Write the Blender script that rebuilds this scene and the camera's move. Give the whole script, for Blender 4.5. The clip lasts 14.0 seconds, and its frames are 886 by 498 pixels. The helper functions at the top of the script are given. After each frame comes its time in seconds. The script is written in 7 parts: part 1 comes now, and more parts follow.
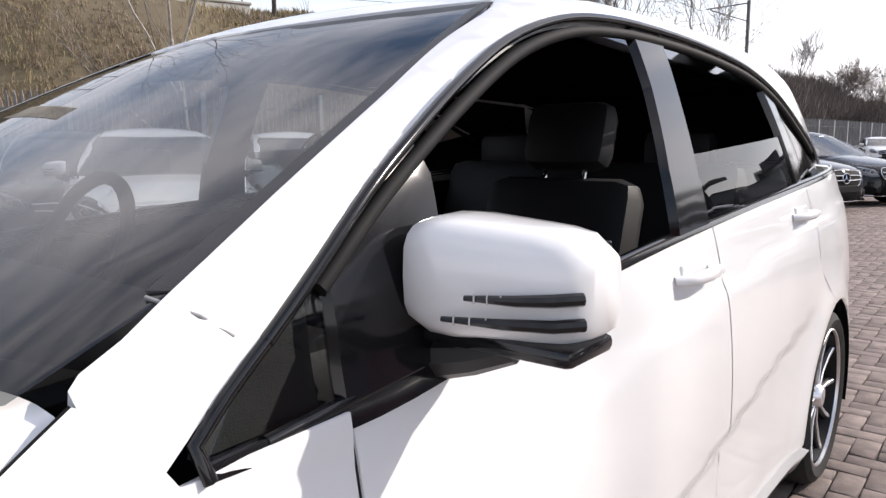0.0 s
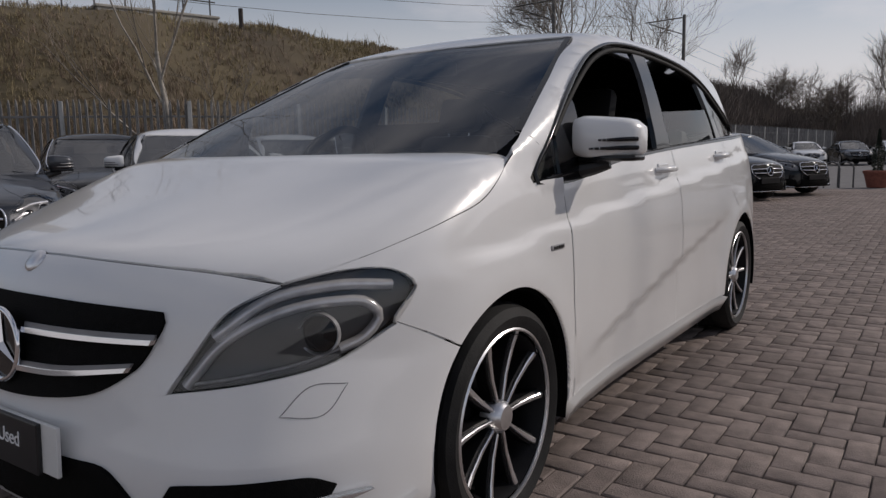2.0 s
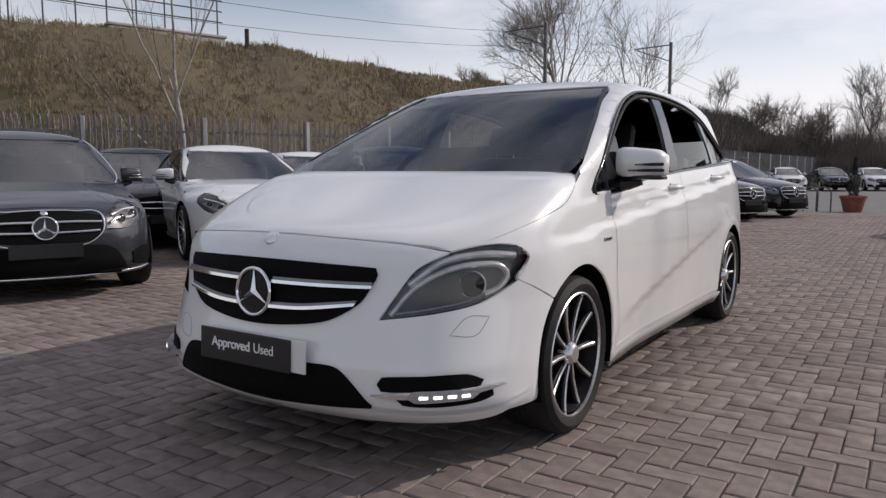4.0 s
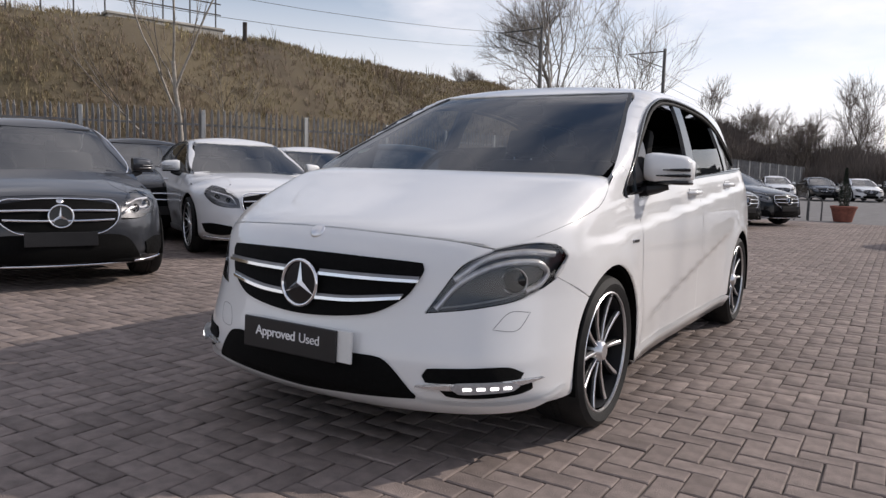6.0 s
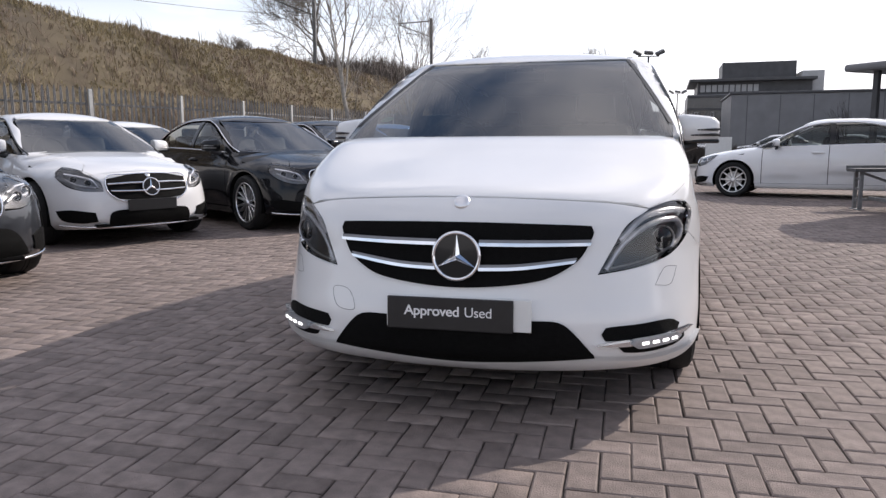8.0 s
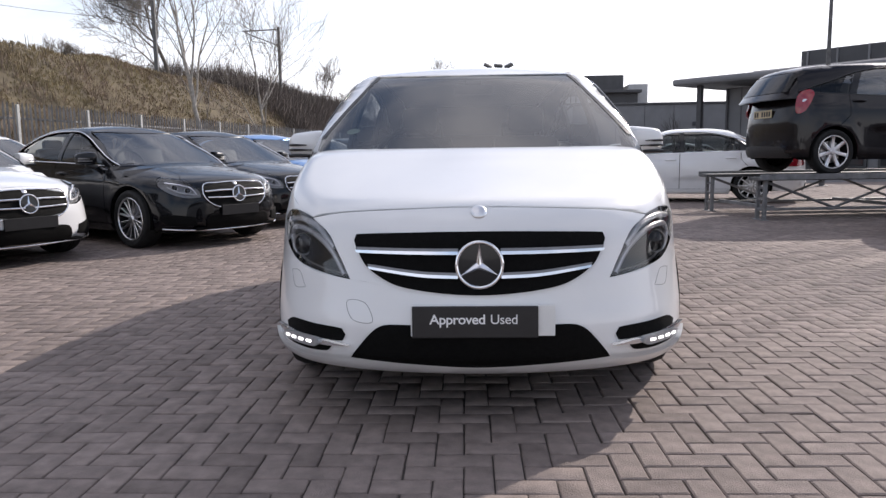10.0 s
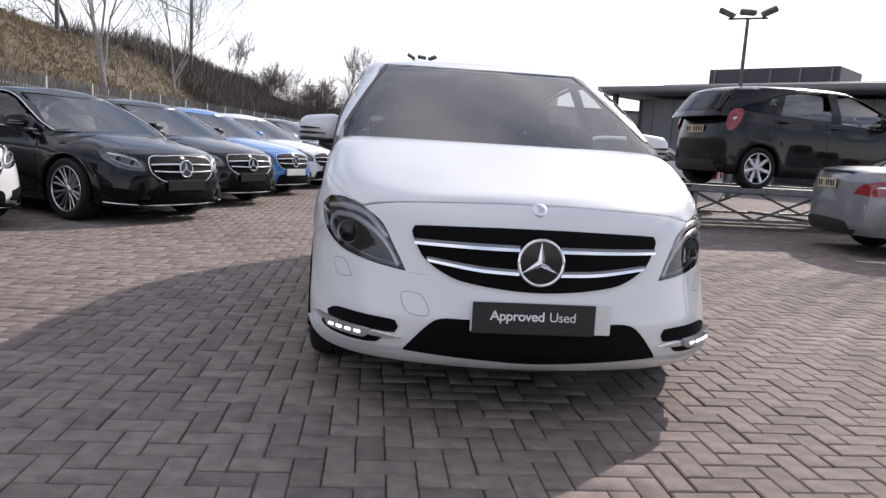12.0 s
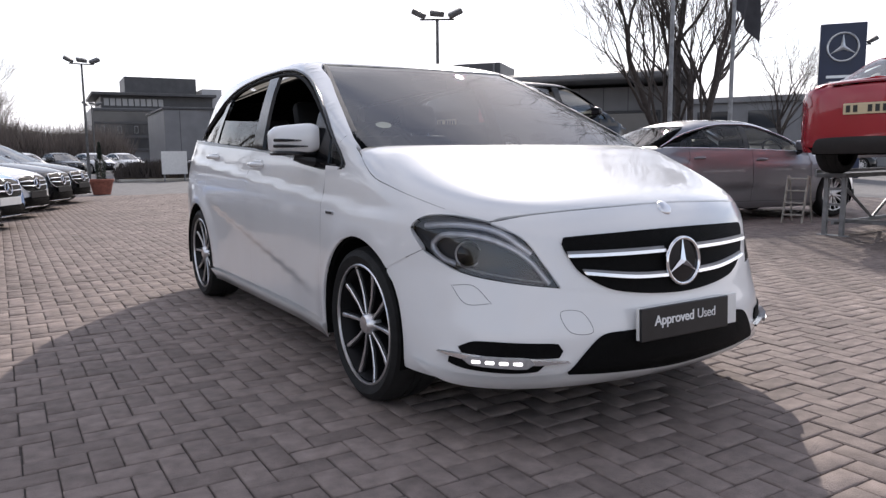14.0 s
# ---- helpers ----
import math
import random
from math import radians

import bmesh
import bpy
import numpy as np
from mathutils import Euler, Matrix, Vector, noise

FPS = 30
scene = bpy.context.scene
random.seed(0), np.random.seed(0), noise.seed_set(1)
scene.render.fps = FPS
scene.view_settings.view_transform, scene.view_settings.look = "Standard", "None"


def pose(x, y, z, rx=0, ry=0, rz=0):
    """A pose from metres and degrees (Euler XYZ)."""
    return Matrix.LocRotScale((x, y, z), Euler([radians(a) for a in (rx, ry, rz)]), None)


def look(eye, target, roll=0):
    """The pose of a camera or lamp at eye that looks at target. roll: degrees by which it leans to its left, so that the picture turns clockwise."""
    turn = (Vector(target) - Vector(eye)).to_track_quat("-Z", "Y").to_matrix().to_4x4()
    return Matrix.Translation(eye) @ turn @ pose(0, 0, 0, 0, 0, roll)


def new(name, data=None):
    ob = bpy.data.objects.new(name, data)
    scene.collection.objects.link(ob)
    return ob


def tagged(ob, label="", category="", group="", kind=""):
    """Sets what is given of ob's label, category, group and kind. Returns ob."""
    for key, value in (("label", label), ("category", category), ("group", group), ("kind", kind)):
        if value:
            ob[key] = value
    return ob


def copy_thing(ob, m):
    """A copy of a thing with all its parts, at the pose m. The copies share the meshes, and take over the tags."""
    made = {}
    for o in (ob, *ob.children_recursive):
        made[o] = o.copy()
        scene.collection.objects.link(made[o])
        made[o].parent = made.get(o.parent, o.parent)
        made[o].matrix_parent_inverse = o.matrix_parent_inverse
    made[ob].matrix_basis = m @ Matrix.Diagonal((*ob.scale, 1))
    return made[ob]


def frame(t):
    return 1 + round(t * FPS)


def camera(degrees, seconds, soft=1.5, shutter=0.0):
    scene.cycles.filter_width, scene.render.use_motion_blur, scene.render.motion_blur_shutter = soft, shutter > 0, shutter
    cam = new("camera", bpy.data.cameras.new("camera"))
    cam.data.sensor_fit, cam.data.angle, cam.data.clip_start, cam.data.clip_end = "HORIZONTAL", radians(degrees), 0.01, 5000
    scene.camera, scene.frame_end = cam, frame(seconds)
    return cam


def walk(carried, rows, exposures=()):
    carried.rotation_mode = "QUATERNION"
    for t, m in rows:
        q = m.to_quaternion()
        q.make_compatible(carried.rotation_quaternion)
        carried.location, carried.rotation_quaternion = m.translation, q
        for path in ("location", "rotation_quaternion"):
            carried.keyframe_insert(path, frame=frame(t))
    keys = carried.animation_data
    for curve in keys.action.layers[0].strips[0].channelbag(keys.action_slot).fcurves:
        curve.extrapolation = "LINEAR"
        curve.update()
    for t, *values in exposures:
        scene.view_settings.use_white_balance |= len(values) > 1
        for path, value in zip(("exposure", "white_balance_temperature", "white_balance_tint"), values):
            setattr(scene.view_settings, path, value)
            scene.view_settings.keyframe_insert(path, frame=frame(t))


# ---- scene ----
cam = camera(62.9, 14.0, soft=1.4)
PATH = [
    (0, (1.352, -1.448, 1.224), (0.118, 0.1, 0.936), -0.4),
    (0.5, (1.448, -1.808, 1.152), (0.273, -0.215, 0.87), -1.7),
    (1, (1.569, -2.175, 1.095), (0.397, -0.574, 0.845), -2.1),
    (1.5, (1.691, -2.57, 1.055), (0.541, -0.954, 0.797), -0.4),
    (2, (1.797, -3.01, 1.032), (0.675, -1.375, 0.773), -1.0),
    (2.5, (1.889, -3.364, 1.028), (0.721, -1.757, 0.8), 0.2),
    (3, (1.912, -3.696, 1.028), (0.786, -2.057, 0.815), -0.3),
    (3.2, (1.926, -3.794, 1.025), (0.827, -2.136, 0.813), 0.3),
    (5.5, (1.975, -4.088, 1.04), (0.888, -2.421, 0.834), -0.0),
    (6, (1.842, -4.171, 1.026), (0.78, -2.489, 0.816), 1.7),
    (6.5, (1.583, -4.349, 1.006), (0.611, -2.615, 0.79), -2.0),
    (7, (1.249, -4.429, 0.969), (0.374, -2.65, 0.709), -1.4),
    (7.5, (0.917, -4.556, 0.979), (0.235, -2.699, 0.68), -1.3),
    (8, (0.564, -4.695, 0.997), (0.087, -2.774, 0.714), -0.3),
    (8.5, (0.211, -4.755, 1.013), (-0.084, -2.794, 0.752), -2.5),
    (8.7, (0.114, -4.764, 1.009), (-0.079, -2.789, 0.763), -1.5),
    (11, (-0.092, -4.847, 1.01), (-0.108, -2.866, 0.732), 0.5),
    (11.5, (-0.229, -4.815, 0.992), (-0.197, -2.835, 0.708), 3.7),
    (12, (-0.626, -4.795, 1.01), (-0.424, -2.825, 0.73), 3.5),
    (12.5, (-0.995, -4.644, 0.985), (-0.615, -2.7, 0.711), 1.2),
    (13, (-1.381, -4.477, 0.998), (-0.794, -2.584, 0.725), 3.3),
    (13.5, (-1.786, -4.273, 1.028), (-0.948, -2.477, 0.766), 1.9),
    (14, (-2.085, -3.984, 0.994), (-1.051, -2.292, 0.738), -0.6),
]
EXPOSURES = [(t, stops, 6830 if t < 8 else 6700, 15) for t, stops in ((0.0, 0.62), (0.3, 0.05), (0.6, -0.55), (1.0, -0.85), (1.5, -1.0), (2.0, -0.9), (2.5, -0.72), (3.0, -0.48), (5.5, -0.20), (6.5, 0.05), (7.5, 0.24), (8.5, 0.34), (14.0, 0.36))]
walk(cam, [(t, look(eye, target, roll)) for t, eye, target, roll in PATH], EXPOSURES)

# ---- sky and sun ----
SUN_AZ, SUN_EL = radians(40), radians(31)          # azimuth from +y towards +x
world = bpy.data.worlds.new("sky")
scene.world = world
world.use_nodes = True
wn, wl = world.node_tree.nodes, world.node_tree.links
wn.clear()
sky = wn.new("ShaderNodeTexSky")
sky.sky_type, sky.sun_disc = "NISHITA", False
sky.sun_elevation, sky.sun_rotation = SUN_EL, SUN_AZ
sky.air_density, sky.dust_density, sky.ozone_density = 1.0, 0.4, 1.0
coord = wn.new("ShaderNodeTexCoord")
stretch = wn.new("ShaderNodeMapping")
stretch.inputs["Scale"].default_value = (1.0, 1.0, 3.2)
stretch.inputs["Rotation"].default_value = (0.0, 0.0, 0.6)
cloud = wn.new("ShaderNodeTexNoise")
cloud.inputs["Scale"].default_value, cloud.inputs["Detail"].default_value, cloud.inputs["Roughness"].default_value = 1.7, 7.0, 0.55
cover = wn.new("ShaderNodeValToRGB")
cover.color_ramp.elements[0].position, cover.color_ramp.elements[1].position = 0.39, 0.71
mixc = wn.new("ShaderNodeMix")
mixc.data_type = "RGBA"
toward = wn.new("ShaderNodeVectorMath")             # clouds are brighter on the sun's side of the sky
toward.operation = "DOT_PRODUCT"
toward.inputs[1].default_value = (math.sin(SUN_AZ) * math.cos(SUN_EL), math.cos(SUN_AZ) * math.cos(SUN_EL), math.sin(SUN_EL))
shine = wn.new("ShaderNodeMapRange")
shine.inputs["From Min"].default_value, shine.inputs["From Max"].default_value = -1.0, 1.0
shine.inputs["To Min"].default_value, shine.inputs["To Max"].default_value = 0.64, 1.02
cloud_light = wn.new("ShaderNodeVectorMath")
cloud_light.operation = "SCALE"
cloud_light.inputs[0].default_value = (10.1, 10.3, 11.0)
back = wn.new("ShaderNodeBackground")
back.inputs["Strength"].default_value = 0.125
wout = wn.new("ShaderNodeOutputWorld")
wl.new(coord.outputs["Generated"], stretch.inputs["Vector"])
wl.new(stretch.outputs["Vector"], cloud.inputs["Vector"])
wl.new(cloud.outputs["Fac"], cover.inputs["Fac"])
level = wn.new("ShaderNodeSeparateXYZ")              # white haze low over the horizon
haze = wn.new("ShaderNodeMapRange")
haze.interpolation_type = "SMOOTHSTEP"
haze.inputs["From Min"].default_value, haze.inputs["From Max"].default_value = 0.02, 0.30
haze.inputs["To Min"].default_value, haze.inputs["To Max"].default_value = 0.95, 0.0
veil = wn.new("ShaderNodeMath")
veil.operation = "MAXIMUM"
wl.new(coord.outputs["Generated"], level.inputs["Vector"])
wl.new(level.outputs["Z"], haze.inputs["Value"])
wl.new(cover.outputs["Color"], veil.inputs[0])
wl.new(haze.outputs["Result"], veil.inputs[1])
wl.new(veil.outputs["Value"], mixc.inputs["Factor"])
wl.new(sky.outputs["Color"], mixc.inputs["A"])
wl.new(coord.outputs["Generated"], toward.inputs[0])
wl.new(toward.outputs["Value"], shine.inputs["Value"])
wl.new(shine.outputs["Result"], cloud_light.inputs["Scale"])
wl.new(cloud_light.outputs["Vector"], mixc.inputs["B"])
wl.new(mixc.outputs["Result"], back.inputs["Color"])
wl.new(back.outputs["Background"], wout.inputs["Surface"])

sun = new("sun", bpy.data.lights.new("sun", "SUN"))
sun.data.energy, sun.data.angle, sun.data.color = 3.4, radians(0.6), (1.0, 0.955, 0.89)
SUN_DIR = Vector((math.sin(SUN_AZ) * math.cos(SUN_EL), math.cos(SUN_AZ) * math.cos(SUN_EL), math.sin(SUN_EL)))
sun.matrix_world = look(SUN_DIR * 60, (0, 0, 0))

# ---- materials ----
def material(name, color, rough=0.5, metal=0.0, vary=0.0, scale=8.0, bump=0.0, bump_scale=60.0, coat=0.0, spec=0.5, island=0.0, objrand=0.0, color2=None, stain=0.0):
    """A Principled material; vary: how far a noise of that scale (per metre) shades the colour; island / objrand: shade piece by piece."""
    m = bpy.data.materials.new(name)
    m.use_nodes = True
    n, l = m.node_tree.nodes, m.node_tree.links
    p = n["Principled BSDF"]
    p.inputs["Base Color"].default_value = (*color, 1)
    p.inputs["Roughness"].default_value, p.inputs["Metallic"].default_value = rough, metal
    p.inputs["Specular IOR Level"].default_value = spec
    p.inputs["Coat Weight"].default_value, p.inputs["Coat Roughness"].default_value = coat, 0.03
    tex = n.new("ShaderNodeTexCoord")
    out = None
    if vary or color2:
        a = n.new("ShaderNodeTexNoise")
        a.inputs["Scale"].default_value, a.inputs["Detail"].default_value = scale, 6.0
        l.new(tex.outputs["Object"], a.inputs["Vector"])
        ramp = n.new("ShaderNodeValToRGB")
        ramp.color_ramp.elements[0].position, ramp.color_ramp.elements[1].position = 0.3, 0.7
        dark = color2 or tuple(c * (1 - vary) for c in color)
        light = color if color2 else tuple(min(1, c * (1 + vary)) for c in color)
        ramp.color_ramp.elements[0].color, ramp.color_ramp.elements[1].color = (*dark, 1), (*light, 1)
        l.new(a.outputs["Fac"], ramp.inputs["Fac"])
        out = ramp.outputs["Color"]
    for amount, node, socket in ((island, "ShaderNodeNewGeometry", "Random Per Island"), (objrand, "ShaderNodeObjectInfo", "Random")):
        if amount:
            g = n.new(node)
            hsv = n.new("ShaderNodeHueSaturation")
            mr = n.new("ShaderNodeMapRange")
            mr.inputs["To Min"].default_value, mr.inputs["To Max"].default_value = 1 - amount, 1 + amount
            l.new(g.outputs[socket], mr.inputs["Value"])
            l.new(mr.outputs["Result"], hsv.inputs["Value"])
            if out:
                l.new(out, hsv.inputs["Color"])
            else:
                hsv.inputs["Color"].default_value = (*color, 1)
            out = hsv.outputs["Color"]
    if stain:
        g, big, hsv, mr = n.new("ShaderNodeNewGeometry"), n.new("ShaderNodeTexNoise"), n.new("ShaderNodeHueSaturation"), n.new("ShaderNodeMapRange")
        big.inputs["Scale"].default_value, big.inputs["Detail"].default_value, big.inputs["Roughness"].default_value = 0.55, 6.0, 0.6
        mr.inputs["From Min"].default_value, mr.inputs["From Max"].default_value = 0.3, 0.7
        mr.inputs["To Min"].default_value, mr.inputs["To Max"].default_value = 1 - stain, 1 + stain
        l.new(g.outputs["Position"], big.inputs["Vector"])
        l.new(big.outputs["Fac"], mr.inputs["Value"])
        l.new(mr.outputs["Result"], hsv.inputs["Value"])
        if out:
            l.new(out, hsv.inputs["Color"])
        else:
            hsv.inputs["Color"].default_value = (*color, 1)
        out = hsv.outputs["Color"]
    if out:
        l.new(out, p.inputs["Base Color"])
    if bump:
        b = n.new("ShaderNodeTexNoise")
        b.inputs["Scale"].default_value, b.inputs["Detail"].default_value = bump_scale, 5.0
        l.new(tex.outputs["Object"], b.inputs["Vector"])
        bn = n.new("ShaderNodeBump")
        bn.inputs["Strength"].default_value, bn.inputs["Distance"].default_value = bump, 0.01
        l.new(b.outputs["Fac"], bn.inputs["Height"])
        l.new(bn.outputs["Normal"], p.inputs["Normal"])
    return m


def glass(name, tint, ior=1.5, rough=0.0):
    """A thin pane: clear through the tint, glossy by Fresnel."""
    m = bpy.data.materials.new(name)
    m.use_nodes = True
    n, l = m.node_tree.nodes, m.node_tree.links
    n.remove(n["Principled BSDF"])
    t, g, f, mix = n.new("ShaderNodeBsdfTransparent"), n.new("ShaderNodeBsdfGlossy"), n.new("ShaderNodeFresnel"), n.new("ShaderNodeMixShader")
    t.inputs["Color"].default_value = (*tint, 1)
    g.inputs["Roughness"].default_value = rough
    f.inputs["IOR"].default_value = ior
    l.new(f.outputs["Fac"], mix.inputs["Fac"])
    l.new(t.outputs["BSDF"], mix.inputs[1])
    l.new(g.outputs["BSDF"], mix.inputs[2])
    l.new(mix.outputs["Shader"], n["Material Output"].inputs["Surface"])
    return m


def glowing(name, color, strength):
    m = bpy.data.materials.new(name)
    m.use_nodes = True
    p = m.node_tree.nodes["Principled BSDF"]
    p.inputs["Base Color"].default_value = (*color, 1)
    p.inputs["Emission Color"].default_value, p.inputs["Emission Strength"].default_value = (*color, 1), strength
    return m


def paint(name, color, metal=0.0, rough=0.28, coat=1.0, spec=0.5):
    return material(name, color, rough, metal, vary=0.03, scale=3.0, coat=coat, spec=spec, bump=0.015, bump_scale=900)


M = {
    "white": paint("white_car_paint", (0.77, 0.77, 0.765), coat=0.9),
    "white2": paint("white_car_paint_plain", (0.78, 0.78, 0.78)),
    "black": paint("black_car_paint", (0.004, 0.004, 0.005), 0.0, 0.25, 0.6, 0.1),
    "grey": paint("dark_grey_metallic_paint", (0.028, 0.031, 0.038), 0.6, 0.35, 0.8),
    "silver": paint("silver_grey_metallic_paint", (0.25, 0.25, 0.265), 0.6, 0.36),
    "blue": paint("blue_metallic_paint", (0.035, 0.19, 0.5), 0.3, 0.3),
    "red": paint("deep_red_paint", (0.33, 0.008, 0.018), 0.2, 0.25),
    # black paint; the faint red in its colour is sun glare
    "glare_black": paint("black_paint_with_glare_tint", (0.007, 0.005, 0.006), 0.0, 0.25, 0.5, 0.2),
    "seam": material("black_seal_rubber", (0.008, 0.008, 0.008), 0.7, spec=0.2, vary=0.2, scale=20),
    "plastic": material("black_textured_plastic", (0.018, 0.018, 0.019), 0.45, vary=0.15, scale=30, bump=0.1, bump_scale=500),
    "mesh": material("black_grille_mesh", (0.004, 0.004, 0.004), 0.6, vary=0.3, scale=60, bump=0.5, bump_scale=300, spec=0.08),
    "joint_grey": material("grey_panel_joint", (0.22, 0.22, 0.22), 0.6, vary=0.1),
    "gloss_black": material("gloss_black_trim", (0.008, 0.008, 0.009), 0.12, vary=0.1, scale=10, coat=0.2, spec=0.35),
    "chrome": material("polished_chrome", (0.82, 0.82, 0.84), 0.09, 1.0, vary=0.04, scale=15),
    "alloy": material("machined_alloy", (0.78, 0.78, 0.79), 0.33, 1.0, vary=0.08, scale=25),
    "alloy_dark": material("black_painted_alloy", (0.007, 0.007, 0.008), 0.45, 0.0, vary=0.15, scale=20, spec=0.2),
    "rubber": material("tyre_rubber", (0.016, 0.016, 0.016), 0.7, vary=0.25, scale=18, bump=0.2, bump_scale=200, spec=0.25),
    "blade": material("satin_silver_blade", (0.72, 0.72, 0.73), 0.22, 0.85, vary=0.05, scale=20),
    "bar_grey": material("grey_satin_bar", (0.20, 0.20, 0.21), 0.35, 0.6, vary=0.1, scale=20),
    "disc": material("brake_disc_steel", (0.4, 0.4, 0.4), 0.35, 1.0, vary=0.2, scale=30),
    "glass": glass("tinted_car_glass", (0.52, 0.56, 0.55), 1.5),
    "screen": glass("windscreen_glass", (0.33, 0.355, 0.355), 1.75),
    "screen_pale": glass("pale_windscreen_glass", (0.38, 0.41, 0.40), 2.5),
    "privacy": glass("dark_car_glass", (0.12, 0.13, 0.13), 1.5),
    "lens": glass("clear_lamp_lens", (0.90, 0.90, 0.91), 1.65),
    "lamp_dark": material("grey_lamp_housing", (0.22, 0.22, 0.225), 0.3, 0.4, vary=0.2, scale=20),
    "lamp_black": material("smoked_lamp_housing", (0.055, 0.055, 0.06), 0.3, 0.3, vary=0.2, scale=25),
    "lamp_mid": material("grey_lamp_reflector", (0.42, 0.42, 0.43), 0.3, 0.5, vary=0.2, scale=60),
    "lamp_bright": material("silver_lamp_reflector", (0.78, 0.78, 0.80), 0.22, 0.45, vary=0.15, scale=30),
    "drl": glowing("lit_daytime_lamp", (1.0, 1.0, 1.0), 1.8),
    "tail": material("red_tail_lamp", (0.26, 0.006, 0.016), 0.15, vary=0.2, scale=40, coat=1.0),
    "cloth": material("black_leather", (0.010, 0.010, 0.011), 0.55, spec=0.3, vary=0.2, scale=12, bump=0.05, bump_scale=120),
    "plate": material("pale_yellow_number_plate", (0.60, 0.50, 0.32), 0.4, vary=0.05, scale=10),
    "plate_white": material("white_plate_plastic", (0.72, 0.72, 0.70), 0.4, vary=0.05, scale=10),
    "plate_black": material("black_plate_plastic", (0.015, 0.015, 0.016), 0.35, vary=0.2, scale=15),
    "ink": material("black_ink", (0.02, 0.02, 0.02), 0.5, vary=0.1),
    "ink_white": material("white_ink", (0.8, 0.8, 0.8), 0.5, vary=0.03),
    "sticker": material("pale_green_sticker", (0.55, 0.68, 0.62), 0.5, vary=0.1, scale=60),
    # underbody black; on the cabin linings it also stands in for shade
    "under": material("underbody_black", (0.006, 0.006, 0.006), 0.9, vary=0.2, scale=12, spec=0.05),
    "steel": material("galvanised_steel", (0.24, 0.245, 0.25), 0.5, 0.6, vary=0.25, scale=9, bump=0.1, bump_scale=70),
    "steel_dark": material("weathered_dark_steel", (0.12, 0.12, 0.12), 0.55, 0.5, vary=0.3, scale=8, bump=0.1, bump_scale=70),
    "galv": material("galvanised_palisade", (0.205, 0.20, 0.195), 0.6, 0.1, vary=0.3, scale=3, bump=0.1, bump_scale=50, objrand=0.15, island=0.15),
    "galv_post": material("galvanised_post", (0.40, 0.40, 0.39), 0.55, 0.2, vary=0.2, scale=4, bump=0.1, bump_scale=50),
    "brick": material("grey_brown_block_paving", (0.222, 0.181, 0.163), 0.8, spec=0.2, vary=0.22, scale=14, bump=0.5, bump_scale=160, island=0.16, stain=0.16),
    "brick_piece": material("grey_brown_paving_block", (0.222, 0.181, 0.163), 0.8, spec=0.2, vary=0.22, scale=14, bump=0.5, bump_scale=160, objrand=0.16, stain=0.16),
    "sand": material("dark_joint_sand", (0.075, 0.064, 0.058), 0.95, vary=0.35, scale=6, bump=0.4, bump_scale=200),
    "tarmac": material("grey_tarmac", (0.15, 0.145, 0.145), 0.9, vary=0.2, scale=2.5, bump=0.5, bump_scale=140),
    "earth": material("brown_bank_earth", (0.150, 0.120, 0.070), 1.0, vary=0.45, scale=0.35, bump=1.0, bump_scale=14, color2=(0.095, 0.075, 0.052)),
    "bark": material("grey_brown_bark", (0.13, 0.11, 0.09), 0.9, vary=0.35, scale=9, bump=0.6, bump_scale=40),
    "bark_dark": material("dark_bark", (0.06, 0.05, 0.045), 0.9, vary=0.35, scale=9, bump=0.6, bump_scale=40),
    "bark_pale": material("pale_birch_bark", (0.34, 0.31, 0.27), 0.85, vary=0.3, scale=9, bump=0.4, bump_scale=40),
    "twig": material("pale_winter_twigs", (0.17, 0.15, 0.13), 0.9, vary=0.3, scale=4, island=0.25),
    "scrub": material("brown_winter_scrub", (0.25, 0.19, 0.145), 1.0, vary=0.4, scale=1.5, island=0.35),
    "far_wood": material("grey_brown_far_twigs", (0.145, 0.122, 0.108), 1.0, vary=0.3, scale=0.8, island=0.3),
    "grass": material("dry_winter_grass", (0.34, 0.285, 0.160), 1.0, scale=0.25, island=0.3, color2=(0.20, 0.15, 0.10)),
    "leaf": material("evergreen_leaf", (0.014, 0.022, 0.012), 0.7, vary=0.4, scale=20, island=0.4),
    "terracotta": material("terracotta_pot", (0.25, 0.085, 0.058), 0.8, vary=0.2, scale=10, bump=0.2, bump_scale=60),
    "clad": material("grey_cladding", (0.20, 0.20, 0.205), 0.5, 0.1, vary=0.1, scale=1.2),
    "clad_dark": material("dark_grey_cladding", (0.07, 0.07, 0.073), 0.5, 0.1, vary=0.15, scale=1.2),
    "clad_light": material("pale_grey_cladding", (0.42, 0.42, 0.42), 0.5, 0.1, vary=0.08, scale=1.2),
    "window_dark": material("dark_office_glass", (0.03, 0.034, 0.04), 0.08, vary=0.3, scale=0.5, coat=0.5),
    "concrete": material("pale_concrete", (0.40, 0.38, 0.34), 0.9, vary=0.2, scale=1.5, bump=0.3, bump_scale=20),
    "blue_sign": material("navy_sign_panel", (0.012, 0.022, 0.06), 0.35, vary=0.15, scale=1.5),
    "sign_silver": material("silver_sign_metal", (0.6, 0.62, 0.64), 0.3, 0.8, vary=0.1, scale=10),
    "wood": material("pale_ladder_wood", (0.34, 0.32, 0.28), 0.7, vary=0.25, scale=15),
    "cloth_flag": material("dark_flag_cloth", (0.04, 0.04, 0.045), 0.9, vary=0.2, scale=4),
    "cable": material("black_cable", (0.03, 0.03, 0.03), 0.7, vary=0.1),
}

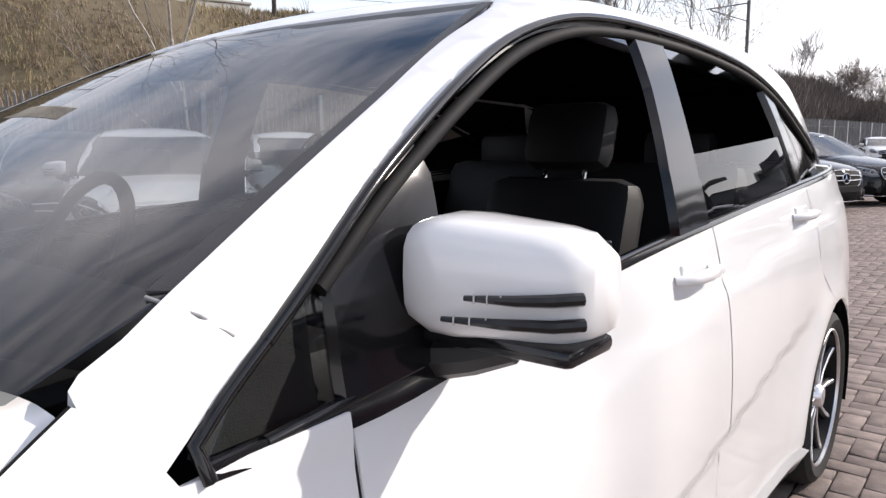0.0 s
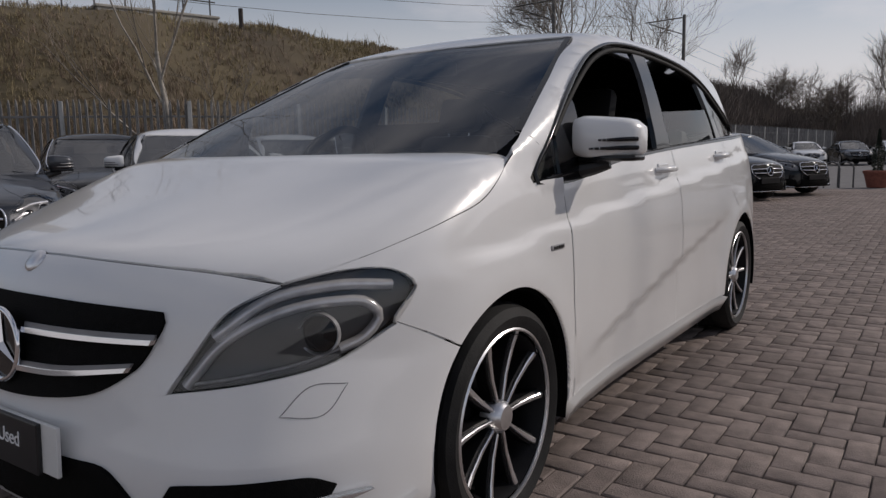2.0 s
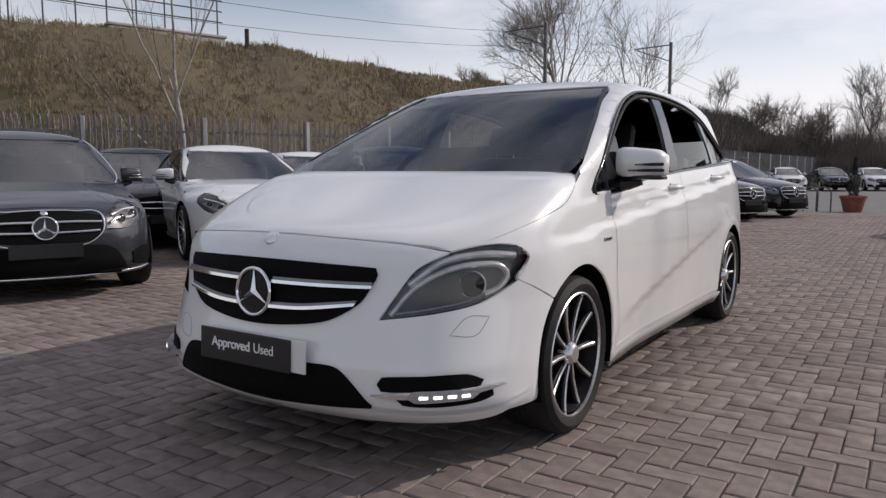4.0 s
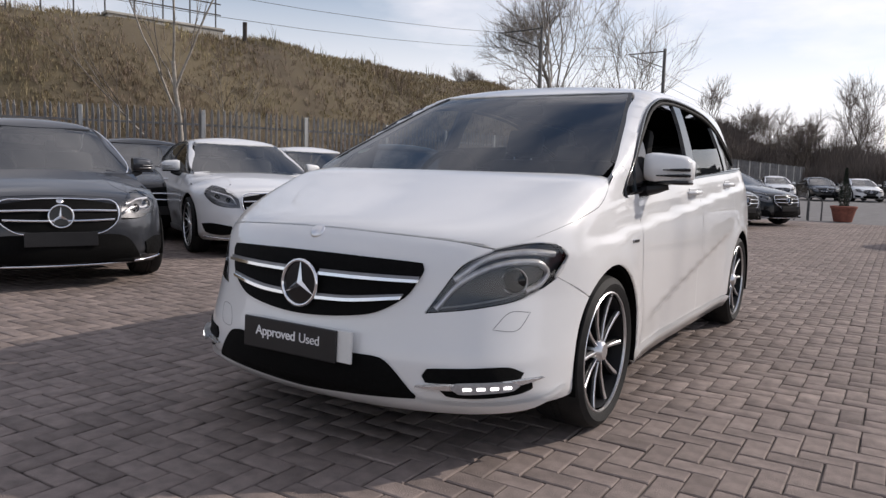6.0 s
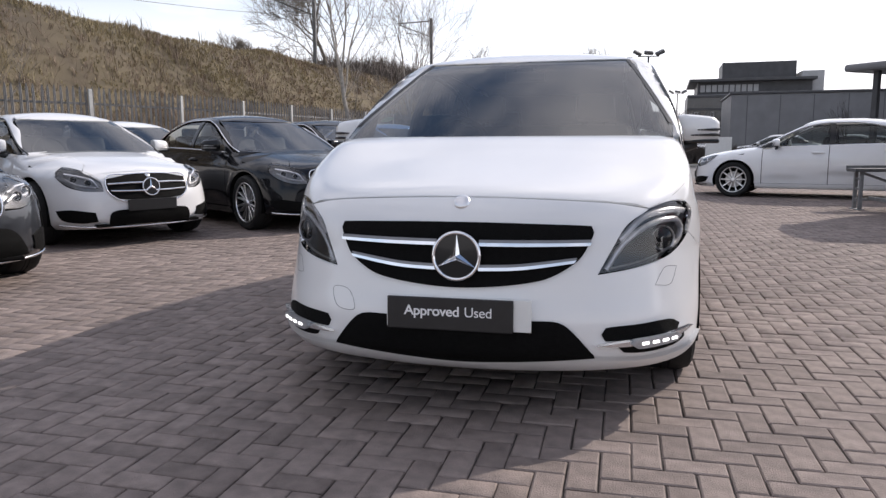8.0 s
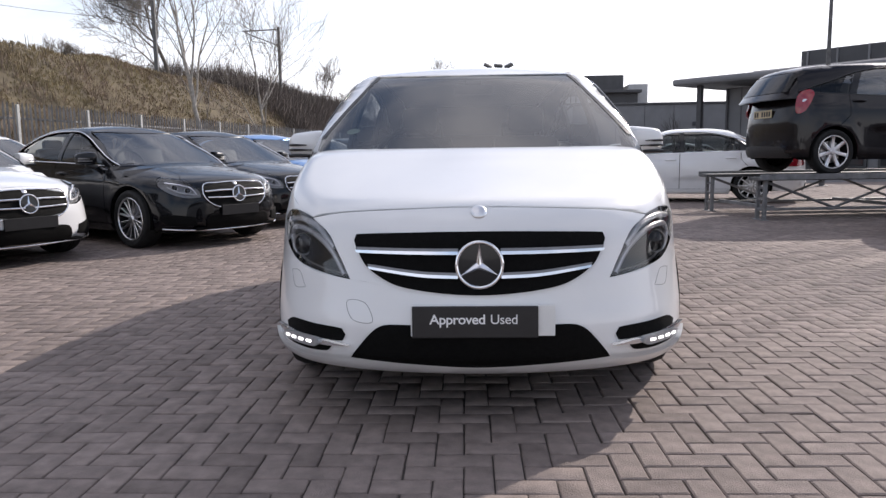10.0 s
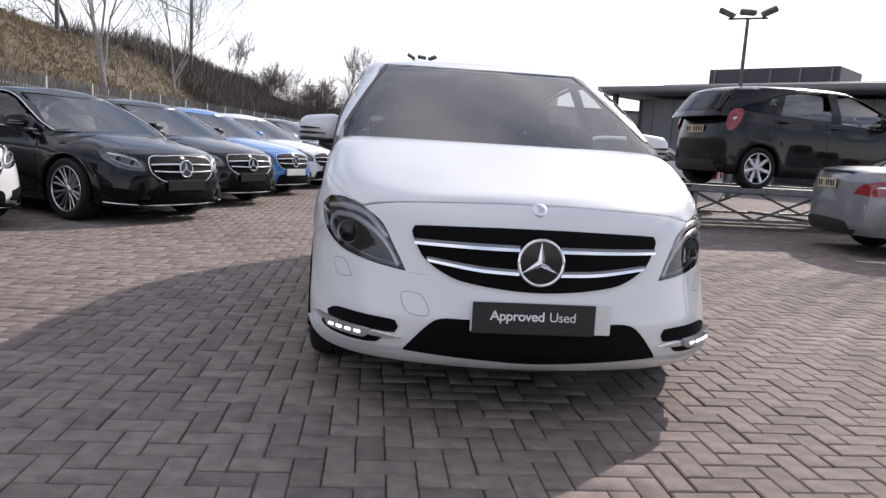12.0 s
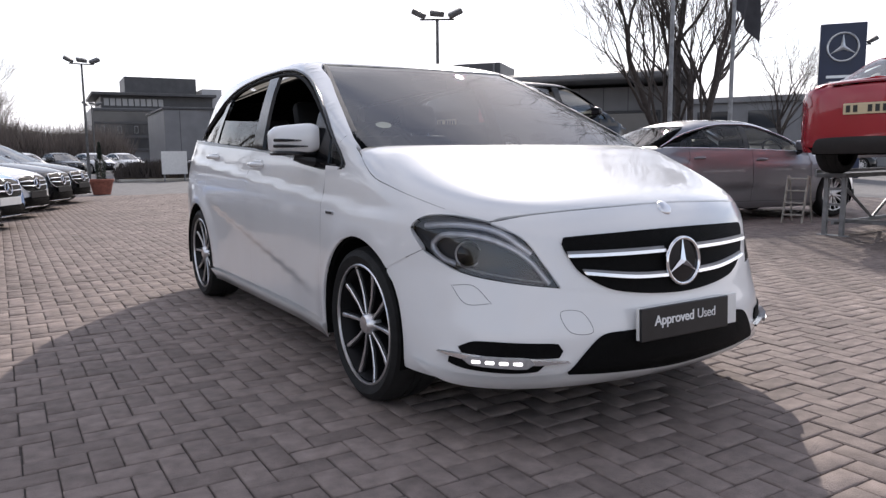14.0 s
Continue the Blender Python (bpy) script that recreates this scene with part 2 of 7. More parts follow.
# ---- mesh helpers ----
def mesh_object(name, verts, faces, mat, parent=None, label="", normals=None, smooth=True):
    me = bpy.data.meshes.new(name)
    me.from_pydata([tuple(v) for v in verts], [], [tuple(f) for f in faces])
    me.materials.append(mat)
    if smooth:
        me.polygons.foreach_set("use_smooth", [True] * len(me.polygons))
    if normals is not None:
        me.normals_split_custom_set_from_vertices([tuple(n) for n in normals])
    me.update()
    ob = new(name, me)
    if parent:
        ob.parent = parent
    if label:
        ob["label"] = label
    return ob


def part(name, bm, mat, parent, label="", smooth=False, angle=0.6):
    """Links a bmesh as one mesh object under a thing or a part."""
    me = bpy.data.meshes.new(name)
    bm.normal_update()
    bm.to_mesh(me)
    bm.free()
    me.materials.append(mat)
    if smooth:
        me.polygons.foreach_set("use_smooth", [True] * len(me.polygons))
        me.set_sharp_from_angle(angle=angle)
    ob = new(name, me)
    ob.parent = parent
    if label:
        ob["label"] = label
    return ob


def thing(name, label, category, m=None, group="", kind=""):
    e = new(name)
    if m is not None:
        e.matrix_basis = m
    return tagged(e, label, category, group, kind)


def box_bm(size, at=(0, 0, 0), bevel=0.0, rot=None, bm=None):
    """A box of that size round the point at, with rounded edges."""
    one = bmesh.new()
    bmesh.ops.create_cube(one, size=1)
    for v in one.verts:
        v.co = Vector((v.co.x * size[0], v.co.y * size[1], v.co.z * size[2]))
    if bevel:
        bmesh.ops.bevel(one, geom=one.edges[:], offset=bevel, segments=2, affect="EDGES", profile=0.5)
    m = Matrix.Translation(at) @ (rot.to_4x4() if rot else Matrix())
    one.transform(m)
    if bm is None:
        return one
    me = bpy.data.meshes.new("joined")
    one.to_mesh(me)
    one.free()
    bm.from_mesh(me)
    bpy.data.meshes.remove(me)
    return bm


def tube_bm(points, radius, sides=8, bm=None, closed=False):
    """A tube along a line of points; radius: one number, or one for each point."""
    bm = bm or bmesh.new()
    pts = [Vector(p) for p in points]
    rads = radius if hasattr(radius, "__len__") else [radius] * len(pts)
    rings, up = [], None
    for i, p in enumerate(pts):
        a, b = (pts[i - 1], pts[(i + 1) % len(pts)]) if closed else (pts[max(i - 1, 0)], pts[min(i + 1, len(pts) - 1)])
        d = (b - a).normalized()
        side = d.cross(up) if up is not None and d.cross(up).length > 0.05 else d.orthogonal()
        side.normalize()
        up = side.cross(d).normalized()
        rings.append([bm.verts.new(p + rads[i] * (math.cos(2 * math.pi * k / sides) * side + math.sin(2 * math.pi * k / sides) * up)) for k in range(sides)])
    n = len(rings)
    for i in range(n if closed else n - 1):
        r, s = rings[i], rings[(i + 1) % n]
        for k in range(sides):
            bm.faces.new((r[k], r[(k + 1) % sides], s[(k + 1) % sides], s[k]))
    if not closed:
        bm.faces.new(rings[0][::-1])
        bm.faces.new(rings[-1])
    return bm


def lathe_bm(profile, steps=40, axis="x"):
    """A profile of (radius, along) turned about an axis."""
    bm = bmesh.new()
    rings = []
    for r, a in profile:
        ring = []
        for k in range(steps):
            c, s = r * math.cos(2 * math.pi * k / steps), r * math.sin(2 * math.pi * k / steps)
            ring.append(bm.verts.new((a, c, s) if axis == "x" else (c, s, a)))
        rings.append(ring)
    for r, s in zip(rings, rings[1:]):
        for k in range(steps):
            f = (r[k], r[(k + 1) % steps], s[(k + 1) % steps], s[k])
            bm.faces.new(f if axis == "x" else f)
    bmesh.ops.recalc_face_normals(bm, faces=bm.faces[:])
    return bm


CURVES = {}


def bend(points, x):
    """A smooth curve (monotone between its points) through (x, value) pairs, read from a fine table of it."""
    key = tuple(map(tuple, points))
    if key not in CURVES:
        px, py = np.array(points, float).T
        h, d = np.diff(px), np.diff(py) / np.diff(px)
        m = np.r_[d[0], np.where(d[:-1] * d[1:] > 0, 2 * d[:-1] * d[1:] / (d[:-1] + d[1:] + 1e-12), 0), d[-1]]
        u = np.linspace(px[0], px[-1], 1200)
        i = np.clip(np.searchsorted(px, u) - 1, 0, len(h) - 1)
        t = (u - px[i]) / h[i]
        CURVES[key] = u, (py[i] * (1 + 2 * t) * (1 - t) ** 2 + py[i + 1] * t * t * (3 - 2 * t) + h[i] * (m[i] * t * (1 - t) ** 2 - m[i + 1] * t * t * (1 - t)))
    return np.interp(x, *CURVES[key])


def ease(x):
    x = np.clip(x, 0, 1)
    return x * x * (3 - 2 * x)


def smax(a, b, r):
    return 0.5 * (a + b + np.sqrt((a - b) ** 2 + r * r))


def rounded(points, sharp=(), step=0.02):
    """A closed outline through the points: rounded but at the sharp ones (indices), in even steps."""
    p = np.array(points, float)
    n, out = len(p), []
    for i in range(n):
        a, b, c, d = p[i - 1], p[i], p[(i + 1) % n], p[(i + 2) % n]
        m0 = (c - b) if i in sharp else (c - a) / 2
        m1 = (c - b) if (i + 1) % n in sharp else (d - b) / 2
        size = np.linalg.norm(c - b)
        m0, m1 = (m / max(np.linalg.norm(m), 1e-9) * min(np.linalg.norm(m), size) for m in (m0, m1))
        k = max(1, int(round(size / step)))
        for t in np.arange(k) / k:
            out.append(b * (1 + 2 * t) * (1 - t) ** 2 + m0 * t * (1 - t) ** 2 + c * t * t * (3 - 2 * t) - m1 * t * t * (1 - t))
    return np.array(out)


def inside(pts, poly):
    x, y = pts[:, 0][:, None], pts[:, 1][:, None]
    ax, ay = poly[:, 0], poly[:, 1]
    bx, by = np.roll(ax, -1), np.roll(ay, -1)
    cross = ((ay > y) != (by > y)) & (x < (bx - ax) * (y - ay) / (by - ay + 1e-12) + ax)
    return cross.sum(1) % 2 == 1


def fill(outline, res):
    """Triangles of an outline, with a grid of points inside: places and faces in the plane, and the count of rim points."""
    poly = np.asarray(outline, float)
    lo, hi = poly.min(0), poly.max(0)
    gx, gy = np.meshgrid(np.arange(lo[0] + res / 2, hi[0], res), np.arange(lo[1] + res / 2, hi[1], res * 0.87))
    gx[1::2] += res / 2
    grid = np.stack([gx.ravel(), gy.ravel()], 1)
    grid = grid[inside(grid, poly)] if len(grid) else grid
    if len(grid):
        seg = np.roll(poly, -1, 0) - poly
        rel = grid[:, None] - poly[None]
        t = np.clip((rel * seg).sum(-1) / ((seg**2).sum(-1) + 1e-12), 0, 1)
        grid = grid[np.linalg.norm(rel - t[..., None] * seg, axis=-1).min(1) > 0.45 * res]
    n = len(poly)
    from mathutils.geometry import delaunay_2d_cdt as cdt
    got = cdt([Vector(p) for p in np.r_[poly, grid]], [(i, (i + 1) % n) for i in range(n)], [], 1, 1e-6, False)
    places, faces = np.array([tuple(v) for v in got[0]]), np.array([tuple(f) for f in got[2]])
    return places, [tuple(int(i) for i in f) for f in faces[inside(places[faces].mean(1), poly)]]


class Shape:
    """A car's outer skin as two solids, below and above the belt: s holds its lengths in metres; the nose points to -y."""

    def __init__(self, **s):
        self.s, self.done = s, {}

    def lower(self, p):
        s = self.s
        x, y, z = np.abs(p[..., 0]), p[..., 1], p[..., 2]
        wide = bend(s["plan"], y)
        side = wide - 0.030 * np.clip((z - 0.62) / 0.34, 0, 2) ** 2 - s.get("tuck", 0.022) * np.clip((0.6 - z) / 0.3, 0, 2) ** 2
        line = s["crease"][1] + (s["crease"][3] - s["crease"][1]) * (y - s["crease"][0]) / (s["crease"][2] - s["crease"][0])
        d = z - line
        fade = ease((y - s["crease"][0]) / 0.5) * ease((s["crease"][2] + 0.1 - y) / 0.5)
        side = side - s["scoop"] * fade * ease(-d / 0.06) * ease((d + 0.56) / 0.46)
        sh = z - (s["shoulder"][0] + s["shoulder"][1] * y)
        side = side - 0.010 * ease(sh / 0.05 + 0.5)
        for wy in (s["front_axle"], s["rear_axle"]):
            r = np.hypot(y - wy, z - s["wheel"])
            side = side + 0.012 * np.exp(-(((r - s["wheel"] - 0.06) / 0.07) ** 2))
        low = np.clip((z - 0.25) / 0.35, 0, 1)
        bow = (0.8 + 0.2 * low) * (s["bow"][0] * x**2 + s["bow"][1] * x**6)
        front = s["front"] + bow + bend(s["rake"], z)
        back = s["rear"] - 0.16 * x**2 - 0.35 * x**6 - bend(s["tail"], z)
        top = bend(s["deck"], y) - bend(s["crown"], y) * (x / 0.7) ** 2
        f = smax(x - side, z - top, s["round"])
        f = smax(f, front - y, s["nose_round"])
        f = smax(f, y - back, 0.06)
        return smax(f, s["floor"] - z, 0.05)

    def upper(self, p):
        s = self.s
        x, y, z = np.abs(p[..., 0]), p[..., 1], p[..., 2]
        rise = np.clip((z - s["belt"]) / (s["roof_z"] - s["belt"]), -0.2, 1.3)
        side = s["glass_x"][0] - (s["glass_x"][0] - s["glass_x"][1]) * np.sign(rise) * np.abs(rise) ** 1.35
        side = side - s["pinch"] * np.clip(y - 0.5, 0, 3) ** 2
        side = side - s.get("taper", 0.0) * np.clip(-0.5 - y, 0, 3) ** 2
        screen = s["screen"][0] + (s["screen"][1] - s["screen"][0]) * ((z - s["screen"][2]) / (s["screen"][3] - s["screen"][2])) + s["screen_bow"] * x**2
        rear = s["back"][0] + (s["back"][1] - s["back"][0]) * ((z - s["back"][2]) / (s["back"][3] - s["back"][2])) - 0.2 * x**2
        roof = bend(s["roof"], y) - s.get("camber", 0.045) * (x / 0.6) ** 2
        f = smax(x - side, z - roof, s.get("edge", 0.07))
        f = smax(f, (screen - y) * 0.5, s.get("pillar", 0.03))
        return smax(f, (y - rear) * 0.6, 0.04)

    def both(self, p):
        return np.minimum(self.lower(p), self.upper(p))

    def lay(self, which, view, pts, off=0.0):
        """Where points of a plane view ('side', 'front', 'top', 'back' or an angle between front and side) meet the skin, and its normals there."""
        solid = {"lower": self.lower, "upper": self.upper, "both": self.both}[which]
        pts = np.asarray(pts, float)
        a, b, o = pts[:, 0], pts[:, 1], np.zeros(len(pts))
        if view == "top":
            start, way = np.stack([a, b, o + 2.5], 1), np.array([0, 0, -1.0])
        elif view in ("wrap", "wrapback"):
            turn, sg = a / 0.88, 1.0 if view == "wrap" else -1.0
            out = np.stack([np.sin(turn), -sg * np.cos(turn), o], 1)
            axle = self.s["front_axle"] if view == "wrap" else self.s["rear_axle"]
            start, way = np.stack([o, o + axle, b], 1) + 2.5 * out, -out
        else:
            turn = {"side": 90.0, "front": 0.0, "back": 180.0}.get(view, view)
            c, sn = math.cos(math.radians(turn)), math.sin(math.radians(turn))
            right, way = np.array([c, sn, 0.0]), np.array([-sn, c, 0.0])
            start = a[:, None] * right + b[:, None] * np.array([0, 0, 1.0]) - 4.0 * way
        t = np.linspace(0, 2.5, 46) if view == "top" else np.linspace(0.9, 6, 76) if way.ndim == 1 else np.linspace(1.0, 2.4, 40)
        vals = np.stack([solid(start + k * way) for k in t])
        hit = (vals <= 0).argmax(0)
        missed = ~(vals <= 0).any(0)
        hit = np.where(missed, vals.argmin(0), hit)
        lo, hi = t[np.maximum(hit - 1, 0)], t[hit]
        for _ in range(16):
            mid = (lo + hi) / 2
            inn = solid(start + mid[:, None] * way) <= 0
            lo, hi = np.where(inn, lo, mid), np.where(inn, mid, hi)
        place = start + hi[:, None] * way
        e = 0.004
        normal = np.stack([solid(place + e * d) - solid(place - e * d) for d in np.eye(3)], 1)
        normal /= np.linalg.norm(normal, axis=1, keepdims=True) + 1e-12
        return place + off * normal, normal

    def panel(self, name, which, view, outline, mat, parent, off=0.0, thick=0.012, res=0.05, flip=False, label="", keep=True):
        """A sheet of the skin inside an outline, with its edge turned inwards. flip: on the other side of the car."""
        key = (which, view, np.asarray(outline).round(5).tobytes(), off, thick, res)
        if key not in self.done:
            pts, faces = fill(outline, res)
            place, normal = self.lay(which, view, pts, off)
            f = np.array(faces)
            way = np.cross(place[f[:, 1]] - place[f[:, 0]], place[f[:, 2]] - place[f[:, 0]])
            back = (way * normal[f].sum(1)).sum(1) < 0
            f[back] = f[back][:, ::-1]
            edges = set(map(tuple, np.concatenate([f[:, [0, 1]], f[:, [1, 2]], f[:, [2, 0]]]).tolist()))
            rim = [(i, j) for i, j in sorted(edges) if (j, i) not in edges]
            extra = {k: len(place) + n for n, k in enumerate(sorted({k for e in rim for k in e}))}
            loop = list(extra)
            verts, norms = np.r_[place, place[loop] - thick * normal[loop]], np.r_[normal, normal[loop]]
            self.done[key] = verts, f.tolist() + [(j, i, extra[i], extra[j]) for i, j in rim], norms
        verts, faces, norms = self.done[key]
        if flip:
            verts, norms, faces = verts * (-1, 1, 1), norms * (-1, 1, 1), [tuple(f)[::-1] for f in faces]
        return mesh_object(name, verts, faces, mat, parent, label, norms)

    def line(self, name, which, view, pts, radius, mat, parent, off=0.0, flip=False, closed=False, sides=6, label=""):
        """A bead along a line of the skin."""
        place, _ = self.lay(which, view, pts, off)
        if flip:
            place = place * (-1, 1, 1)
        return part(name, tube_bm(place, radius, sides, closed=closed), mat, parent, label, smooth=True, angle=1.2)


def open_curve(points, step=0.03):
    """A smooth open line through points, in even steps."""
    p = np.array(points, float)
    t = np.r_[0, np.cumsum(np.linalg.norm(np.diff(p, axis=0), axis=1))]
    k = np.linspace(0, t[-1], max(2, int(t[-1] / step)))
    m = np.gradient(p, t, axis=0) if len(p) > 2 else np.repeat((p[1:] - p[:1]) / t[-1], 2, 0)
    i = np.clip(np.searchsorted(t, k) - 1, 0, len(t) - 2)
    h = (t[i + 1] - t[i])[:, None]
    u = ((k - t[i])[:, None]) / h
    return p[i] * (1 + 2 * u) * (1 - u) ** 2 + m[i] * h * u * (1 - u) ** 2 + p[i + 1] * u * u * (3 - 2 * u) - m[i + 1] * h * u * u * (1 - u)


def arc(cy, cz, r, a0, a1, n=16):
    return [(cy + r * math.cos(math.radians(a)), cz + r * math.sin(math.radians(a))) for a in np.linspace(a0, a1, n)]


# ---- wheels ----
def wheel(car, at, out, radius, spokes, style, steps=48):
    """One wheel: tyre, rim, spokes, hub cap and brake disc. out: +1 faces +x."""
    hub = new("wheel")
    hub.parent = car
    hub.matrix_basis = Matrix.Translation(at) @ (Matrix() if out > 0 else Matrix.Rotation(math.pi, 4, "Z"))
    rr, w = radius * (0.785 if style == "black" else 0.735), 0.112
    tyre = [(rr - 0.004, -w + 0.01), (rr + 0.01, -w), (radius - 0.035, -w - 0.006), (radius - 0.012, -w + 0.008), (radius, -w + 0.04), (radius + 0.001, -0.02), (radius - 0.004, -0.018),
            (radius - 0.004, -0.012), (radius + 0.001, -0.010), (radius + 0.001, 0.010), (radius - 0.004, 0.012), (radius - 0.004, 0.018), (radius + 0.001, 0.02),
            (radius, w - 0.04), (radius - 0.012, w - 0.008), (radius - 0.035, w + 0.006), (rr + 0.012, w), (rr - 0.002, w - 0.008)]
    part("tyre", lathe_bm(tyre, steps), M["rubber"], hub, "", smooth=True)
    bm = lathe_bm([(rr - 0.02, -w + 0.01), (rr - 0.045, 0.0), (rr - 0.03, w - 0.05), (rr - 0.018, w - 0.012)], steps)
    part("barrel", bm, M["alloy_dark"], hub, "", smooth=True)
    dark = style == "black"
    part("rim", lathe_bm([(rr - (0.010 if dark else 0.018), w - 0.014), (rr - (0.008 if dark else 0.012), w - 0.004), (rr - 0.004, w - 0.003), (rr + 0.002, w - 0.008)], steps), M["alloy"], hub, "bright machined rim edge", smooth=True)
    n = spokes
    pair = style != "plain"
    for k in range(n):
        a = 2 * math.pi * k / n
        for side in ((-1, 1) if pair else (0,)):
            for wide, low, mat in ((1.5, 0.010, "alloy_dark"), (0.8, 0.0, "alloy")) if dark else ((1.0, 0.0, "alloy"),):
                sp = bmesh.new()
                rows = []
                for f in (0.0, 0.35, 0.7, 1.0):
                    r = 0.045 + f * (rr - 0.060)
                    spread = side * (0.014 + f * (rr * math.sin(math.pi / n) * (0.44 if dark else 0.42)))
                    half = (0.0055 + 0.0070 * f if dark else 0.012) * wide * (2.2 if not pair else 1.0) * (5 / n) ** 0.3
                    x = w - 0.032 - 0.008 * math.sin(math.pi * f) - low + 0.014 * f
                    rows.append([sp.verts.new((x, spread - half, r)), sp.verts.new((x + 0.003, spread - half * 0.6, r)), sp.verts.new((x + 0.003, spread + half * 0.6, r)),
                                 sp.verts.new((x, spread + half, r)), sp.verts.new((x - 0.035, spread + half, r)), sp.verts.new((x - 0.035, spread - half, r))])
                for u, v in zip(rows, rows[1:]):
                    for i in range(6):
                        sp.faces.new((u[i], u[(i + 1) % 6], v[(i + 1) % 6], v[i]))
                sp.faces.new(rows[0])
                sp.faces.new(rows[-1][::-1])
                bmesh.ops.recalc_face_normals(sp, faces=sp.faces[:])
                sp.transform(Matrix.Rotation(a, 4, "X"))
                part("spoke", sp, M[mat], hub)
    part("hub_cap", lathe_bm([(0.050, w - 0.07), (0.044, w - 0.026), (0.036, w - 0.016), (0.033, w - 0.012), (0.0, w - 0.010)], 20), M["alloy"], hub, "silver hub cap", smooth=True)
    part("brake_disc", lathe_bm([(0.06, 0.02), (0.15, 0.02), (0.152, 0.0), (0.06, 0.0)], 32), M["disc" if style != "black" else "alloy_dark"], hub, "", smooth=True)
    part("hub_well", lathe_bm([(0.0, -0.03), (rr - 0.03, -0.03)], 32), M["under"], hub)
    return hub


def star_badge(car, name, at, size, tilt=0.0, disc=True, yaw=0.0):
    """A three-pointed chrome star in a chrome ring, facing -y."""
    m = Matrix.Translation(at) @ Matrix.Rotation(radians(yaw), 4, "Z") @ Matrix.Rotation(radians(tilt), 4, "X")
    badge = new(name)
    badge.parent = car
    badge.matrix_basis = m
    ring = tube_bm([(size * math.cos(a), 0, size * math.sin(a)) for a in np.linspace(0, 2 * math.pi, 40, endpoint=False)], size * 0.085, 8, closed=True)
    part("ring", ring, M["chrome"], badge, "", smooth=True, angle=1.2)
    bm = bmesh.new()
    mid_f, mid_b = bm.verts.new((0, -size * 0.16, 0)), bm.verts.new((0, 0.03 * size, 0))
    tips, dents = [], []
    for k in range(3):
        a, b = math.pi / 2 + k * 2 * math.pi / 3, math.pi / 2 + (k + 0.5) * 2 * math.pi / 3
        tips.append(bm.verts.new((size * math.cos(a), 0, size * math.sin(a))))
        dents.append(bm.verts.new((0.17 * size * math.cos(b), 0, 0.17 * size * math.sin(b))))
    for k in range(3):
        for u, v in ((dents[k - 1], tips[k]), (tips[k], dents[k])):
            bm.faces.new((mid_f, u, v))
            bm.faces.new((mid_b, v, u))
    bmesh.ops.recalc_face_normals(bm, faces=bm.faces[:])
    part("star", bm, M["chrome"], badge, "chrome three-pointed star")
    if disc:
        part("disc", lathe_bm([(0.0, 0.025 * size), (size * 0.97, 0.02 * size)], 32, "z"), M["gloss_black"], badge).matrix_basis = Matrix.Rotation(radians(90), 4, "X") @ Matrix.Translation((0, 0, -0.06 * size))
    return badge


def seat(car, x, y, z, name="seat", wide=0.5, rest=True):
    s = new(name)
    s.parent = car
    s.matrix_basis = Matrix.Translation((x, y, z))
    part("cushion", box_bm((wide, 0.52, 0.18), (0, -0.02, 0.0), 0.06), M["cloth"], s, "", smooth=True)
    back = Matrix.Rotation(radians(-17), 3, "X")
    part("backrest", box_bm((wide, 0.14, 0.62), (0, 0.30, 0.33), 0.06, back), M["cloth"], s, "", smooth=True)
    if rest:
        part("headrest", box_bm((0.26, 0.10, 0.19), (0, 0.41, 0.74), 0.045, back), M["cloth"], s, "", smooth=True)
        for dx in (-0.06, 0.06):
            part("post", tube_bm([(dx, 0.36, 0.58), (dx, 0.40, 0.70)], 0.007, 8), M["chrome"], s, "", smooth=True)
    return s

# ---- cars ----
def mirror_pts(pts):
    return [(-u, z) for u, z in pts][::-1]


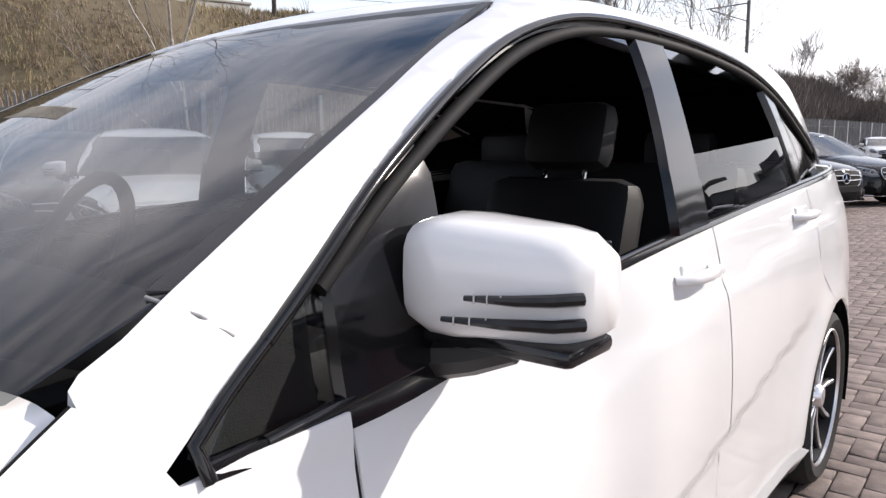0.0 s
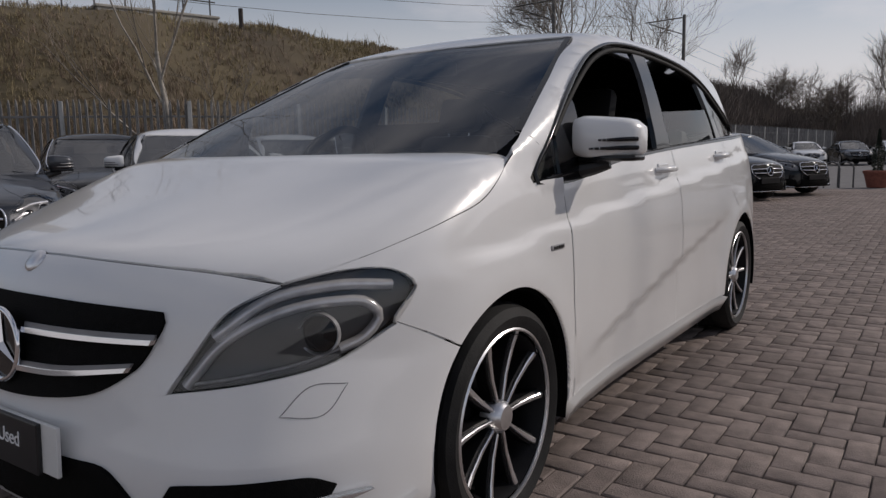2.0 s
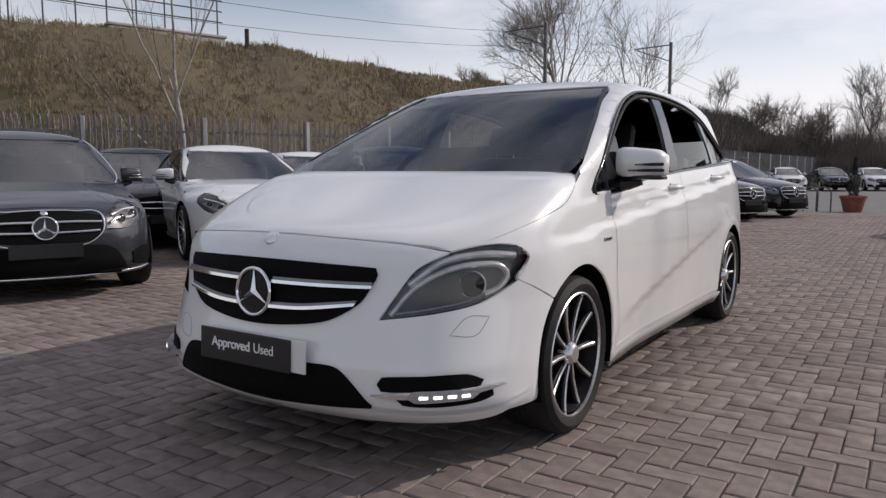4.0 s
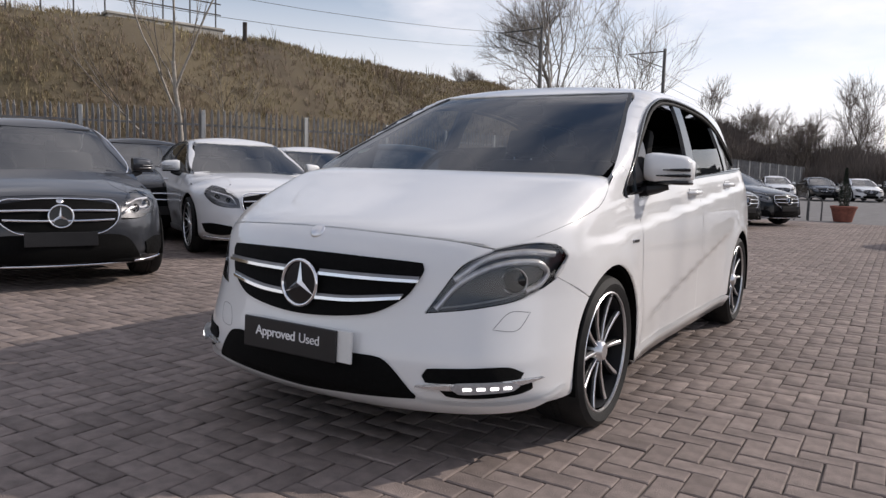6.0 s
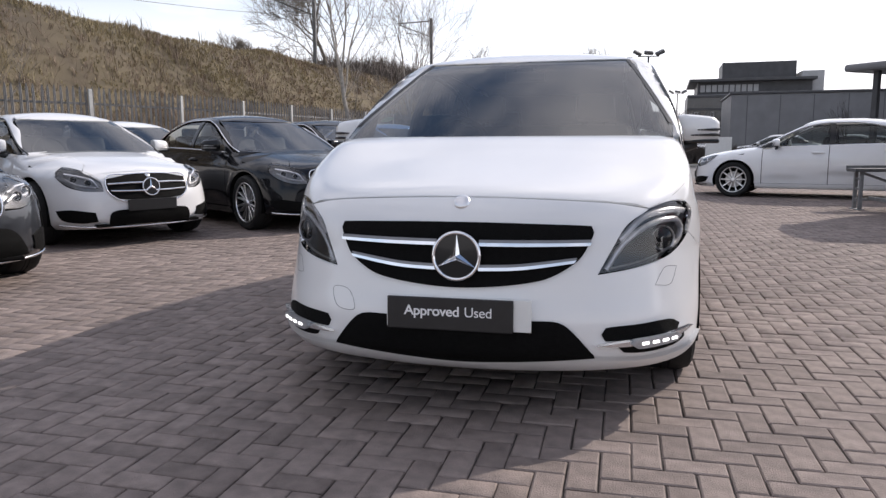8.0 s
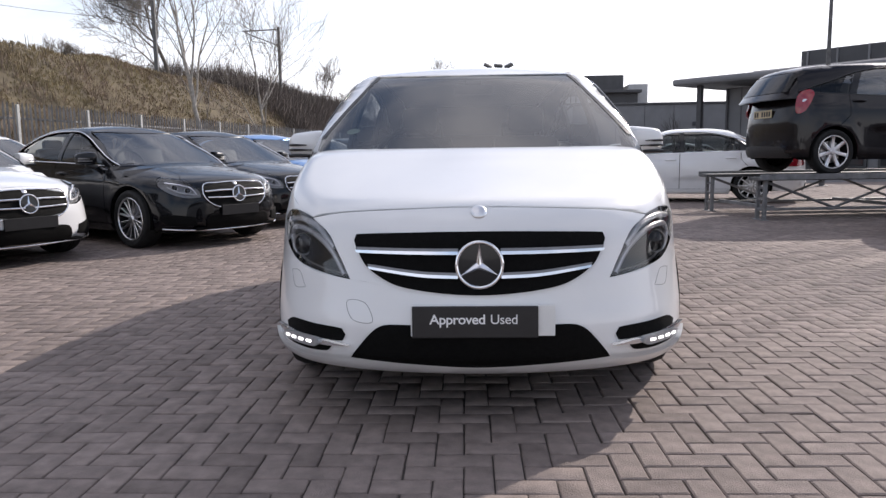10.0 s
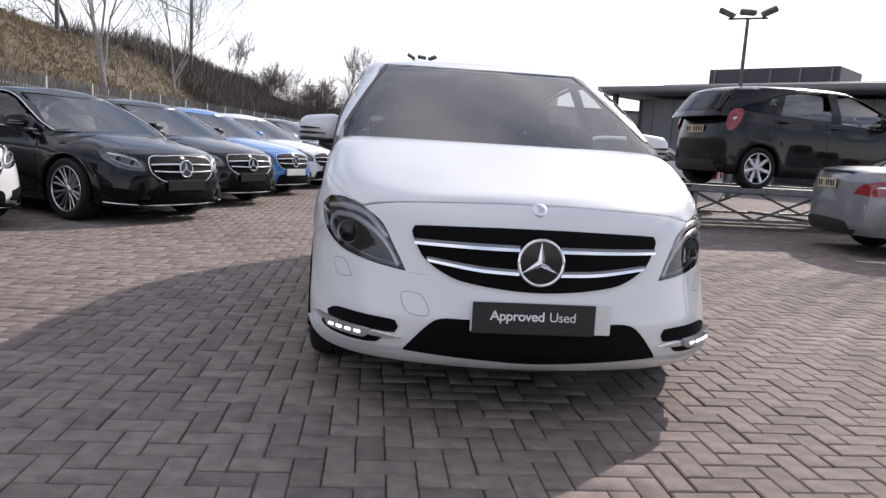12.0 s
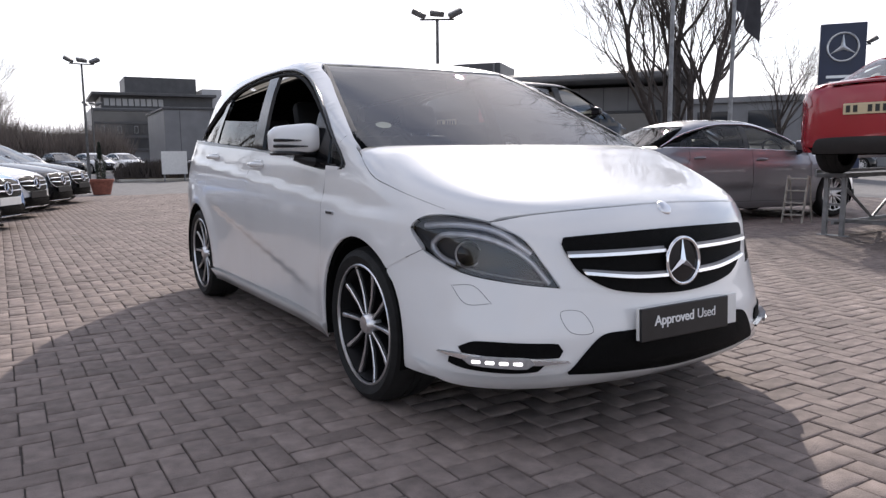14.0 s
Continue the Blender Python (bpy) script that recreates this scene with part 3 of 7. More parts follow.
def build_car(name, label, shape, colour, m, look_of, group="", rims=5, rim_style="silver", near=False, tail=True, plate=None, glass_side="glass", lean=False):
    """A car with its panels, glass, lamps and wheels. look_of: the outlines that set its model apart."""
    s, L = shape.s, look_of
    car = thing(name, label, "car", m, group)
    P = M[colour]
    fa, ra, R = s["front_axle"], s["rear_axle"], s["wheel"]
    ar = R + 0.045
    res = 0.034 if near else 0.09
    st = 0.02 if near else 0.05
    gap = 0.0035 if near else 0.006
    d1, dB, d2 = L["doors"]
    belt = L["belt"]
    bz = lambda y: float(bend(belt, y))  # noqa: E731
    sill = L["sill"]
    seam = shape.lay("lower", "wrap", L["seam"])[0]   # the bonnet's front edge, from the lamp to the middle
    hood_side = [tuple(p) for p in open_curve(L["hood_side"] + [(seam[0][1], seam[0][2])], st * 1.5)]       # (y, z) from the cowl to the lamp
    lamp_top = shape.lay("lower", "wrap", L["lamp"]["outline"][L["lamp_from"]:L["lamp_to"]])[0]
    wing_front = [(p[1], p[2]) for p in lamp_top] + L["joint"]
    for flip in (False, True):
        # front wing, from the hood's edge down to the arch and back to the door
        wing = hood_side + wing_front + arc(fa, R, ar, L["arch_from"], -math.degrees(math.asin(min(1, (R - sill) / ar))), 18) + [(d1 - gap, sill), (d1 - gap, 0.6), (d1 - gap, bz(d1) - 0.004)] + L["wing_top"]
        sharp = set(range(len(hood_side))) | {len(hood_side) + len(wing_front) - 1, len(hood_side) + len(wing_front)} | set(range(len(hood_side) + len(wing_front) + 17, len(wing)))
        shape.panel("front_wing", "both", "side", rounded(wing, sharp, st), P, car, res=res, flip=flip)
        # doors
        low = [(d1 + gap, sill), (dB - gap, sill)]
        top = [(y, bz(y) - 0.004) for y in np.linspace(dB - gap, d1 + gap, 6)]
        shape.panel("front_door", "lower", "side", rounded(low + top, {0, 1, 2, 7}, st), P, car, res=res, flip=flip)
        cut = [a for a in np.linspace(180 + math.degrees(math.asin((R - sill) / ar)), 62, 14)]
        rd = [(dB + gap, sill)] + [(ra + ar * math.cos(radians(a)), R + ar * math.sin(radians(a))) for a in [a for a in cut if a > 102] + [100.6]] + [(d2 - gap, R + ar + 0.14), (d2 - gap, bz(d2) - 0.004)]
        rd += [(y, bz(y) - 0.004) for y in np.linspace(d2 - gap, dB + gap, 6)][1:]
        shape.panel("rear_door", "lower", "side", rounded(rd, set(range(0, 2)) | set(range(len(rd) - 9, len(rd))), st), P, car, res=res, flip=flip)
        # rear quarter
        q = [(ra + ar * math.cos(radians(a)), R + ar * math.sin(radians(a))) for a in np.linspace(99.4, -math.degrees(math.asin((R - 0.24) / ar)), 14)]
        ye = s["rear"] - 0.13
        q += [(ye, 0.24), (ye, 0.6), (ye, bz(ye) - 0.004)] + [(y, bz(y) - 0.004) for y in np.linspace(ye, d2 + gap, 4)][1:] + [(d2 + gap, R + ar + 0.142)]
        shape.panel("rear_quarter", "lower", "side", rounded(q, {0} | set(range(13, len(q))), st), P, car, res=res, flip=flip)
        # sill
        si = [(fa + ar + 0.005, sill - 0.008), (fa + ar + 0.015, s["floor"] + 0.02), (ra - ar - 0.02, s["floor"] + 0.02), (ra - ar - 0.005, sill - 0.008)]
        shape.panel("side_skirt", "lower", "side", rounded(si, {0, 1, 2, 3}, 0.05), P, car, off=0.020, thick=0.04, res=0.06, flip=flip)
        # dark inner side, arch liners
        inner = [(fa - ar - 0.02, 0.6)] + arc(fa, R, ar - 0.01, 140, -10, 12) + [(fa + ar, s["floor"] + 0.03), (ra - ar, s["floor"] + 0.03)] + arc(ra, R, ar - 0.01, 190, -10, 12) + [(ra + ar + 0.05, 0.3), (ye, 0.4), (ye, bz(ye) - 0.02), (0.5, bz(0.5) - 0.02), (d1, bz(d1) - 0.03), (fa, 0.80)]
        shape.panel("inner_side", "lower", "side", np.array(inner), M["under"], car, off=-0.02, thick=0.01, res=0.12, flip=flip)
        sx = -1 if flip else 1
        for wy in (fa, ra):
            bm = bmesh.new()
            w_out = float(shape.lay("lower", "side", [(wy, R + ar + 0.01)])[0][0, 0]) - 0.012
            rows = [[bm.verts.new((sx * xx, wy + (ar - 0.004) * math.cos(a), R + (ar - 0.004) * math.sin(a))) for a in np.linspace(-0.3, math.pi + 0.3, 20)] for xx in (w_out, 0.5)]
            for i in range(19):
                bm.faces.new((rows[0][i], rows[0][i + 1], rows[1][i + 1], rows[1][i]))
            bm.faces.new(rows[1])
            part("arch_liner", bm, M["under"], car)
        # side glass
        for gname, pts, which in L["glass"]:
            g = [(y, bz(y) + 0.006) if z is None else (y, z) for y, z in pts]
            ob = shape.panel(gname, "upper", "side", rounded(g, {i for i, q_ in enumerate(pts)} if which == "sharp" else {0, len(g) - 1}, st), M[glass_side if gname != "rear_quarter_window" else "privacy"], car, off=-0.012, thick=0.004, res=0.09, flip=flip)
            ob.visible_shadow = False
        # pillars: black trim over the doors and a painted rail round the glass
        for pname, pts, mat, off in L["pillars"]:
            g = [(y, bz(y) + 0.002) if z is None else (y, z) for y, z in pts]
            shape.panel(pname, "upper", "side", rounded(g, set(range(len(g))), st), M[mat], car, off=off, thick=0.02, res=0.06, flip=flip)
        dlo = L["dlo_top"]
        xr = L["rail_x"]
        yy = np.linspace(L["roof_y"][0], L["roof_y"][1], 14)
        edge = shape.lay("upper", "top", [(xr, y) for y in yy])[0]
        se = shape.lay("upper", "front", [(x + 0.004, z) for x, z in L["screen_side"]])[0]
        rail = [tuple(p) for p in dlo] + [(p[1], p[2]) for p in edge[::-1]] + [(p[1], p[2]) for p in se] + L["rail_foot"]
        shape.panel("roof_rail", "upper", "side", rounded(rail, {0, len(dlo) - 1, len(dlo), len(dlo) + 13, len(rail) - 1, len(dlo) + 14}, st), P, car, res=res * 0.7, thick=0.03, flip=flip)
        shape.line("window_trim", "upper", "side", open_curve(list(dlo), 0.04), 0.008, M[L["trim"]], car, off=0.001, flip=flip)
        if L["dlo_front"]:
            shape.line("window_trim", "both", "side", open_curve(L["dlo_front"] + list(dlo[:2]), 0.03), 0.0075, M[L["trim"]], car, off=0.001, flip=flip)
        shape.line("belt_trim", "lower", "side", open_curve([(y, bz(y) - 0.001) for y in np.linspace(d1 - 0.1, dlo[-1][0], 9)], 0.06), 0.008, M[L["trim"]], car, off=-0.004, flip=flip)
        # door handles
        for hy, hz in () if lean else L["handles"]:
            h = new("door_handle")
            h.parent = car
            at = shape.lay("lower", "side", [(hy, hz)])[0][0]
            h.matrix_basis = Matrix.Translation((sx * at[0], at[1], at[2]))
            part("recess", box_bm((0.012, 0.13, 0.062), (-sx * 0.003, 0, -0.004), 0.005), P, h)
            bar = tube_bm([(0, -0.10, 0), (sx * 0.030, -0.07, 0.003), (sx * 0.036, 0.0, 0.004), (sx * 0.030, 0.07, 0.003), (0, 0.10, 0)], [0.010, 0.013, 0.014, 0.013, 0.010], 8)
            part("grip", bar, P, h, "", smooth=True, angle=1.2)
        # mirror
        mirror(car, shape, L["mirror"], sx, P, near)
    # hood
    hs = shape.lay("both", "side", hood_side)[0]
    edge = [(p[0] - gap * (0.3 if near else 1), p[1] - gap * (0.2 if near else 0.5)) for p in hs]
    ef = [(p[0], p[1] + gap) for p in seam[1:]]
    half = edge + ef
    hood = half + [(-x, y) for x, y in half[::-1]]
    rear = [(x, L["cowl"] + 0.25 * x * x) for x in np.linspace(-edge[0][0] + 0.05, edge[0][0] - 0.05, 9)]
    hood = hood + rear
    shape.panel("bonnet", "lower", "top", rounded(hood, {0, len(edge) - 1, len(edge), len(half) - 1 + len(half) - len(edge) + 1, 2 * len(half) - 1}, st), P, car, res=res, thick=0.02)
    under = [(x * 0.985, y + 0.01) for x, y in half]
    under = under + [(-x, y) for x, y in under[::-1]]
    shape.panel("bonnet_underside", "lower", "top", np.array(under), M["under"], car, off=-0.02, thick=0.01, res=0.12)
    # front bumper, in one piece round the nose, with openings left for lamps and grille as separate sheets
    turn = np.radians(np.linspace(L["arch_from"] + 1, 203, 9))
    corner = shape.lay("lower", "side", np.stack([fa + ar * np.cos(turn), R + ar * np.sin(turn)], 1))[0]
    corner = [(0.88 * math.atan2(p[0], fa - p[1]), p[2]) for p in corner]
    up, down = L["bumper_top"], L["bumper_low"]
    ring = down + corner[::-1] + up
    ring = ring + [(-u, z) for u, z in ring[::-1] if u > 1e-6]
    k0 = len(down) + len(corner)
    shape.panel("front_bumper", "lower", "wrap", rounded(ring, {len(down), k0 - 1, k0, k0 + L["tip"], len(ring) - k0 - L["tip"] , len(ring) - k0, len(ring) - k0 + 1, len(ring) - len(down)}, st), P, car, res=res, thick=0.02)
    for pname, pts, sharp, mat, off, thick in L["front"]:
        for k in ((1,) if pts[0][0] <= 0 and min(u for u, _ in pts) < -0.05 else (1, -1)):
            pp = pts if k > 0 else mirror_pts(pts)
            sh = sharp if k > 0 else {len(pts) - 1 - i for i in sharp}
            shape.panel(pname, "lower", "wrap", rounded(pp, sh, st), P if mat == "paint" else M[mat], car, off=off, thick=thick, res=res)
    # near-black backing sheet added behind the nose, for the shade in its openings
    back_sheet = [(u, z) for u, z in L["back_sheet"]]
    shape.panel("nose_dark_backing", "lower", "wrap", np.array(back_sheet + mirror_pts(back_sheet)), M["under"], car, off=-0.06, thick=0.01, res=0.1)
    # bumper bar of each grille
    for pts, r, mat, nm in L["bars"][:2] if lean else L["bars"]:
        for k in (1, -1):
            shape.line(nm, "lower", "wrap", open_curve([(k * u, z) for u, z in pts], 0.03), r, M[mat], car, off=L.get("bar_off", -0.006))
    if L.get("star"):
        z, size = L["star"]
        at = shape.lay("lower", "wrap", [(0.0, z)])[0][0]
        star_badge(car, "grille_star", (0, at[1] - L.get("star_out", 0.016), z), size, L.get("star_tilt", -6))
    if L.get("badge_y"):
        at, nn = shape.lay("lower", "top", [(0.0, L["badge_y"])])
        part("bonnet_badge", lathe_bm([(0.0, 0.010), (0.020, 0.009), (0.028, 0.005), (0.031, 0.0)], 24, "z"), M["alloy"], car, "round silver bonnet badge", smooth=True).matrix_basis = Matrix.Translation(at[0]) @ Vector(nn[0]).to_track_quat("Z", "Y").to_matrix().to_4x4()
    if L.get("front_plate"):
        z = L["front_plate"]
        at = shape.lay("lower", "wrap", [(0.0, z)])[0][0]
        part("front_plate", box_bm((0.52, 0.016, 0.112), (0, at[1] - 0.012, z), 0.003), M[L.get("front_plate_of", "plate_black")], car, "plain front number plate")
    # headlamps
    for k in (1, -1):
        lamp(car, shape, L["lamp"], k, near, st, res)
    # windscreen, roof, rear
    sc = L["screen_low"] + L["screen_side"][::-1] + L["screen_top"]
    full = [(-x, z) for x, z in sc[::-1]] + [(x, z) for x, z in sc]
    ob = shape.panel("windscreen", "upper", "front", rounded(full, {0, len(sc) - 1, len(sc), len(full) - 1} , 0.05), M["screen" if near else "screen_pale"], car, off=-0.004, thick=0.004, res=0.08)
    ob.visible_shadow = False
    xr = L["rail_x"]
    y0, y1 = L["roof_y"]
    front_edge = [(x, y0 - 0.1 * (1 - (x / xr) ** 2)) for x in np.linspace(-xr, xr, 9)]
    back_edge = [(x, y1 + 0.06 * (1 - (x / xr) ** 2)) for x in np.linspace(xr, -xr, 9)]
    shape.panel("roof", "upper", "top", np.array(front_edge + back_edge), P, car, res=res, thick=0.02)
    # headlining in near-black, which carries the closed cabin's shade
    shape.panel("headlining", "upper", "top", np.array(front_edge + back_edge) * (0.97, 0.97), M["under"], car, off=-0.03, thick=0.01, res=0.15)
    # cowl and wipers
    cw = [(x, L["cowl"] - 0.03 + 0.25 * x * x) for x in np.linspace(-0.7, 0.7, 9)] + [(x, L["cowl"] + 0.10 + 0.25 * x * x) for x in np.linspace(0.7, -0.7, 9)]
    shape.panel("cowl", "lower", "top", np.array(cw), M["plastic"], car, off=-0.025, thick=0.02, res=0.08)
    rear_end(car, shape, L, P, near, tail, plate)
    # inside
    part("floor_pan", box_bm((1.2, ra - fa + 1.0, 0.06), (0, (fa + ra) / 2, s["floor"] + 0.08), 0.01), M["under"], car)
    part("undertray", box_bm((1.10, 1.32, 0.03), (0, fa - 0.10, s["floor"] + 0.05), 0.01), M["under"], car)
    part("bulkhead", box_bm((1.35, 0.05, 0.5), (0, fa + 0.42, 0.6), 0.01), M["under"], car)
    part("dashboard", box_bm((1.42, 0.42, 0.24), (0, s["screen"][0] + 0.40, bz(d1) - 0.09), 0.06), M["cloth"], car, "black soft dashboard", smooth=True)
    for xx in () if lean else (-0.37, 0.37):
        seat(car, xx, dB - (0.26 if near else 0.42), 0.50, wide=0.46)
    seat(car, 0, dB + 0.55, 0.52, "rear_bench", 1.25, False)
    for xx in (-0.37, 0.37):
        part("headrest", box_bm((0.26, 0.10, 0.17), (xx, dB + 0.97, 1.18), 0.04), M["cloth"], car, "", smooth=True)
    ring = tube_bm([(0.185 * math.cos(a), 0, 0.185 * math.sin(a)) for a in np.linspace(0, 2 * math.pi, 32, endpoint=False)], 0.017, 8, closed=True)
    box_bm((0.16, 0.03, 0.12), (0, 0.02, -0.01), 0.02, bm=ring)
    box_bm((0.34, 0.02, 0.035), (0, 0.02, 0.0), 0.008, bm=ring)
    box_bm((0.03, 0.02, 0.17), (0, 0.02, -0.09), 0.008, bm=ring)
    st_w = part("steering_wheel", ring, M["cloth"], car, "black leather steering wheel", smooth=True)
    st_w.matrix_basis = Matrix.Translation((-0.37, dB - 0.86, bz(d1) + 0.02)) @ Matrix.Rotation(radians(-24), 4, "X")
    for wy in (fa, ra):
        for sx in (1, -1):
            wheel(car, (sx * (float(bend(s["plan"], wy)) - 0.125), wy, R), sx, R, rims, rim_style, 48 if near else 28)
    return car


def mirror(car, shape, spec, sx, P, near):
    """A door mirror: painted shell, black foot, dark glass and a lamp strip on its front."""
    y, z = spec[:2]
    base = new("door_mirror")
    base.parent = car
    at = shape.lay("lower", "side", [(y, z - 0.10)])[0][0]
    base.matrix_basis = Matrix.Translation((sx * (at[0] - (0.006 if near else 0)), y, z))
    n, rows = 14, []
    bm = bmesh.new()
    # shell: rounded rectangles along its length
    for f in np.linspace(0, 1, 9):
        hx = -0.005 + 0.200 * f
        grow = (1 - (2 * f - 1) ** 6 * 0.35) if f > 0.5 else (1 - (1 - 2 * f) ** 6 * 0.16)
        hh, dd = 0.072 * grow * (1.0 - 0.12 * f), 0.088 * grow * (1.0 - 0.25 * f)
        cy, cz = 0.03 * f + 0.015, 0.035 - 0.012 * f
        row = []
        for k in range(20):
            a = 2 * math.pi * k / 20
            c, q = math.cos(a), math.sin(a)
            py, pz = math.copysign(abs(c) ** 0.55, c) * dd, math.copysign(abs(q) ** 0.55, q) * hh
            if c > 0:
                py *= 0.55
            row.append(bm.verts.new((sx * hx, cy + py, cz + pz)))
        rows.append(row)
    for u, v in zip(rows, rows[1:]):
        for k in range(20):
            bm.faces.new((u[k], u[(k + 1) % 20], v[(k + 1) % 20], v[k]))
    bm.faces.new(rows[0])
    bm.faces.new(rows[-1])
    bmesh.ops.recalc_face_normals(bm, faces=bm.faces[:])
    part("shell", bm, P, base, "", smooth=True, angle=1.0)
    part("lower_edge", box_bm((0.190, 0.100, 0.020), (sx * 0.098, 0.012, -0.034), 0.008), M["gloss_black"], base, "", smooth=True)
    part("foot", tube_bm([(-sx * 0.03, 0.0, -0.075), (sx * 0.04, 0.012, -0.062), (sx * 0.09, 0.022, -0.05)], [0.032, 0.026, 0.018], 10), M["plastic"], base, "", smooth=True)
    part("mirror_glass", box_bm((0.145, 0.006, 0.09), (sx * 0.112, 0.064, 0.03), 0.002), M["gloss_black"], base)
    for zz, x0, x1 in ((0.022, 0.085, 0.190), (-0.004, 0.055, 0.192)):
        if near:
            for f in np.linspace(0.12, 0.88, 7):
                xx = x0 + (x1 - x0) * f
                part("segment_rib", box_bm((0.0016, 0.004, 0.0105), (sx * xx, -0.0705 + 0.034 * f + 0.03 * f ** 4, zz + 0.001), 0.0005, Matrix.Rotation(sx * 0.4, 3, "Z")), M["lamp_bright"], base)
        bmx = tube_bm([(sx * x0, -0.066, zz), (sx * (x0 * 0.5 + x1 * 0.5), -0.052, zz + 0.001), (sx * (x1 - 0.02), -0.034, zz + 0.002), (sx * x1, -0.008, zz + 0.002)], [0.003, 0.006, 0.007, 0.007], 8)
        part("indicator_strip", bmx, M["gloss_black" if near else "lamp_dark"], base, "dark segmented indicator strip", smooth=True)
    return base


def lamp(car, shape, spec, k, near, st, res):
    """A headlamp: dark well, bright light guide, projector and a clear lens over them."""
    lampo = new("headlamp")
    lampo.parent = car
    flipped = lambda pts: pts if k > 0 else mirror_pts(pts)  # noqa: E731
    out = spec["outline"]
    sh = spec["sharp"] if k > 0 else {len(out) - 1 - i for i in spec["sharp"]}
    shape.panel("well", "lower", "wrap", rounded(flipped(out), sh, st), M["lamp_black" if near else "lamp_dark"], lampo, off=-0.030, thick=0.01, res=res)
    shape.panel("bezel", "lower", "wrap", rounded(flipped(out), sh, st), M["lens"], lampo, off=0.001, thick=0.02, res=res).visible_shadow = False
    for nm, pts, r, mat in spec["guides"]:
        shape.line(nm, "lower", "wrap", open_curve([(k * u, z) for u, z in pts], 0.02), r, M[mat], lampo, off=-0.016)
    for u, z, r in spec["bulbs"]:
        at, nn = shape.lay("lower", "wrap", [(k * u, z)], -0.018)
        aim = Vector((nn[0][0] * 0.6, nn[0][1] - 0.5, nn[0][2] * 0.3)).to_track_quat("Z", "Y").to_matrix().to_4x4()
        part("projector", lathe_bm([(0.0, 0.010), (r * 0.5, 0.008), (r * 0.78, 0.0), (r * 0.90, -0.004), (r * 0.92, 0.006), (r, 0.008), (r * 1.03, -0.006)], 28, "z"), M["lamp_bright"] if not near else M["lamp_mid"], lampo, "round projector lens in a bright ring", smooth=True).matrix_basis = Matrix.Translation(at[0]) @ aim
        part("projector_eye", lathe_bm([(0.0, 0.016), (r * 0.4, 0.013), (r * 0.88, 0.002)], 24, "z"), M["gloss_black"], lampo, "", smooth=True).matrix_basis = Matrix.Translation(at[0]) @ aim
    return lampo


def rear_end(car, shape, L, P, near, tail, plate):
    s = shape.s
    w, zt = L["tail_w"], L["tail_z"]
    body = [(-w, 0.30), (w, 0.30), (w + 0.03, 0.6), (w, zt), (0.3, zt + 0.02), (-0.3, zt + 0.02), (-w, zt), (-w - 0.03, 0.6)]
    shape.panel("rear_bumper", "lower", "back", rounded(body, {0, 1}, 0.05), P, car, off=0.0, thick=0.02, res=0.09)
    if tail:
        shape.panel("lower_valance", "lower", "back", rounded([(-0.62, 0.24), (0.62, 0.24), (0.52, 0.385), (-0.52, 0.385)], {0, 1}, 0.05), M["plastic"], car, off=0.008, thick=0.02, res=0.09, label="black lower valance")
    if L.get("boot"):
        b0, b1 = L["boot"]
        bt = [(x, b0) for x in np.linspace(-0.66, 0.66, 7)] + [(x, b1 - 0.2 * x * x) for x in np.linspace(0.74, -0.74, 9)]
        shape.panel("boot_lid", "lower", "top", np.array(bt), P, car, res=0.09, thick=0.02)
    sc = L["rear_screen"]
    full = [(-x, z) for x, z in sc[::-1]] + [(x, z) for x, z in sc]
    shape.panel("rear_window", "upper", "back", rounded(full, set(range(len(full))), 0.06), M["privacy"] if not L.get("boot") else M["glass"], car, off=-0.002, thick=0.004, res=0.1).visible_shadow = False
    # tailgate; its upper part is added behind the rear window to block light
    if L.get("hatch"):
        shape.panel("tailgate_light_block", "upper", "back", rounded(L["hatch"], set(range(len(L["hatch"]))), 0.06), P, car, off=-0.01, thick=0.02, res=0.09)
    if tail:
        for k in (1, -1):
            pts = L["tail_lamp"]
            pp = pts if k > 0 else mirror_pts(pts)
            lo = new("tail_lamp")
            lo.parent = car
            shape.panel("lens", "lower" if L.get("boot") else "both", "wrapback", rounded(pp, set(L.get("tail_sharp", ())) if k > 0 else {len(pts) - 1 - i for i in L.get("tail_sharp", ())}, 0.03), M["tail"], lo, off=0.008, thick=0.03, res=0.05)
            c = np.mean(pts, 0)
            small = [tuple(c + (np.array(p) - c) * (0.30, 0.12)) for p in pts]
            shape.panel("reverse_lamp", "lower" if L.get("boot") else "both", "wrapback", rounded(small if k > 0 else mirror_pts(small), set(), 0.03), M["lamp_bright"], lo, off=0.011, thick=0.004, res=0.05, label="pale reversing lamp")
    if plate:
        at = shape.lay("lower", "back", [(0.0, L["plate_z"])])[0][0]
        pl = new("number_plate")
        pl.parent = car
        pl.matrix_basis = Matrix.Translation((0, at[1] + 0.012, L["plate_z"]))
        part("plate", box_bm((0.52, 0.012, 0.111), (0, 0, 0), 0.004), M[plate], pl)
        for i in range(7):
            if i != 4:
                part("bar", box_bm((0.042, 0.004, 0.07), (-0.21 + 0.07 * i, 0.008, 0), 0.001), M["ink"], pl)
    # dark box added below the rear bumper in place of the shadow there
    part("tail_shadow_box", box_bm((1.2, 0.1, 0.14), (0, s["rear"] - 0.16, 0.30), 0.03), M["plastic"], car) if tail else None

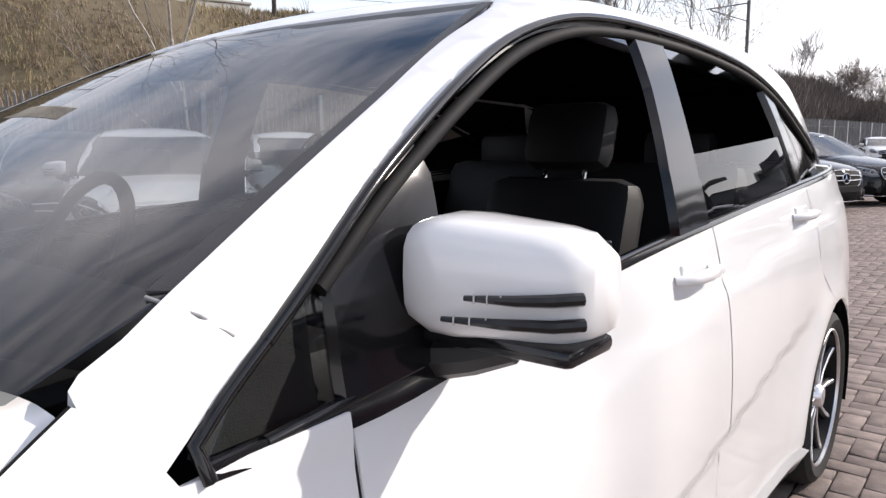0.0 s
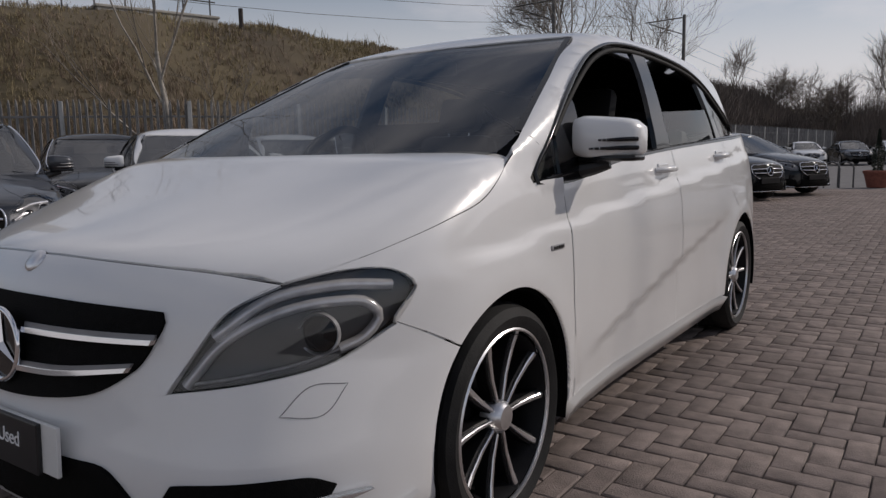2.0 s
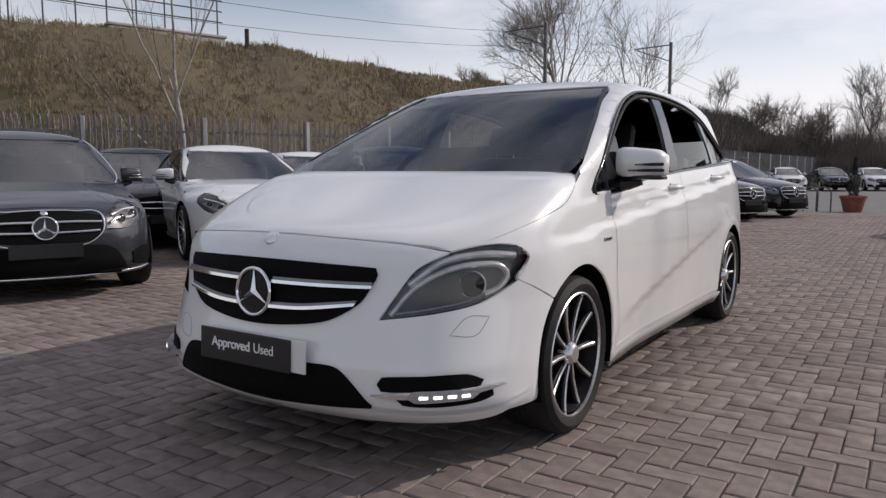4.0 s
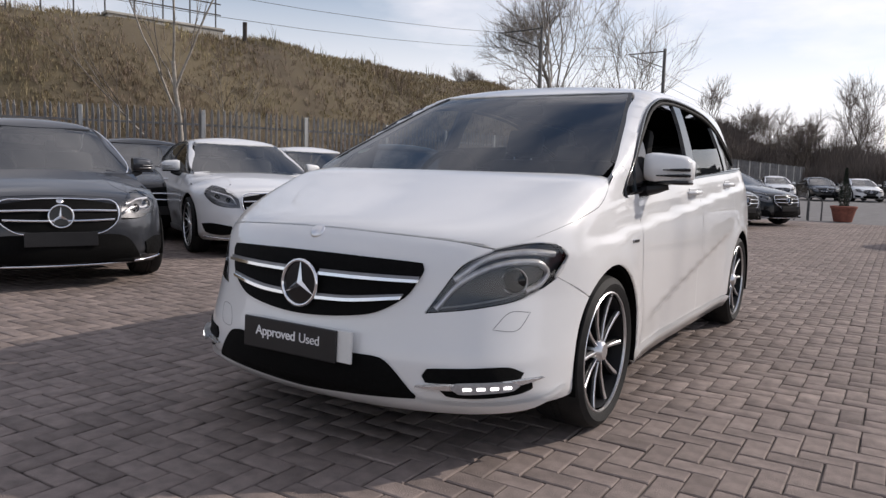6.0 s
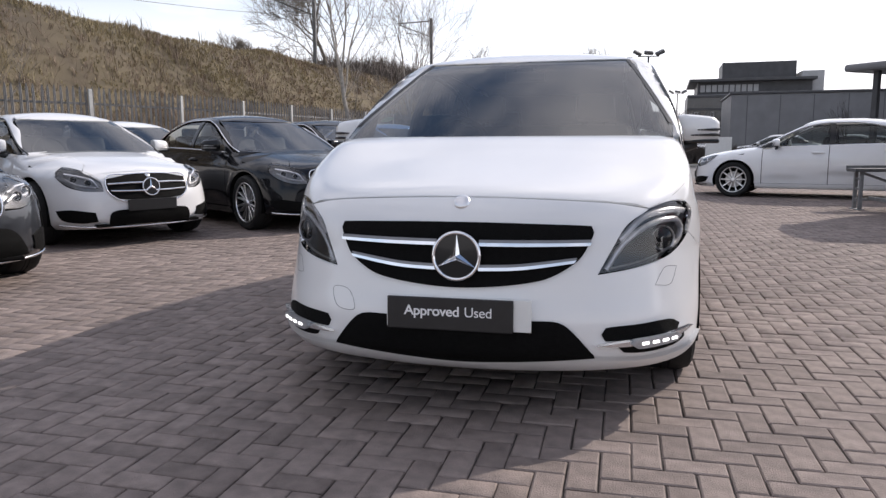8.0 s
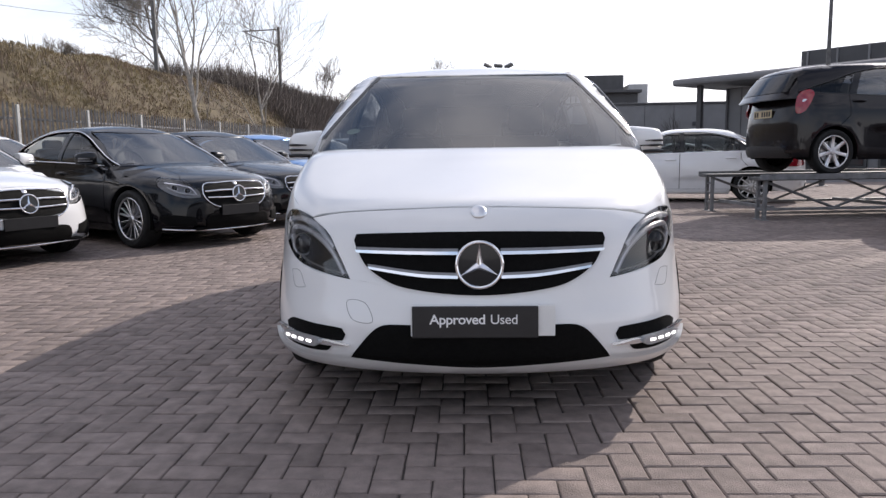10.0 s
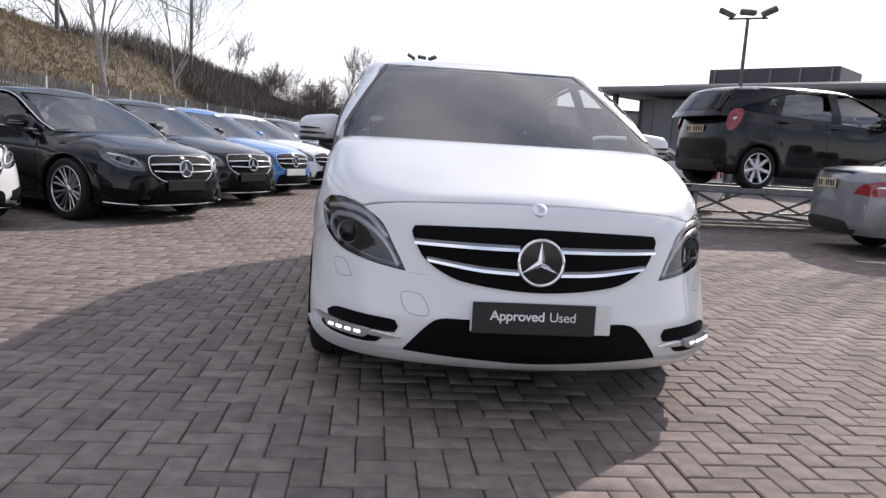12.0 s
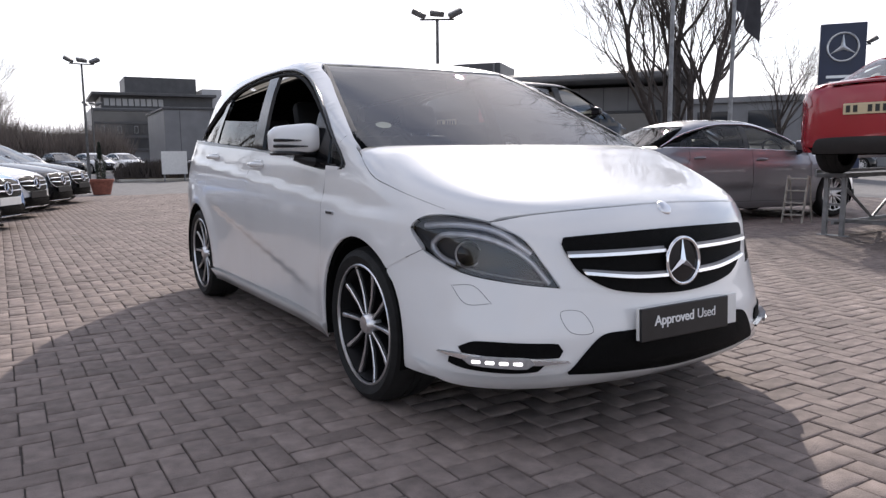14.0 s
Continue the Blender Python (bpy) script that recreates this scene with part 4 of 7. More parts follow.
# ---- the white car that the camera walks round ----
TALL = Shape(front_axle=-1.35, rear_axle=1.35, wheel=0.316, front=-2.222, rear=2.13, floor=0.18, tuck=0.006, round=0.06, nose_round=0.05, scoop=0.022,
             plan=[(-2.3, 0.84), (-1.9, 0.872), (-1.35, 0.884), (-0.6, 0.882), (0.5, 0.882), (1.35, 0.886), (1.8, 0.86), (2.2, 0.80)],
             crease=(-0.95, 0.38, 1.05, 0.72), shoulder=(0.882, 0.071), bow=(0.33, 0.72),
             rake=[(0.1, 0.07), (0.20, 0.025), (0.27, -0.028), (0.36, -0.034), (0.47, -0.014), (0.6, 0.010), (0.72, 0.035), (0.80, 0.075), (0.88, 0.16), (1.0, 0.4)],
             tail=[(0.1, 0.12), (0.35, 0.0), (0.7, 0.01), (1.0, 0.07), (1.2, 0.12)],
             deck=[(-2.3, 0.785), (-2.15, 0.838), (-2.0, 0.872), (-1.7, 0.952), (-1.55, 0.997), (-1.4, 1.038), (-1.25, 1.052), (-1.15, 1.058), (-0.95, 1.066), (-0.7, 1.10), (0.0, 1.12), (1.0, 1.16), (2.3, 1.22)],
             crown=[(-2.3, 0.07), (-1.95, 0.055), (-1.2, 0.004), (2.3, 0.004)],
             belt=1.03, roof_z=1.47, glass_x=(0.838, 0.700), pinch=0.066, camber=0.030, edge=0.04, taper=0.035, pillar=0.035,
             screen_bow=0.20, screen=(-1.386, -0.43, 1.04, 1.476), back=(2.12, 1.85, 1.1, 1.45),
             roof=[(-1.2, 1.40), (-0.5, 1.518), (0.0, 1.556), (0.5, 1.562), (1.0, 1.552), (1.5, 1.518), (2.0, 1.45)])
TALL_LOOK = dict(
    doors=(-0.955, 0.20, 1.12), sill=0.262,
    belt=[(-1.2, 0.948), (-1.0, 0.957), (-0.5, 1.005), (0.0, 1.040), (1.0, 1.088), (2.1, 1.140)],
    hood_side=[(-1.215, 1.03), (-1.32, 0.965), (-1.42, 0.915), (-1.56, 0.878), (-1.70, 0.840), (-1.81, 0.808)],
    seam=[(0.73, 0.767), (0.60, 0.787), (0.45, 0.799), (0.25, 0.807), (0.0, 0.810)], lamp_from=3, lamp_to=9, joint=[(-1.684, 0.627)],
    arch_from=133, wing_top=[(-1.08, 0.952), (-1.145, 0.945), (-1.155, 0.962), (-1.115, 0.995), (-1.10, 1.012), (-1.19, 1.018)],
    cowl=-1.375, bumper_low=[(0.0, 0.203), (0.5, 0.206), (0.85, 0.21)], tip=5,
    bumper_top=[(1.045, 0.625), (0.974, 0.660), (0.965, 0.656), (0.83, 0.594), (0.68, 0.566), (0.489, 0.543), (0.40, 0.535), (0.2, 0.50), (0.0, 0.49)],
    front=[
        ("bumper_lip", [(-0.985, 0.282), (-0.86, 0.250), (-0.66, 0.243), (-0.47, 0.254), (-0.2, 0.238), (0, 0.230), (0.2, 0.238), (0.47, 0.254), (0.66, 0.243), (0.86, 0.250), (0.985, 0.282), (0.84, 0.214), (0.5, 0.206), (0, 0.200), (-0.5, 0.206), (-0.84, 0.214)], {0, 3, 7, 10}, "paint", 0.016, 0.03),
        ("nose_cap", [(-0.489, 0.543), (-0.545, 0.625), (-0.615, 0.712), (-0.725, 0.763), (-0.60, 0.785), (-0.45, 0.797), (-0.2, 0.807), (0, 0.8095), (0.2, 0.807), (0.45, 0.797), (0.60, 0.785), (0.725, 0.763), (0.615, 0.712), (0.545, 0.625), (0.489, 0.543), (0.4, 0.535), (0.2, 0.50), (0, 0.49), (-0.2, 0.50), (-0.4, 0.535)], {0, 3, 11, 14}, "paint", 0.001, 0.02),
        ("grille", [(-0.486, 0.690), (-0.480, 0.711), (-0.2, 0.722), (0, 0.724), (0.2, 0.722), (0.480, 0.711), (0.486, 0.690), (0.468, 0.655), (0.42, 0.59), (0.29, 0.525), (0, 0.497), (-0.29, 0.525), (-0.42, 0.59), (-0.468, 0.655)], set(), "mesh", 0.010, 0.02),
        ("lower_grille", [(-0.47, 0.258), (-0.365, 0.375), (-0.28, 0.388), (0.28, 0.388), (0.365, 0.375), (0.47, 0.258), (0.2, 0.240), (0, 0.230), (-0.2, 0.240)], {0, 5}, "mesh", 0.010, 0.02),
        ("upper_slot", [(0.488, 0.338), (0.502, 0.361), (0.62, 0.366), (0.76, 0.366), (0.812, 0.344), (0.80, 0.324), (0.65, 0.317), (0.50, 0.315)], {0, 4}, "mesh", 0.006, 0.02),
        ("lower_slot", [(0.545, 0.290), (0.60, 0.294), (0.72, 0.297), (0.842, 0.306), (0.845, 0.287), (0.79, 0.270), (0.66, 0.263), (0.565, 0.270)], {0, 3}, "mesh", 0.006, 0.02),
        ("fog_blade", [(0.470, 0.302), (0.56, 0.312), (0.72, 0.318), (0.80, 0.323), (0.880, 0.324), (0.80, 0.308), (0.72, 0.300), (0.56, 0.296)], {0, 4}, "blade", 0.024, 0.020),
        ("daytime_lamp", [(0.578, 0.304), (0.592, 0.317), (0.68, 0.319), (0.765, 0.318), (0.786, 0.308), (0.765, 0.293), (0.68, 0.288), (0.60, 0.288)], set(), "lamp_mid", 0.034, 0.024),
        ("bar_face", [(0.080, 0.642), (0.080, 0.653), (0.25, 0.653), (0.469, 0.654), (0.464, 0.644), (0.25, 0.642)], {0, 1, 3, 4}, "chrome", 0.026, 0.018),
        ("bar_top", [(0.080, 0.653), (0.080, 0.664), (0.25, 0.664), (0.472, 0.665), (0.469, 0.654), (0.25, 0.653)], {0, 1, 3, 4}, "bar_grey", 0.018, 0.012),
        ("bar_face", [(0.080, 0.556), (0.080, 0.567), (0.22, 0.572), (0.414, 0.594), (0.407, 0.584), (0.22, 0.561)], {0, 1, 3, 4}, "chrome", 0.026, 0.018),
        ("bar_top", [(0.080, 0.567), (0.080, 0.577), (0.22, 0.582), (0.420, 0.604), (0.414, 0.594), (0.22, 0.572)], {0, 1, 3, 4}, "bar_grey", 0.018, 0.012),
    ],
    back_sheet=[(0.0, 0.82), (0.5, 0.80), (0.9, 0.70), (1.0, 0.3), (0.5, 0.2), (0, 0.2)][::-1],
    bars=[],
    bar_off=0.013, star=(0.610, 0.083), star_tilt=-4, star_out=0.026, badge_y=-2.135,
    lamp=dict(outline=[(0.489, 0.547), (0.545, 0.621), (0.62, 0.712), (0.725, 0.766), (0.85, 0.787), (0.95, 0.786), (1.005, 0.765), (1.026, 0.737), (0.965, 0.662), (0.83, 0.598), (0.68, 0.570)], sharp={0},
              guides=[("light_guide", [(0.525, 0.56), (0.60, 0.645), (0.70, 0.70), (0.84, 0.722), (0.91, 0.712), (0.935, 0.685), (0.90, 0.64), (0.84, 0.618)], 0.0125, "lamp_bright"), ("upper_guide", [(0.585, 0.66), (0.70, 0.736), (0.84, 0.758), (0.97, 0.748)], 0.013, "lamp_bright"), ("lower_trim", [(0.53, 0.563), (0.68, 0.585), (0.82, 0.612), (0.90, 0.640)], 0.004, "lamp_mid")],
              bulbs=[(0.80, 0.655, 0.046)]),
    glass=[("rear_door_window", [(0.15, None), (0.13, 1.20), (1.0, 1.245), (1.03, None)], "sharp"),
           ("rear_quarter_window", [(1.11, None), (1.02, 1.38), (1.3, 1.29), (1.58, 1.21), (1.76, None)], "sharp"),
           ("corner_window", [(-1.115, 0.952), (-1.05, 1.04), (-0.965, 1.105), (-0.965, None)], "sharp")],
    pillars=[("sail_panel", [(-0.955, None), (-0.955, 1.112), (-0.78, 1.230), (-0.765, 1.19), (-0.775, 1.10), (-0.80, None)], "gloss_black", -0.006),
             ("corner_backing", [(-1.11, 0.955), (-1.05, 1.035), (-0.97, 1.098), (-0.97, None)], "plastic", -0.035),
             ("door_pillar", [(-0.04, None), (-0.035, 1.17), (0.0, 1.34), (0.01, 1.466), (0.16, 1.466), (0.135, 1.31), (0.12, 1.165), (0.135, None)], "gloss_black", -0.004),
             ("rear_post", [(1.02, None), (0.90, 1.41), (1.0, 1.385), (1.12, None)], "gloss_black", -0.006)],
    dlo_top=[(-1.045, 1.045), (-0.97, 1.104), (-0.88, 1.172), (-0.765, 1.243), (-0.63, 1.316), (-0.46, 1.392), (-0.28, 1.441), (-0.06, 1.465), (0.12, 1.469), (0.5, 1.457), (0.82, 1.426), (1.08, 1.370), (1.30, 1.295), (1.60, 1.208), (1.82, 1.138)],
    rail_x=0.570, roof_y=(-0.325, 1.80), rail_foot=[(-1.166, 1.069), (-1.214, 1.041), (-1.195, 1.010), (-1.10, 1.0)], dlo_front=[(-1.120, 0.942), (-1.132, 0.960), (-1.095, 1.005)], trim="gloss_black",
    handles=[(0.03, 0.952), (0.98, 0.998)], mirror=(-0.80, 1.045),
    screen_low=[(0.0, 1.01), (0.40, 1.01), (0.775, 1.040)], screen_side=[(0.578, 1.478), (0.630, 1.387), (0.690, 1.277), (0.743, 1.173), (0.778, 1.10)], screen_top=[(0.3, 1.498), (0.0, 1.506)],
    tail_w=0.72, tail_z=1.1, rear_screen=[(0.0, 1.14), (0.66, 1.14), (0.60, 1.43), (0.0, 1.46)], hatch=[(-0.72, 1.05), (0.72, 1.05), (0.62, 1.47), (-0.62, 1.47)],
    tail_lamp=[(0.70, 0.75), (1.0, 0.80), (1.0, 0.98), (0.7, 0.95)], plate_z=0.75, front_plate=None, front_glass=False)
hero = build_car("white_compact_car", "glossy white compact people carrier with black alloy wheels on paving", TALL, "white", Matrix(), TALL_LOOK, rims=5, rim_style="black", near=True, tail=False)

# its dealer plate, covers, badges, wipers and sticker
def hero_details():
    s = TALL
    plate = new("dealer_plate")
    plate.parent = hero
    y = float(s.lay("lower", "wrap", [(0.0, 0.41)])[0][0, 1]) - 0.016
    plate.matrix_basis = Matrix.Translation((0.01, y, 0.410)) @ Matrix.Rotation(radians(-2), 4, "X")
    part("white_backing", box_bm((0.522, 0.010, 0.112), (0.0, 0.006, 0), 0.002), M["plate_white"], plate, "white number plate behind the cover")
    part("black_cover", box_bm((0.455, 0.012, 0.116), (-0.028, -0.004, -0.003), 0.003), M["plate_black"], plate, "black dealer cover")
    for text, x, size, bold in (("Approved", -0.205, 0.062, 0.0009), ("Used", 0.035, 0.062, 0.0)):
        cu = bpy.data.curves.new("lettering", "FONT")
        cu.body, cu.size, cu.extrude, cu.offset, cu.space_character = text, size, 0.0008, bold, 0.95
        raw = new("lettering_raw", cu)
        dg = bpy.context.evaluated_depsgraph_get()
        me = bpy.data.meshes.new_from_object(raw.evaluated_get(dg))
        bpy.data.objects.remove(raw)
        wide = max(v.co.x for v in me.vertices) or 1
        fit_w = 0.200 if text == "Approved" else 0.098
        me.transform(Matrix.Diagonal((fit_w / wide, 0.80, 1, 1)))
        me.materials.clear()
        me.materials.append(M["ink_white"])
        ob = new("lettering", me)
        ob.parent = plate
        ob["label"] = "white lettering reading " + text
        ob.matrix_basis = Matrix.Translation((-0.192 if text == "Approved" else 0.026, -0.0112, -0.009)) @ Matrix.Rotation(radians(90), 4, "X")
    for k in (1, -1):
        pts = [(0.710, 0.493), (0.772, 0.549), (0.850, 0.547), (0.795, 0.488)]
        s.line("washer_cover_seam", "lower", "wrap", [(k * u, z) for u, z in rounded(pts, (0, 2), 0.012)], 0.0013, M["joint_grey"], hero, off=-0.0004, closed=True)
        at, nn = s.lay("lower", "side", [(-1.065, 0.755)])
        part("wing_badge", box_bm((0.006, 0.088, 0.016), (k * (at[0, 0] + 0.002), -1.065, 0.755), 0.003), M["lamp_mid"], hero, "small silver wing badge", smooth=True)
        for i in range(4):
            part("badge_mark", box_bm((0.003, 0.014, 0.009), (k * (at[0, 0] + 0.0055), -1.09 + 0.017 * i, 0.755), 0.001), M["plastic"], hero)
        # lit strip elements beside the fog blade
        for u in (0.625, 0.665, 0.705, 0.745):
            at, nn = s.lay("lower", "wrap", [(k * u, 0.304)], 0.033)
            part("daytime_bulb", box_bm((0.032, 0.008, 0.012), tuple(at[0]), 0.004, Matrix.Rotation(u / 0.88 * k, 3, "Z")), M["drl"], hero, "lit daytime bulb")
        # the joint between wing and windscreen pillar, and the painted corner behind the lamp
        s.line("pillar_joint", "upper", "side", open_curve([(-1.130, 1.096), (-1.108, 1.083), (-1.075, 1.056)], 0.02), 0.0022, M["joint_grey"], hero, off=-0.0015, flip=k < 0)
        corner = [(0.72, 0.770), (0.85, 0.792), (0.95, 0.791), (1.008, 0.770), (1.031, 0.738), (0.972, 0.660), (0.985, 0.60), (1.14, 0.60), (1.16, 0.78), (1.05, 0.86), (0.85, 0.84)]
        s.panel("lamp_surround", "lower", "wrap", np.array(corner if k > 0 else mirror_pts(corner)), M["white"], hero, off=-0.005, thick=0.01, res=0.04)
        top = [(y, float(bend(TALL_LOOK["belt"], y)) + 0.003) for y in np.linspace(-1.122, 1.8, 15)]
        low = [(y, z - (0.014 if y < -1.0 else 0.030 if y < -0.6 else 0.020)) for y, z in top[::-1]]
        s.panel("belt_moulding", "lower", "side", rounded(top + low, {0, 14, 15, 29}, 0.05), M["gloss_black"], hero, off=0.002, thick=0.012, res=0.05, flip=k < 0, label="black belt moulding")
        s.line("bumper_joint", "lower", "wrap", open_curve([(k * 0.968, 0.664), (k * 1.0, 0.649), (k * 1.045, 0.629)], 0.02), 0.0018, M["joint_grey"], hero, off=-0.001)
        s.line("door_seal", "upper", "side", open_curve([(y, z - 0.022) for y, z in TALL_LOOK["dlo_top"][1:-1]], 0.04), 0.011, M["seam"], hero, off=-0.008, flip=k < 0)
        s.line("bonnet_gap", "both", "side", open_curve(TALL_LOOK["hood_side"], 0.03), 0.0024, M["seam"], hero, off=-0.003, flip=k < 0)
        s.line("door_gap", "lower", "side", open_curve([(-0.955, 0.27), (-0.955, 0.6), (-0.955, 0.955)], 0.03), 0.0022, M["seam"], hero, off=-0.003, flip=k < 0)
        s.line("door_gap", "lower", "side", open_curve([(0.20, 0.27), (0.20, 0.6), (0.20, 1.05)], 0.03), 0.0022, M["seam"], hero, off=-0.003, flip=k < 0)
    s.line("bonnet_front_gap", "lower", "wrap", open_curve([(u, z) for u, z in TALL_LOOK["seam"]][::-1], 0.03), 0.0016, M["joint_grey"], hero, off=-0.0016)
    s.line("bonnet_front_gap", "lower", "wrap", open_curve([(-u, z) for u, z in TALL_LOOK["seam"]][::-1], 0.03), 0.0016, M["joint_grey"], hero, off=-0.0016)
    tow = [(-0.493, 0.464), (-0.422, 0.461), (-0.387, 0.394), (-0.462, 0.398)]
    s.line("tow_cover_seam", "lower", "wrap", rounded(tow, (), 0.012), 0.0013, M["joint_grey"], hero, off=-0.0004, closed=True)
    # wipers, black screen border, sticker, inner mirror
    for pts, lift in (([(-0.62, 1.014), (-0.25, 1.008), (0.10, 1.004)], 0.004), ([(-0.05, 1.004), (0.30, 1.006), (0.64, 1.014)], 0.004)):
        place = s.lay("upper", "front", open_curve(pts, 0.05), lift)[0]
        part("wiper_blade", tube_bm(place, 0.006, 6), M["seam"], hero, "", smooth=True)
    side = TALL_LOOK["screen_side"]
    for k in (1, -1):
        strip = [(k * (x + 0.003), z) for x, z in side] + [(k * (x - 0.016), z) for x, z in side[::-1]]
        s.panel("screen_border", "upper", "front", rounded(strip if k > 0 else strip[::-1], {0, 4, 5, 9}, 0.03), M["plastic"], hero, off=-0.0015, thick=0.003, res=0.05)
    # near-black sheet added before the tailgate's white inside to darken the cabin
    s.panel("tailgate_dark_sheet", "upper", "back", rounded([(x * 0.97, z) for x, z in TALL_LOOK["hatch"]], {0, 1, 2, 3}, 0.06), M["under"], hero, off=-0.045, thick=0.01, res=0.1)
    # dark lining inside the roof rails and pillars; its near-black puts in cabin shade
    rail = TALL_LOOK["dlo_top"] + [(1.6, 1.49), (0.8, 1.53), (0.0, 1.52), (-0.40, 1.45), (-0.80, 1.262), (-1.0, 1.14)]
    for k in (1, -1):
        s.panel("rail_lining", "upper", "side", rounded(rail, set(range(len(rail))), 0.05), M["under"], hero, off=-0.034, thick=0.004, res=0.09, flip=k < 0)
    at, nn = s.lay("upper", "front", [(-0.62, 1.135)], -0.006)
    st = part("round_sticker", lathe_bm([(0.0, 0.0), (0.035, 0.0005)], 24, "z"), M["sticker"], hero, "pale green round sticker")
    st.matrix_basis = Matrix.Translation(at[0]) @ Vector(nn[0]).to_track_quat("Z", "Y").to_matrix().to_4x4()
    part("inner_mirror", box_bm((0.23, 0.03, 0.06), (0, -0.44, 1.385), 0.015), M["plastic"], hero, "", smooth=True)
    part("sensor_cover", box_bm((0.10, 0.10, 0.04), (0, -0.40, 1.420), 0.015), M["plastic"], hero, "", smooth=True)


hero_details()


# ---- the other cars ----
def saloon(stretch=0.0, roof=1.44, wide=0.90):
    """A saloon's skin; stretch lengthens its wheelbase and boot."""
    k, up = stretch, roof - 1.44
    return Shape(front_axle=-1.42, rear_axle=1.42 + k, wheel=0.33, front=-2.24, rear=2.42 + k * 1.4, floor=0.17, round=0.10, nose_round=0.08, scoop=0.018, screen_bow=0.20,
                 plan=[(-2.4, wide - 0.05), (-1.9, wide - 0.02), (-1.42, wide), (-0.6, wide - 0.005), (0.6, wide - 0.005), (1.42 + k, wide), (2.0 + k, wide - 0.03), (2.5 + k, wide - 0.10)],
                 crease=(-1.0, 0.40, 1.2 + k, 0.56), shoulder=(0.80, 0.015), bow=(0.30, 0.60),
                 rake=[(0.1, 0.10), (0.2, 0.03), (0.3, 0.0), (0.45, 0.0), (0.6, 0.02), (0.70, 0.05), (0.76, 0.10), (0.85, 0.22), (1.0, 0.5)],
                 tail=[(0.1, 0.12), (0.35, 0.0), (0.6, 0.01), (0.9, 0.03), (1.0, 0.07), (1.2, 0.2)],
                 deck=[(-2.4, 0.69), (-2.2, 0.755), (-2.0, 0.81), (-1.6, 0.885), (-1.2, 0.94), (-0.95, 0.97), (-0.8, 0.985), (-0.5, 1.2), (1.3 + k, 1.2), (1.72 + k, 1.035), (2.1 + k, 1.02), (2.4 + k, 0.995), (2.6 + k, 0.95)],
                 crown=[(-2.4, 0.07), (-1.9, 0.055), (-1.0, 0.03), (2.5, 0.03)], belt=0.95, roof_z=1.36 + up, glass_x=(0.80 + wide - 0.9, 0.605), pinch=0.055,
                 screen=(-1.10, -0.26, 0.95, 1.36 + up), back=(1.98 + k, 1.10 + k, 0.98, 1.36 + up),
                 roof=[(-1.0, 1.28 + up), (-0.3, 1.392 + up), (0.15, 1.436 + up), (0.6, 1.436 + up), (1.1, 1.395 + up), (1.6 + k, 1.28 + up)])


